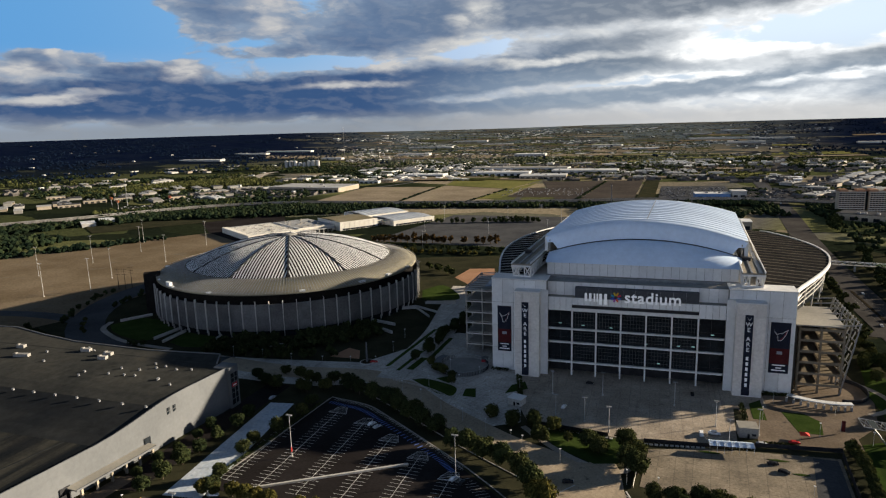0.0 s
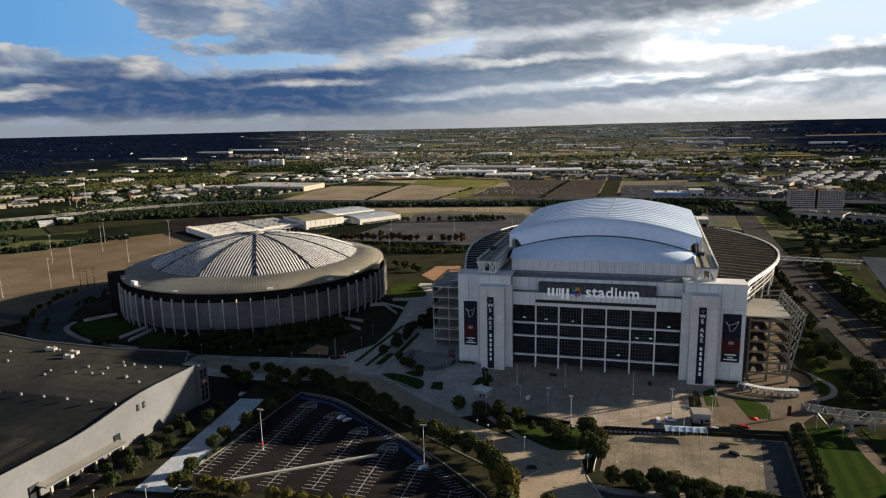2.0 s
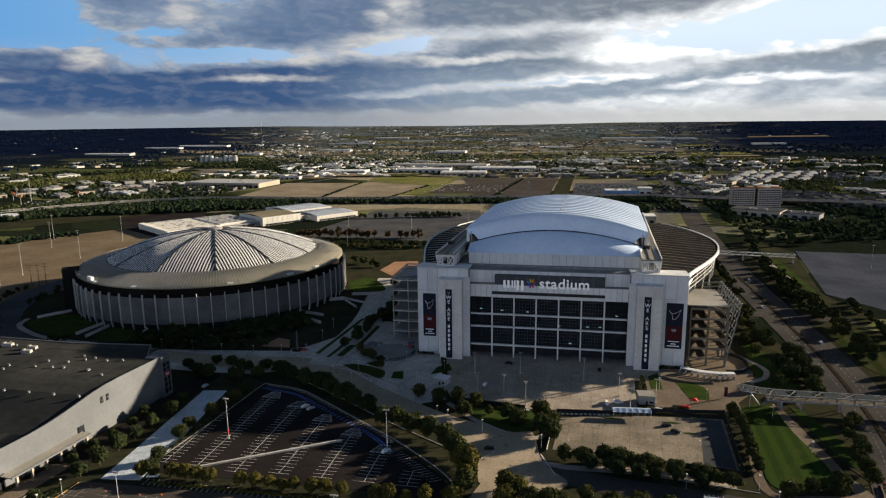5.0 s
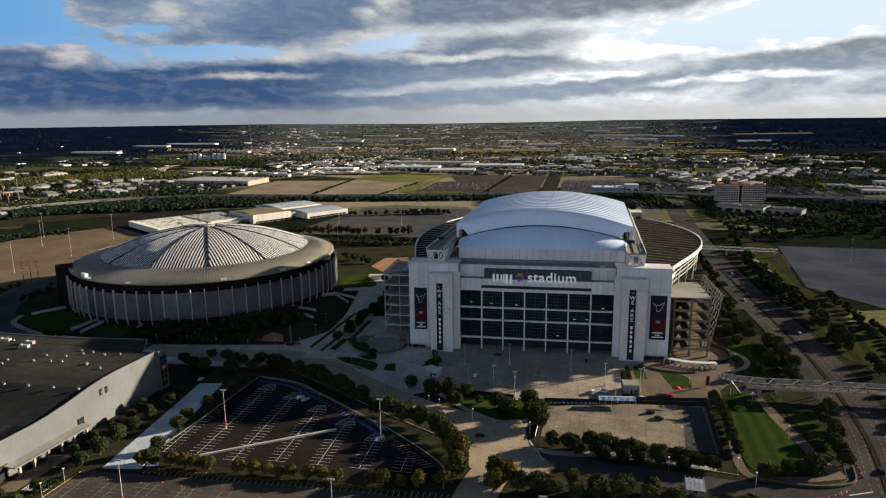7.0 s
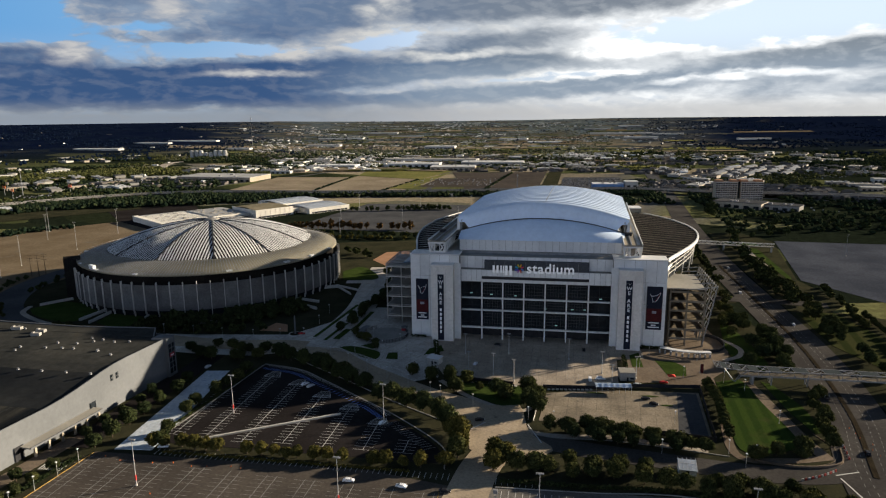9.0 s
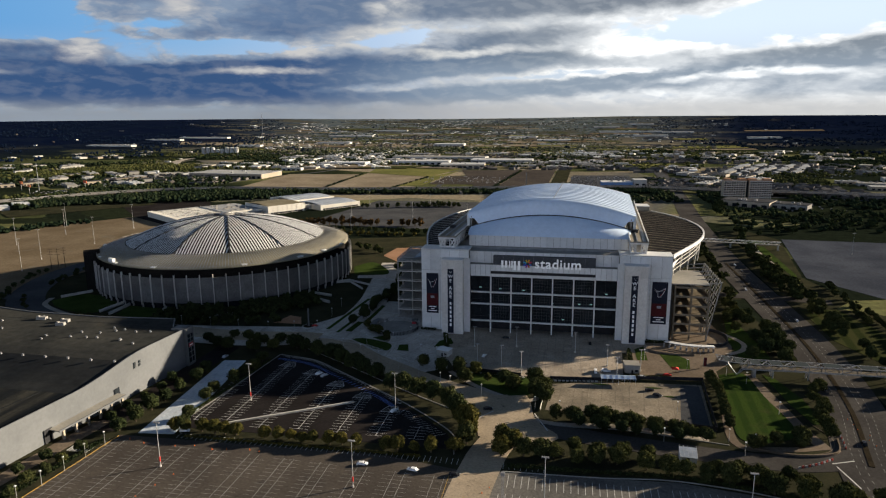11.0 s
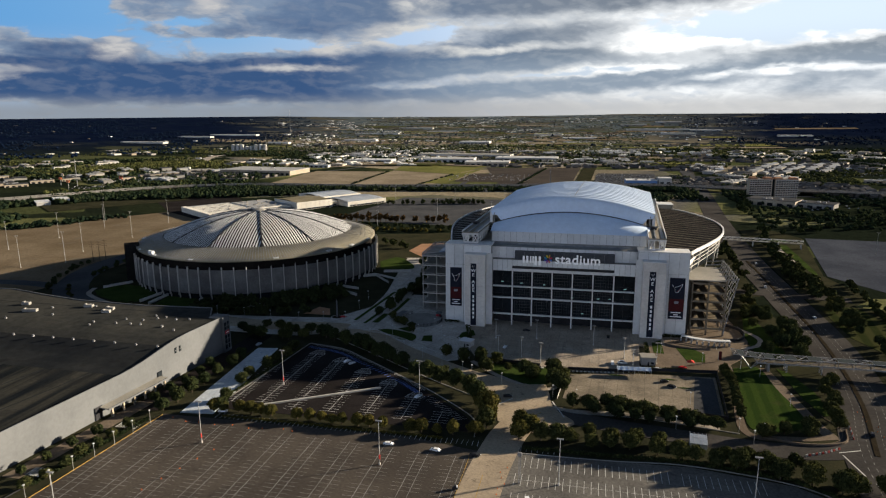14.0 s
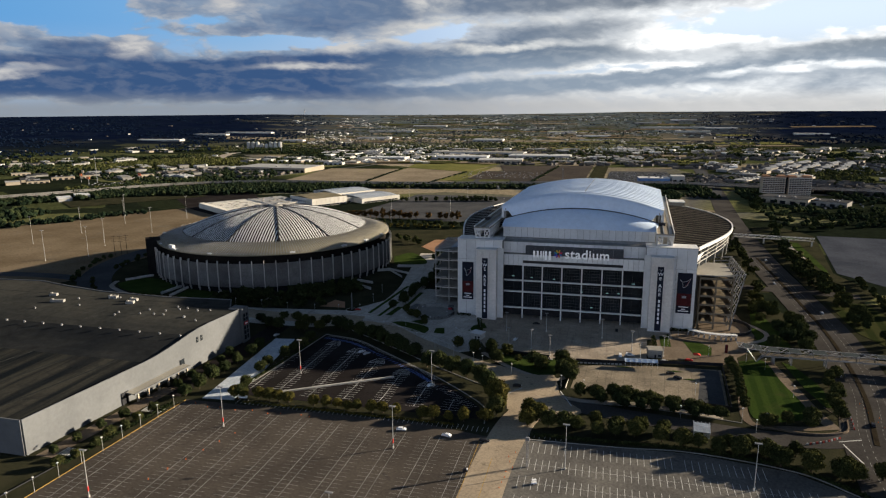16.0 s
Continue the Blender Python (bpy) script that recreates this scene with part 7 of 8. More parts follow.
part("body", Geo().box(-1.1, 1.1, -0.6, 0.6, 0.3, 1.1).box(-0.6, 0.4, -0.55, 0.55, 1.1, 1.8), DARK_STEEL, mc)
part("load", Geo().box(0.5, 1.1, -0.5, 0.5, 1.1, 1.5), LETTER, mc)
# orange cones along the edges of the lot
cone = thing("traffic_cone", "orange traffic cone with a white collar", "traffic cone", "traffic cones")
part("cone", Geo().tube((0, 0, 0.04), (0, 0, 0.75), 0.2, 0.04, 8), plain("cone_orange", (0.6, 0.13, 0.02)), cone)
part("foot", Geo().box(-0.25, 0.25, -0.25, 0.25, 0, 0.05), plain("cone_orange", (0.6, 0.13, 0.02)), cone)
spread(cone, [(-176 + 8 * k + rnd.uniform(-2, 2), -173 + rnd.uniform(-2.5, 1)) for k in range(9)] + [(-13 + rnd.uniform(-1.5, 1.5), -183 - 4 * k) for k in range(8)] + [(150 + rnd.uniform(-2, 2), -96 - 5 * k) for k in range(6)] + [(-140 - 2.6 * k, -196 - 8.5 * k) for k in range(6)])

# ---- the country behind ----
FAR_WHITE = surf("white_building_wall", (0.40, 0.385, 0.355), (0.48, 0.465, 0.435), 0.03, 0.5, 0.8, bump=0.0, fine_amt=0.15, vary=0.12)


def building(name, x, y, w, d, h, turn, wall, roof, label, category="warehouse", bays=0, group="distant buildings"):
    b = thing(name, label, category, group, at=(x, y, 0), turn=turn)
    part("wall", Geo().box(-w / 2, w / 2, -d / 2, d / 2, 0, h), wall, b)
    part("roof", Geo().box(-w / 2 - 0.5, w / 2 + 0.5, -d / 2 - 0.5, d / 2 + 0.5, h, h + 0.7), roof, b)
    for k in range(bays):
        xx = -w / 2 + w * (k + 0.5) / bays
        part("dock_door", Geo().box(xx - w / bays * 0.28, xx + w / bays * 0.28, -d / 2 - 0.15, -d / 2, 0.2, h * 0.55), GLASS_DARK, b)
    if w > 40:
        for k in range(4):
            xx, yy = rnd.uniform(-0.4, 0.4) * w, rnd.uniform(-0.35, 0.35) * d
            part("roof_unit", Geo().box(xx - 2, xx + 2, yy - 1.5, yy + 1.5, h + 0.7, h + 2.6), STEEL_GREY, b)
    return b


# the white exhibition hall behind the dome
ex = thing("exhibition_hall", "sprawling white exhibition hall with flat and vaulted roofs", "hall", at=(-415, 462, 0), turn=55)
EXPO_WALL = surf("cream_panel_wall", (0.52, 0.49, 0.43), (0.60, 0.57, 0.50), 0.05, 0.6, 0.8, bump=0.03, vary=0.06, fine_amt=0.15)
SAND_ROOF = surf("sandy_sheet_roof", (0.17, 0.148, 0.098), (0.22, 0.19, 0.13), 0.03, 0.4, 0.85, bump=0.05)
PALE_SHEET = surf("pale_blue_sheet", (0.36, 0.39, 0.425), (0.46, 0.485, 0.51), 0.03, 0.4, 0.7, bump=0.05)
EXPO_ROOF = surf("pale_flat_roof", (0.29, 0.29, 0.285), (0.38, 0.375, 0.36), 0.03, 0.4, 0.85, bump=0.05, stain=(0.33, 0.32, 0.30))
for x0, x1, y0, y1, h, rf in ((-130, -56, 11, 114, 6.8, EXPO_ROOF), (-56, 0, 16, 104, 7.6, EXPO_ROOF), (0, 62, 0, 70, 11.5, SAND_ROOF), (62, 78, 8, 62, 7.0, EXPO_ROOF), (78, 152, -19, 50, 7.0, EXPO_ROOF), (70, 150, 50, 118, 9.0, EXPO_ROOF)):
    part("wall", Geo().box(x0, x1, y0, y1, 0, h), EXPO_WALL, ex)
    part("roof", Geo().box(x0 + 0.6, x1 - 0.6, y0 + 0.6, y1 - 0.6, h, h + 0.3), rf, ex)
    part("parapet", Geo().box(x0, x1, y0 - 0.3, y0 + 0.3, h - 0.5, h + 0.8).box(x0 - 0.3, x0 + 0.3, y0 + 0.3, y1, h - 0.5, h + 0.8), EXPO_WALL, ex)
    for k in range(int((x1 - x0) / 8)):
        part("pilaster", Geo().box(x0 + 8 * (k + 1) - 0.2, x0 + 8 * (k + 1) + 0.2, y0 - 0.5, y0 - 0.3, 0.0, h - 0.6), PALE_CONC, ex)
    for k in range(int((y1 - y0) / 8)):
        part("pilaster", Geo().box(x0 - 0.5, x0 - 0.3, y0 + 8 * (k + 1) - 0.2, y0 + 8 * (k + 1) + 0.2, 0.0, h - 0.6), PALE_CONC, ex)
    part("door_band", Geo().box(x0 + 4, x1 - 4, y0 - 0.2, y0, 0.3, 2.6), GLASS_DARK, ex, "dark band of doors")
part("pitched_roof", Geo().grid([[(x, y, 12.0 + 1.6 * (1 - abs(y - 35) / 34)) for y in (2, 18, 35, 52, 68)] for x in (2, 60)][::-1]), SAND_ROOF, ex, "low pitched sandy roof")
# curved ribbed roofs over the far wings
for x0, x1, y0, y1, h in ((80, 150, -17, 48, 7.3), (72, 148, 52, 116, 9.3)):
    for k in range(8):
        xa, xb = x0 + (x1 - x0) * k / 8, x0 + (x1 - x0) * (k + 1) / 8
        rise_ = [2.2 * math.sin(math.pi * q / 6) for q in range(7)]
        part("roof_vault", Geo().grid([[(x, y0 + (y1 - y0) * q / 6, h + rise_[q] + d) for q in range(7)] for x, d in ((xa, 0.0), ((xa + xb) / 2, 0.6), (xb, 0.0))]), PALE_SHEET, ex)
for k in range(60):
    x, y = rnd.uniform(-126, -6), rnd.uniform(20, 100)
    a_, z_ = rnd.uniform(1.0, 2.6), 7.1 if x < -60 else 7.9
    if not -60 < x < -52:
        part("roof_unit", Geo().box(x - a_, x + a_, y - 1.1, y + 1.1, z_, z_ + rnd.uniform(0.7, 1.6)), GREY_CONC, ex)
for k in range(12):
    y = 14 + 8 * k
    part("roof_ridge", Geo().box(-128, -58, y, y + 1.2, 7.1, 7.5), EXPO_WALL, ex)
# a saw-toothed edge along the low wing
for k in range(12):
    y = 12 + 8.4 * k
    part("roof_tooth", Geo().add([(-130.4, y, 6.8), (-130.4, y + 5, 6.8), (-130.4, y + 5, 8.5), (-124, y, 6.8), (-124, y + 5, 6.8), (-124, y + 5, 8.5)], [(2, 1, 0), (3, 4, 5), (3, 5, 2, 0), (2, 5, 4, 1)]), EXPO_WALL, ex)
part("arcade_roof", Geo().box(-56, 0, 8, 15.6, 4.6, 5.2), EXPO_ROOF, ex)
for k in range(9):
    part("arcade_post", Geo().box(-55 + 6.6 * k, -54 + 6.6 * k, 8.4, 9.4, 0, 4.6), PALE_CONC, ex)

# fields
OLIVE = surf("olive_scrub", (0.045, 0.052, 0.020), (0.085, 0.085, 0.035), 0.01, 0.12, 0.95, bump=0.2, stain=(0.028, 0.034, 0.016))
BARE = surf("bare_ground", (0.052, 0.045, 0.040), (0.078, 0.066, 0.056), 0.01, 0.15, 0.95, bump=0.2, stain=(0.030, 0.027, 0.024))
MEADOW = surf("yellow_meadow", (0.115, 0.118, 0.038), (0.185, 0.170, 0.060), 0.008, 0.1, 0.95, bump=0.2, stain=(0.06, 0.075, 0.025), spec=0.1)
for k, (pts, mat, label) in enumerate((
        ([(-640, 776), (-468, 790), (-482, 1098), (-660, 1085)], FIELD, "dry brown field"),
        ([(-460, 792), (-332, 808), (-306, 1053), (-472, 1130)], FIELD, "dry brown field"),
        ([(-474, 1140), (-300, 1066), (-262, 1290), (-500, 1320)], MEADOW, "yellow green meadow"),
        ([(-326, 860), (-278, 880), (-258, 1240), (-298, 1062)], MEADOW, "yellow green meadow"),
        ([(-158, 815), (-134, 853), (-108, 1254), (-255, 1240)], BARE, "bare brown ground"),
        ([(-126, 854), (-28, 870), (-18, 1273), (-99, 1262)], BARE, "bare dark ground"),
        ([(-24, 880), (8, 884), (20, 1279), (-12, 1273)], GRASS_DULL, "green strip beside bare ground"),
        ([(14, 870), (150, 880), (150, 1137), (24, 1128)], ASPHALT_PALE, "grey car park beside the freeway"),
        ([(-1050, 780), (-860, 850), (-960, 960), (-1150, 860)], ASPHALT_PALE, "grey commercial car park"),
        ([(-268, 900), (-163, 908), (-178, 1085), (-262, 1082)], BARE, "crowded grey car park"),
        ([(-900, 420), (-720, 640), (-800, 700), (-1000, 480)], GRASS_DULL, "dull grass beside the freeway"),
        ([(-780, 380), (-650, 540), (-720, 590), (-860, 440)], GRASS_DULL, "dull grass beside the freeway"),
        ([(-1700, 2250), (-600, 2350), (-620, 2480), (-1800, 2400)], FIELD, "pale dry field far off"),
        ([(-900, 1950), (-300, 1960), (-320, 2060), (-950, 2040)], MEADOW, "pale green field far off"),
        ([(-700, 2620), (100, 2640), (100, 2760), (-760, 2740)], FIELD, "pale dry field far off"),
        ([(430, 2300), (700, 2320), (690, 2440), (420, 2420)], MEADOW, "green field far off"))):
    r_mid = math.hypot(sum(p[0] for p in pts) / 4, sum(p[1] for p in pts) / 4)
    g = Geo()
    n = 8
    rows = []
    for i in range(n + 1):
        a = Vector(pts[0]).lerp(Vector(pts[3]), i / n)
        b = Vector(pts[1]).lerp(Vector(pts[2]), i / n)
        rows.append([(*a.lerp(b, j / n), rise(a.lerp(b, j / n).length) + 0.4 + 0.025 * k) for j in range(n + 1)])
    setting(f"field_{k + 1}", g.grid(rows), mat, label, "field")

# open fields and clearings further out, in the middle of the plain
for k in range(150):
    a, r = radians(rnd.gauss(-9, 10)), 1330 + 2600 * rnd.random() ** 1.3
    x, y = r * math.sin(a), r * math.cos(a)
    w, d = rnd.uniform(60, 210) * (1 + r / 4000), rnd.uniform(30, 90)
    m = pose(x, y, 0, 0, 0, rnd.uniform(-14, 10))
    rows = [[m @ Vector((-w / 2 + w * i / 6, -d / 2 + d * j / 3, 0)) for i in range(7)] for j in range(4)]
    rows = [[(p.x, p.y, rise(math.hypot(p.x, p.y)) + 0.8 + 0.02 * k) for p in row] for row in rows]
    mat, label = rnd.choice(((FIELD, "pale dry field far off"), (MEADOW, "yellow green meadow far off"), (OLIVE, "olive scrubland far off"), (OLIVE, "olive scrubland far off"), (TAN_LOT, "bare tan ground far off")))
    setting(f"field_{k + 20}", Geo().grid(rows), mat, label, "field")

# freeway on piers, with its side roads
fw = bend([(-2200, -500), (-1300, 120), (-985, 400), (-800, 640), (-640, 728), (-400, 745), (-120, 800), (120, 848), (290, 812), (470, 784), (900, 700), (2400, 500)], 8)
deck = thing("freeway", "pale concrete freeway viaduct", "freeway")
part("deck", strip(fw, 30, 5.2, 6.6), AVENUE, deck)
for off in (-15, 0, 15):
    line = []
    for i, p in enumerate(fw):
        a, b = Vector(fw[max(i - 1, 0)]), Vector(fw[min(i + 1, len(fw) - 1)])
        d = (b - a).normalized()
        line.append((p[0] - d.y * off, p[1] + d.x * off))
    part("barrier", strip(line, 0.5, 6.6, 7.5), GREY_CONC, deck)
for p in fw[::2]:
    part("pier", Geo().box(p[0] - 1, p[0] + 1, p[1] - 1.2, p[1] + 1.2, 0, 5.2), PALE_CONC, deck)
setting("road_7", strip([(p[0] + 8, p[1] - 34) for p in fw], 12, -0.3, 0.16), ASPHALT_PALE, "grey side road along the freeway", "road")
setting("road_8", strip(bend([(190, 690), (215, 900), (240, 1420), (330, 1800), (410, 2085), (520, 2280)]), 22, -0.3, 0.4), ASPHALT_PALE, "pale straight road to the horizon", "road")
setting("road_9", strip(bend([(-190, 800), (-240, 930), (-60, 1450), (100, 2200)]), 10, -0.3, 0.3), ASPHALT_PALE, "pale country road", "road")
setting("road_10", strip(bend([(-1150, 1350), (-1240, 1560), (-1180, 1760), (-1300, 2200)]), 26, -0.3, 0.5), CONCRETE, "curving pale highway far off", "road")
setting("road_11", strip(bend([(-740, 730), (-690, 960), (-610, 1150), (-560, 1330), (-420, 1700)]), 9, -0.3, 0.3), ASPHALT_PALE, "grey road beside the fields", "road")
setting("road_12", strip(bend([(-170, 745), (-210, 790), (-260, 800), (-330, 760)]), 10, 0.2, 5.0), CONCRETE, "pale slip road on an embankment", "road")

# the hotel
ho = thing("hotel", "ten storey pale hotel with red roof blocks", "hotel", "distant buildings", at=(306, 745, 0), turn=2)
part("wall", Geo().box(-37, -2.5, -8, 9, 0, 31).box(2.5, 37, -8, 9, 0, 31).box(-2.5, 2.5, -2, 9, 0, 31), TAN_WALL, ho)
part("shaft_glass", Geo().box(-2.4, 2.4, -2.3, -2.0, 3, 31), GLASS_DARK, ho, "dark glazed recess between the wings")
for x in (-31, -8, 8, 31):
    part("roof_block", Geo().add([(x - 6, -9, 31), (x + 6, -9, 31), (x + 6, 9, 31), (x - 6, 9, 31), (x - 5, -7, 34.2), (x + 5, -7, 34.2), (x + 5, 7, 34.2), (x - 5, 7, 34.2)], [(0, 1, 5, 4), (1, 2, 6, 5), (2, 3, 7, 6), (3, 0, 4, 7), (4, 5, 6, 7)]), RED_PAVING, ho, "rust red roof block")
win_me = Geo().box(-1.45, 1.45, -0.12, 0.0, -0.95, 0.95).mesh("window", GLASS_DARK)
for k in range(10):
    part("balcony", Geo().box(-37.2, -2.6, -9.2, -8.0, 2.6 + 3 * k, 3.7 + 3 * k).box(2.6, 37.2, -9.2, -8.0, 2.6 + 3 * k, 3.7 + 3 * k), FAR_WHITE, ho)
    for i in range(18):
        x_ = -35.0 + 3.7 * i if i < 9 else 5.4 + 3.7 * (i - 9)
        part("window", win_me, GLASS_DARK, ho).location = (x_, -8.02, 1.6 + 3 * k)
building("low_building", 290, 660, 70, 40, 9, -30, TAN_WALL, ASPHALT_PALE, "low tan building with a hipped roof", "building", 5)
building("low_building", 345, 640, 50, 30, 7, -30, GREY_CONC, ASPHALT_PALE, "low white building among trees", "building", 4)
building("plant_building", 118, 552, 20, 26, 12, 0, TAN_WALL, WHITE_ROOF, "plain tan block behind the stadium", "building", 2)
building("blue_store", 106, 895, 58, 30, 11, 4, plain("store_blue", (0.12, 0.22, 0.42)), WHITE_ROOF, "blue and white store beside the freeway", "store", 4)
building("white_store", 150, 900, 24, 26, 15, 4, FAR_WHITE, WHITE_ROOF, "tall white store block", "store", 2)
building("warehouse", -766, 1020, 190, 95, 10, -4, TAN_WALL, EXPO_ROOF, "long tan warehouse with a pale roof", "warehouse", 14)
building("warehouse", -497, 2400, 130, 60, 14, 0, FAR_WHITE, WHITE_ROOF, "long white warehouse in the fields", "warehouse", 8)
building("warehouse", -390, 1640, 300, 60, 9, -3, FAR_WHITE, GREY_ROOF, "very long pale warehouse", "warehouse", 14)
building("warehouse", -270, 1345, 120, 70, 9, 5, TAN_WALL, WHITE_ROOF, "tan warehouse beyond the meadow", "warehouse", 8)
building("warehouse", -400, 1450, 150, 60, 9, 2, FAR_WHITE, WHITE_ROOF, "white warehouse beyond the meadow", "warehouse", 8)
building("warehouse", -180, 1520, 180, 70, 9, 0, FAR_WHITE, WHITE_ROOF, "white warehouse beyond the meadow", "warehouse", 8)
building("warehouse", -610, 1390, 110, 50, 8, 0, FAR_WHITE, WHITE_ROOF, "white warehouse beside the road", "warehouse", 6)
building("warehouse", 960, 3080, 160, 40, 12, 6, FAR_WHITE, WHITE_ROOF, "long white warehouse near the horizon", "warehouse", 4)
for x_, y_, w_ in ((-1911, 2456, 181), (-1804, 2636, 262), (-1916, 2080, 218), (-1056, 2482, 157), (-1034, 3380, 203), (-813, 3126, 172), (234, 3750, 153), (341, 3353, 333), (414, 3048, 164), (578, 3274, 158), (896, 2851, 143), (457, 3974, 157), (-222, 2974, 144), (-59, 2740, 158), (-1351, 2239, 97), (-1126, 2926, 241)):
    b_ = building("warehouse", x_, y_, w_, 36, 7, rnd.uniform(-6, 6), FAR_WHITE, WHITE_ROOF, "long low pale warehouse near the horizon", "warehouse", 0)
    b_.location.z = rise(math.hypot(x_, y_)) - 1.0
for k in range(8):
    t = thing("silo", "white round storage tank", "storage tank", "storage tanks", at=(-1334 + 17.5 * k, 1830 + 3 * k, 0))
    part("shell", Geo().tube((0, 0, 0), (0, 0, 24 if k not in (3, 4) else 17), 7.2, 7.2, 18), FAR_WHITE, t)
    part("roof", Geo().tube((0, 0, 24 if k not in (3, 4) else 17), (0, 0, 26 if k not in (3, 4) else 19), 7.4, 0.8, 18), WHITE_ROOF, t)

# rows of sheds and stores, zone by zone
ZONES = [  # x0, x1, y0, y1, count, turn, shade of wall
    (-1180, -880, 760, 1050, 26, -38, 0), (-1330, -1130, 560, 800, 14, -40, 1), (-930, -840, 440, 480, 4, -40, 1),
    (-1000, -640, 1180, 1420, 20, -6, 1), (-900, -420, 1480, 1720, 26, 4, 0), (-120, 160, 1320, 1600, 16, 4, 1),
    (260, 420, 920, 1180, 14, -32, 0), (640, 800, 1150, 1500, 12, -34, 0), (420, 620, 1560, 2000, 12, -30, 0), (640, 900, 1600, 2100, 18, -30, 1),
    (520, 900, 880, 1080, 12, -10, 1), (40, 330, 1700, 2100, 14, 0, 1), (-500, -100, 1780, 1930, 10, 2, 0), (-1600, -1350, 1000, 1300, 14, -30, 0), (-2100, -1500, 1500, 1900, 14, -20, 1)]
taken = []
for x0, x1, y0, y1, n, turn, tone in ZONES:
    for _ in range(n):
        for _try in range(12):
            x, y = rnd.uniform(x0, x1), rnd.uniform(y0, y1)
            w, d = rnd.uniform(22, 62), rnd.uniform(14, 28)
            if all(math.hypot(x - a, (y - b) * 1.4) > (w + c) * 0.55 for a, b, c in taken):
                break
        else:
            continue
        taken.append((x, y, w))
        # darker walls and roofs at both sides put the dimmer light into colour
        building("shed", x, y, w, d, rnd.uniform(4.5, 7.0), turn + rnd.choice((0, 0, 90)), rnd.choice((FAR_WHITE, TAN_WALL, FAR_WHITE, PALE_CONC)) if -900 < x < 200 else rnd.choice((GREY_CONC, TAN_WALL, PALE_CONC)), rnd.choice((WHITE_ROOF, EXPO_ROOF, GREY_ROOF)) if -900 < x < 200 else rnd.choice((GREY_ROOF, ASPHALT_PALE, ASPHALT_PALE, EXPO_ROOF)), "low flat roofed store with a pale roof", "store", 4)

SHED_ROOF = surf("blue_grey_shed_roof", (0.13, 0.14, 0.16), (0.19, 0.20, 0.22), 0.03, 0.4, 0.8, bump=0.0, vary=0.25)
# long parallel rows of low sheds beyond the freeway
for k in range(22):
    x, y = 360 + 46 * (k % 5) + 26 * (k // 5), 1180 + 62 * (k // 5) + 20 * (k % 5)
    t = thing("storage_shed", "long low shed with a pale metal roof", "shed", "storage sheds", at=(x, y, 0), turn=-32)
    part("wall", Geo().box(-9, 9, -38, 38, 0, 4.2), GREY_CONC, t)
    part("roof", Geo().add([(-9.6, -38.5, 4.2), (9.6, -38.5, 4.2), (9.6, 38.5, 4.2), (-9.6, 38.5, 4.2), (0, -38.5, 6.2), (0, 38.5, 6.2)], [(0, 1, 4), (2, 3, 5), (1, 2, 5, 4), (3, 0, 4, 5), (3, 2, 1, 0)]), SHED_ROOF, t)

# roofs too far and many to pick apart
HOUSE_WHITE = surf("far_house", (0.42, 0.41, 0.38), (0.66, 0.64, 0.60), 0.01, 0.1, 0.8, bump=0.0, island=0.45)
HOUSE_DARK = surf("far_roof", (0.075, 0.068, 0.062), (0.13, 0.115, 0.10), 0.01, 0.1, 0.8, bump=0.0, island=0.4)
for mat, n, hi, label in ((HOUSE_WHITE, 4200, 6.0, "scatter of pale distant buildings"), (HOUSE_DARK, 3600, 5.0, "scatter of distant house roofs")):
    g = Geo()
    k = 0
    while k < n:
        a, r = radians(rnd.uniform(-62, 62)), 900 + 3700 * rnd.random() ** 1.7
        x, y = r * math.sin(a), r * math.cos(a)
        if (y < 820 and x < 0) or noise.noise(Vector((x * 0.0022, y * 0.0035, 3.1 if mat is HOUSE_WHITE else 9.4))) < 0.06 or (-700 < x < 160 and 740 < y < 1260) or ((r > 1900 or mat is HOUSE_WHITE) and abs(math.degrees(a) + 8) > 22 and rnd.random() < 0.965) or (x > 150 and mat is HOUSE_WHITE and rnd.random() < 0.6):
            k += 0.2
            continue
        k += 1
        w, d, h = rnd.uniform(7, 20 if r < 2500 else 30), rnd.uniform(7, 15 if r < 2500 else 9), rnd.uniform(3.2, hi) * (1 if r < 2000 else 0.5)
        z = rise(r)
        m = pose(x, y, z, 0, 0, rnd.choice((0, 0, 8, -32, 90)) + rnd.uniform(-4, 4))
        g.box(-w / 2, w / 2, -d / 2, d / 2, -3, h, m)
        if mat is HOUSE_DARK:
            g.add([m @ Vector(p) for p in ((-w / 2, -d / 2, h), (w / 2, -d / 2, h), (w / 2, d / 2, h), (-w / 2, d / 2, h), (-w / 2, 0, h + 2.4), (w / 2, 0, h + 2.4))], [(0, 1, 5, 4), (2, 3, 4, 5), (3, 0, 4), (1, 2, 5)])
    tagged(part("distant_buildings", g, mat), label, "buildings", "", "stuff")

# parked cars far off
g = Geo()
for x0, x1, y0, y1, n in ((-300, -120, 925, 1070, 110), (20, 145, 885, 1100, 260), (-1100, -900, 780, 900, 240), (-1000, -840, 640, 780, 90), (260, 400, 900, 1100, 160), (420, 640, 1130, 1450, 200), (240, 420, 600, 720, 50)):
    for _ in range(n):
        x, y = rnd.uniform(x0, x1), y0 + 6.0 * round(rnd.uniform(0, (y1 - y0) / 6))
        m = pose(x, y, 0.5, 0, 0, rnd.uniform(-3, 3) + 90)
        g.box(-2.2, 2.2, -0.9, 0.9, 0.1, 0.9, m).box(-1.2, 1.0, -0.8, 0.8, 0.9, 1.5, m)
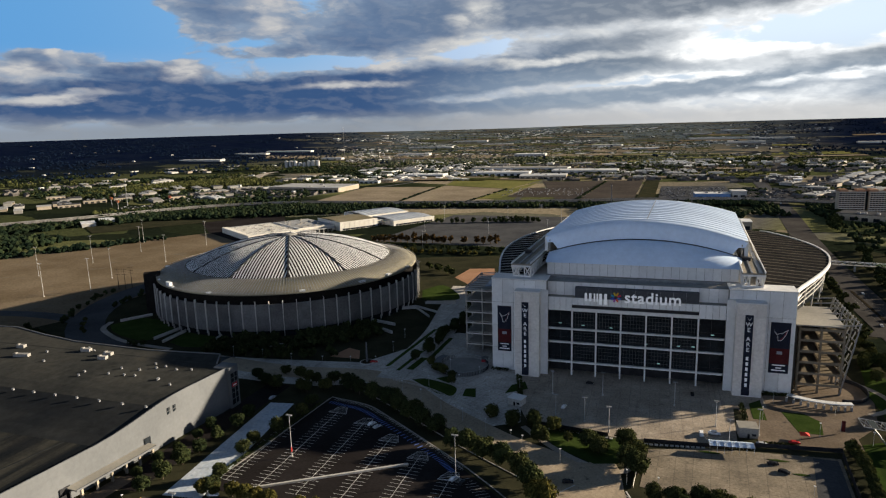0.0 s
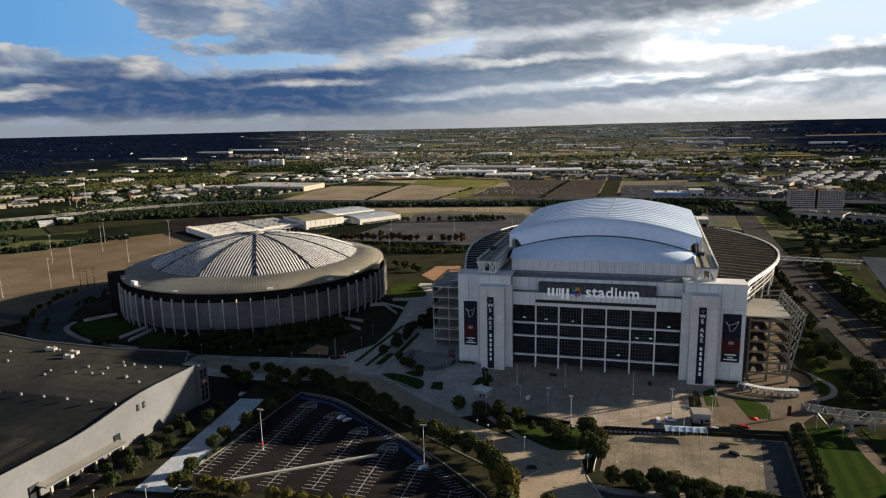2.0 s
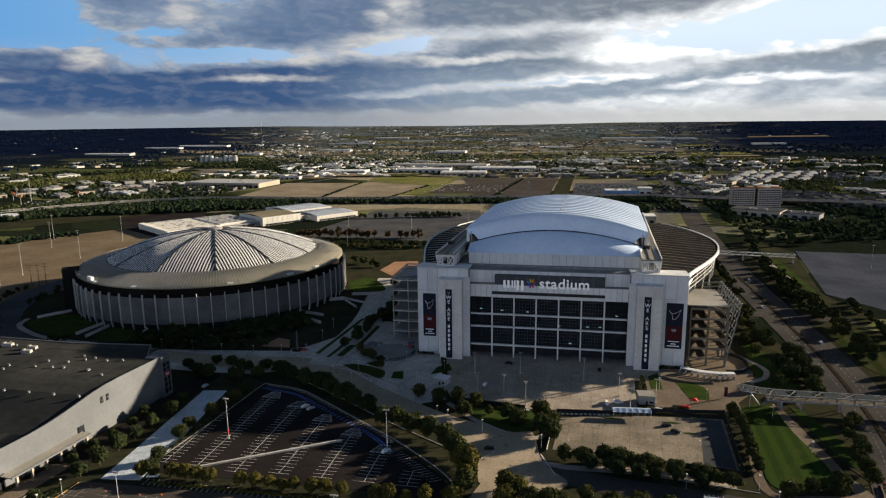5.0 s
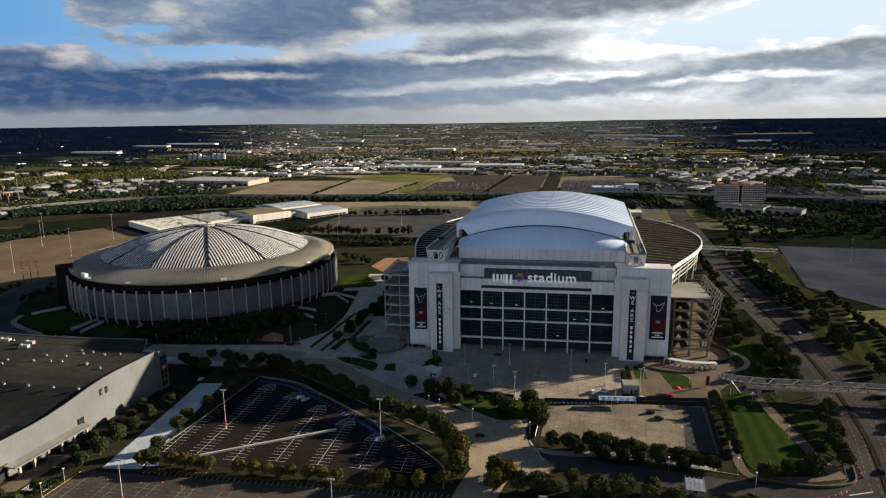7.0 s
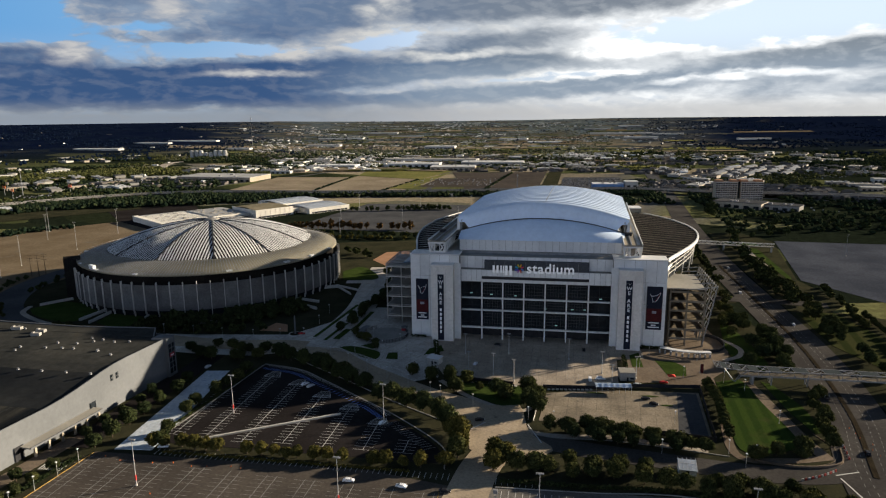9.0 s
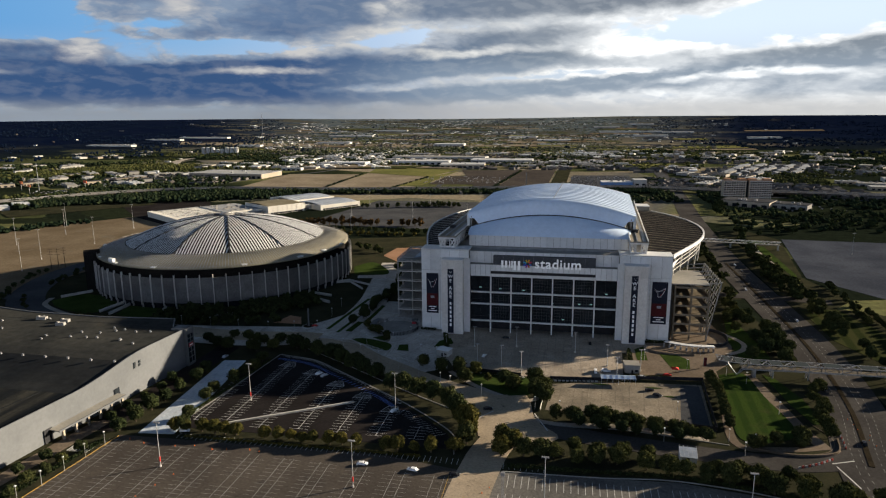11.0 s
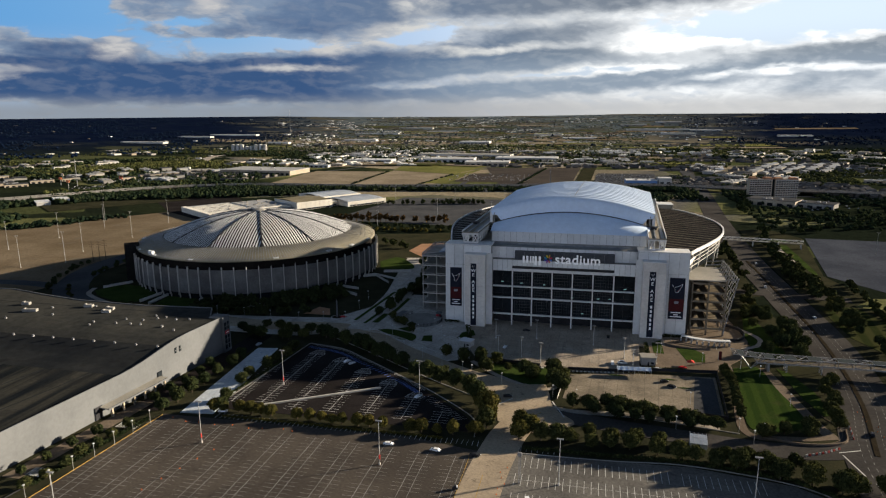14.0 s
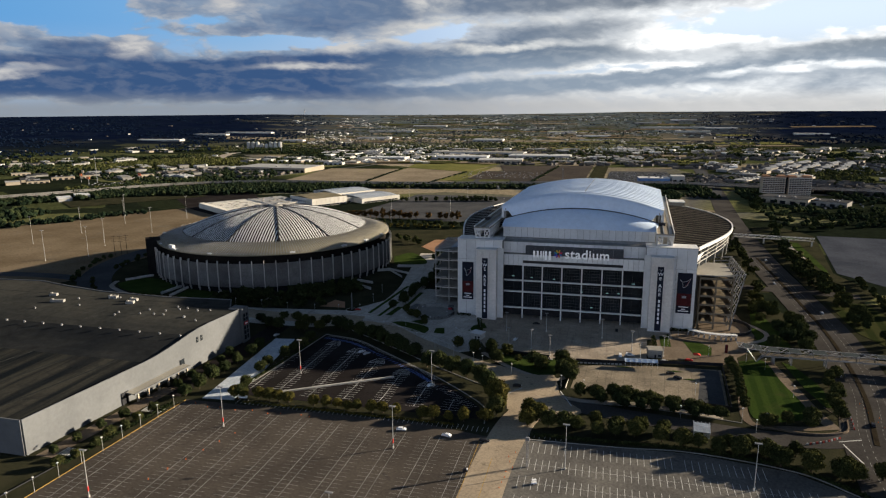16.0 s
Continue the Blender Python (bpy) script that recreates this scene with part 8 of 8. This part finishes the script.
tagged(part("distant_cars", g, surf("far_cars", (0.06, 0.06, 0.065), (0.24, 0.24, 0.25), 0.08, 0.5, 0.4, island=0.8)), "many parked cars far off", "cars", "", "stuff")

# woods: many uneven clumps
def woods(n, where, size, material, label):
    g = Geo()
    k = 0
    tries = 0
    while k < n and tries < n * 12:
        tries += 1
        x, y = where()
        r = math.hypot(x, y)
        if any(abs(x - a) < c * 0.62 and abs(y - b) < c * 0.5 for a, b, c in taken):
            continue
        k += 1
        s = size * rnd.uniform(0.6, 1.3) * (1.0 if r < 1500 else 1.1 if r < 2300 else 0.75 if r < 3200 else 0.6)
        z = rise(r)
        for _ in range(3 if r < 1600 else 2):
            c = Vector((x + rnd.uniform(-1, 1) * s, y + rnd.uniform(-1, 1) * s, z + s * rnd.uniform(0.5, 1.1)))
            p = [c + Vector((rnd.uniform(0.6, 1.1) * s * math.cos(t), rnd.uniform(0.6, 1.1) * s * math.sin(t), rnd.uniform(-0.25, 0.25) * s)) for t in (0, 1.26, 2.51, 3.77, 5.03)]
            top, bot = c + Vector((0, 0, s * rnd.uniform(0.5, 0.95))), c - Vector((0, 0, s * 1.1))
            g.add(p + [top, bot], [(i, (i + 1) % 5, 5) for i in range(5)] + [((i + 1) % 5, i, 6) for i in range(5)])
    tagged(part("woodland", g, material), label, "woods", "", "stuff")


def in_sector(r0, r1, thr, key, power=1.0):
    def pick():
        while True:
            a, r = radians(rnd.uniform(-60, 60)), r0 + (r1 - r0) * rnd.random() ** power
            x, y = r * math.sin(a), r * math.cos(a)
            if noise.noise(Vector((x * 0.0028, y * 0.0042, key))) < thr:
                continue
            if -700 < x < 160 and 745 < y < 1310 or -1000 < x < -560 and 200 < y < 640 and x > -1000 + (y - 200) * 0.7:
                continue
            if abs(x - 215 - max(0, y - 900) * 0.16) < 22 or y < 640 and -640 < x < 420:
                continue
            return x, y
    return pick


def off_centre(pick, keep=0.2):
    """Thins the woods out in the open middle of the plain."""
    def choose():
        while True:
            x, y = pick()
            if abs(math.atan2(x, y) + 0.16) > 0.30 or rnd.random() < keep:
                return x, y
    return choose


def box_area(x0, x1, y0, y1):
    return lambda: (rnd.uniform(x0, x1), rnd.uniform(y0, y1))


def line_area(p, q, w):
    def pick():
        t = rnd.random()
        return p[0] + (q[0] - p[0]) * t + rnd.uniform(-w, w), p[1] + (q[1] - p[1]) * t + rnd.uniform(-w, w)
    return pick


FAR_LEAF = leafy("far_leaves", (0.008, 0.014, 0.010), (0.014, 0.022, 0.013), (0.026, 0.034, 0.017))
# haze and cloud shade are put into the blue of the farthest leaves
FAR_LEAF_HAZE = leafy("hazy_horizon_leaves", (0.004, 0.009, 0.024), (0.007, 0.013, 0.031), (0.011, 0.019, 0.038))
# paler leaves: sun and haze over the middle plain put into the colour
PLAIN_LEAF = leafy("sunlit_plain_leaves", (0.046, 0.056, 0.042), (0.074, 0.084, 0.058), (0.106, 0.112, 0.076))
FAR_LEAF_OLIVE = leafy("far_olive_leaves", (0.028, 0.034, 0.014), (0.050, 0.056, 0.022), (0.080, 0.080, 0.033))
woods(7600, off_centre(in_sector(700, 2400, -0.04, 5.5), 0.5), 4.0, FAR_LEAF, "dark woods among the suburbs")
woods(5200, in_sector(800, 2400, 0.02, 2.2), 3.4, FAR_LEAF_OLIVE, "olive scrub among the suburbs")
woods(9000, off_centre(in_sector(2200, 4800, -0.1, 7.7, 0.8)), 5.5, FAR_LEAF_HAZE, "endless woods towards the horizon, coloured as blue haze")
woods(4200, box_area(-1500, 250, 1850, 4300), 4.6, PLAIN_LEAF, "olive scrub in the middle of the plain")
woods(700, line_area((-980, 330), (-640, 690), 26), 4.5, FAR_LEAF, "dark trees along the freeway")
woods(600, line_area((-640, 700), (-120, 770), 16), 4.2, FAR_LEAF, "dark trees along the freeway")
woods(420, line_area((-110, 770), (180, 820), 14), 4.2, FAR_LEAF, "dark trees along the freeway")
woods(1300, line_area((-880, 510), (-500, 685), 42), 4.2, FAR_LEAF, "dark wood between the car park and the freeway")
woods(500, box_area(-1000, -760, 150, 330), 4.8, FAR_LEAF, "dark wood beside the tan car park")
woods(160, line_area((-760, 180), (-640, 360), 14), 3.0, FAR_LEAF, "scrub along the edge of the tan car park")
woods(1500, line_area((-1260, 960), (-1100, 1230), 110), 4.0, FAR_LEAF_OLIVE, "belt of olive woods")
woods(90, line_area((-464, 795), (-478, 1110), 2), 1.6, FAR_LEAF, "hedgerow between two fields")
woods(60, line_area((-330, 812), (-304, 1050), 2), 1.6, FAR_LEAF, "hedgerow between two fields")
woods(120, line_area((-131, 853), (-103, 1250), 2), 1.8, FAR_LEAF, "hedgerow between two fields")
woods(330, box_area(230, 640, 430, 620), 3.2, FAR_LEAF, "dark woods round the hotel")
woods(420, box_area(380, 900, 640, 780), 3.4, FAR_LEAF, "dark woods beside the freeway")
woods(260, box_area(-110, 130, 640, 760), 4.2, FAR_LEAF, "dark trees behind the stadium")
woods(380, box_area(420, 900, 250, 430), 3.4, FAR_LEAF, "dark woods beyond the empty car park")

# masts
for x, y, h in ((-1324, 2303, 150), (-1125, 1700, 60), (-1010, 690, 55), (-60, 760, 40), (60, 640, 45)):
    mt = thing("radio_mast", "thin lattice mast on the horizon", "mast", "masts", at=(x, y, 0))
    part("shaft", Geo().tube((0, 0, 0), (0, 0, h), 0.9, 0.35, 5), STEEL_GREY, mt)
    part("head", Geo().box(-1.4, 1.4, -1.4, 1.4, h * 0.9, h * 0.93), STEEL_GREY, mt)
for k, (x, y) in enumerate(((-466, 110), (-459, 111), (-458, 118))):
    up_ = thing("power_pole", "dark timber power pole with crossarms", "power pole", "power poles", at=(x - 2, y, 0))
    part("pole", Geo().tube((0, 0, 0), (0, 0, 21), 0.35, 0.22, 7), BARK, up_)
    for z in (20, 17.5, 15):
        part("crossarm", Geo().bar((-3, 0, z), (3, 0, z), 0.3), BARK, up_)
# roadside signs
for x, y, c in ((-1050, 690, (0.6, 0.16, 0.05)), (-985, 640, (0.6, 0.2, 0.08)), (-1110, 760, (0.5, 0.4, 0.3)), (-930, 720, (0.55, 0.12, 0.05))):
    s_ = thing("roadside_sign", "tall roadside sign panel on a post", "sign", "roadside signs", at=(x, y, 0), turn=-20)
    part("post", Geo().tube((0, 0, 0), (0, 0, 14), 0.5, 0.4, 6), STEEL_GREY, s_)
    part("panel", Geo().box(-5, 5, -0.4, 0.4, 13, 18), plain(f"sign_{int(c[0]*100)}_{int(c[1]*100)}", c), s_)

# ---- the court between the two arenas ----
ob_ = thing("obelisk", "slender white obelisk on a round kerbed island", "obelisk", at=(-158.5, -8.5, 0.15))
part("kerb_ring", Geo().tube((0, 0, 0), (0, 0, 0.35), 4.6, 4.5, 24), PALE_CONC, ob_)
part("bed", Geo().tube((0, 0, 0.3), (0, 0, 0.5), 3.9, 3.7, 20), BED, ob_)
part("shaft", Geo().tube((0, 0, 0.5), (0, 0, 12.5), 0.75, 0.45, 4).tube((0, 0, 12.5), (0, 0, 13.4), 0.45, 0.02, 4), WHITE_WALL, ob_)
# round pavilion of slats with a curved canopy
PX, PY = -98.0, -2.0
pav = thing("round_pavilion", "round open pavilion fenced with dark slats", "pavilion", at=(PX, PY, 0.15))
part("paving", Geo().tube((0, 0, 0), (0, 0, 0.12), 16.0, 16.0, 48), GREY_CONC, pav)
sl = Geo().box(15.2, 15.45, -0.12, 0.12, 0, 2.6).mesh("slat", DARK_STEEL)
for k in range(96):
    if 15 < k < 34:
        continue
    part("slat", sl, DARK_STEEL, pav).rotation_euler = (0, 0, 2 * math.pi * k / 96)
g = Geo()
for a0, a1 in ((50, 130), (150, 420)):
    g.grid([[(r * math.cos(radians(a)), r * math.sin(radians(a)), z) for r, z in ((15.1, 2.6), (15.6, 2.6), (15.6, 2.85), (15.1, 2.85))] for a in range(a0, a1, 5)], True)
part("top_rail", g, STEEL_GREY, pav)
g = Geo().grid([[(r * math.cos(radians(a)), r * math.sin(radians(a)), z) for r, z in ((13.2, 3.6), (17.4, 3.3), (17.4, 3.6), (13.2, 3.9))] for a in range(150, 226, 5)], True)
part("canopy", g, WHITE_WALL, pav, "curved white canopy over the edge")
for a in range(154, 224, 12):
    part("canopy_post", Geo().tube((15.6 * math.cos(radians(a)), 15.6 * math.sin(radians(a)), 0), (15.6 * math.cos(radians(a)), 15.6 * math.sin(radians(a)), 3.4), 0.12, 0.12, 6), STEEL_WHITE, pav)
ki = thing("ticket_kiosk", "small red and white kiosk beside the pavilion", "kiosk", at=(-87.5, 10.0, 0.2), turn=8)
part("body", Geo().box(-1.8, 1.8, -1.4, 1.4, 0, 2.6), WHITE_WALL, ki)
part("front_panel", Geo().box(-1.9, 1.9, -1.55, -1.4, 0, 1.7), plain("kiosk_red", (0.40, 0.04, 0.05)), ki)
part("roof", Geo().add([(-2.2, -1.8, 2.6), (2.2, -1.8, 2.6), (2.2, 1.8, 2.6), (-2.2, 1.8, 2.6), (0, 0, 3.6)], [(0, 1, 4), (1, 2, 4), (2, 3, 4), (3, 0, 4), (3, 2, 1, 0)]), WHITE_WALL, ki)
# white barrier of short posts along the road
line = bend([(-131, -32), (-116, -36), (-102, -41.5), (-86, -52), (-69, -64)], 5)
bar_ = thing("crowd_barrier", "long white barrier of short posts along the road", "barrier", at=(0, 0, 0.15))
for p, q in zip(line, line[1:]):
    part("rail", Geo().bar((*p, 0.95), (*q, 0.95), 0.1, 0.14), PALE_CONC, bar_)
    for t in (0.0, 0.33, 0.67):
        x, y = p[0] + (q[0] - p[0]) * t, p[1] + (q[1] - p[1]) * t
        part("post", Geo().box(x - 0.16, x + 0.16, y - 0.16, y + 0.16, 0, 1.1), PALE_CONC, bar_)
# sunken ramps beside the dome
for k, pts in enumerate(([(-186, 104), (-170, 112), (-152, 91)], [(-186, 106), (-172, 116), (-150, 104)], [(-168, 127), (-143, 131)], [(-168, 130), (-144, 135)])):
    w = thing("retaining_wall", "low pale retaining wall beside a sunken ramp", "wall", "walls round the dome", at=(pts[0][0], pts[0][1], 0))
    for p, q in zip(pts, pts[1:]):
        part("wall", Geo().bar((p[0] - pts[0][0], p[1] - pts[0][1], 0.8), (q[0] - pts[0][0], q[1] - pts[0][1], 0.8), 0.7, 1.8), PALE_CONC, w)

# the second footbridge, far up the avenue
fb2 = thing("footbridge", "pale lattice footbridge across the far avenue", "footbridge", at=(158, 322, 0), turn=-8)
part("deck", Geo().box(0, 78, -2, 2, 5.4, 5.9), GREY_CONC, fb2)
for sg in (-2.0, 2.0):
    part("top_chord", Geo().box(0, 78, sg - 0.15, sg + 0.15, 8.6, 8.9), STEEL_WHITE, fb2)
    for k in range(14):
        part("diagonal", Geo().bar((6 * k if k < 13 else 72, sg, 5.9), (min(78, 6 * k + 6), sg, 8.6), 0.25), STEEL_WHITE, fb2)
for k in range(14):
    part("cross_bar", Geo().box(6 * k - 0.2, 6 * k + 0.2, -2, 2, 8.7, 8.95), STEEL_WHITE, fb2)
for x in (2, 30, 54, 76):
    part("pier", Geo().box(x - 0.7, x + 0.7, -1.2, 1.2, 0, 5.4), PALE_CONC, fb2)
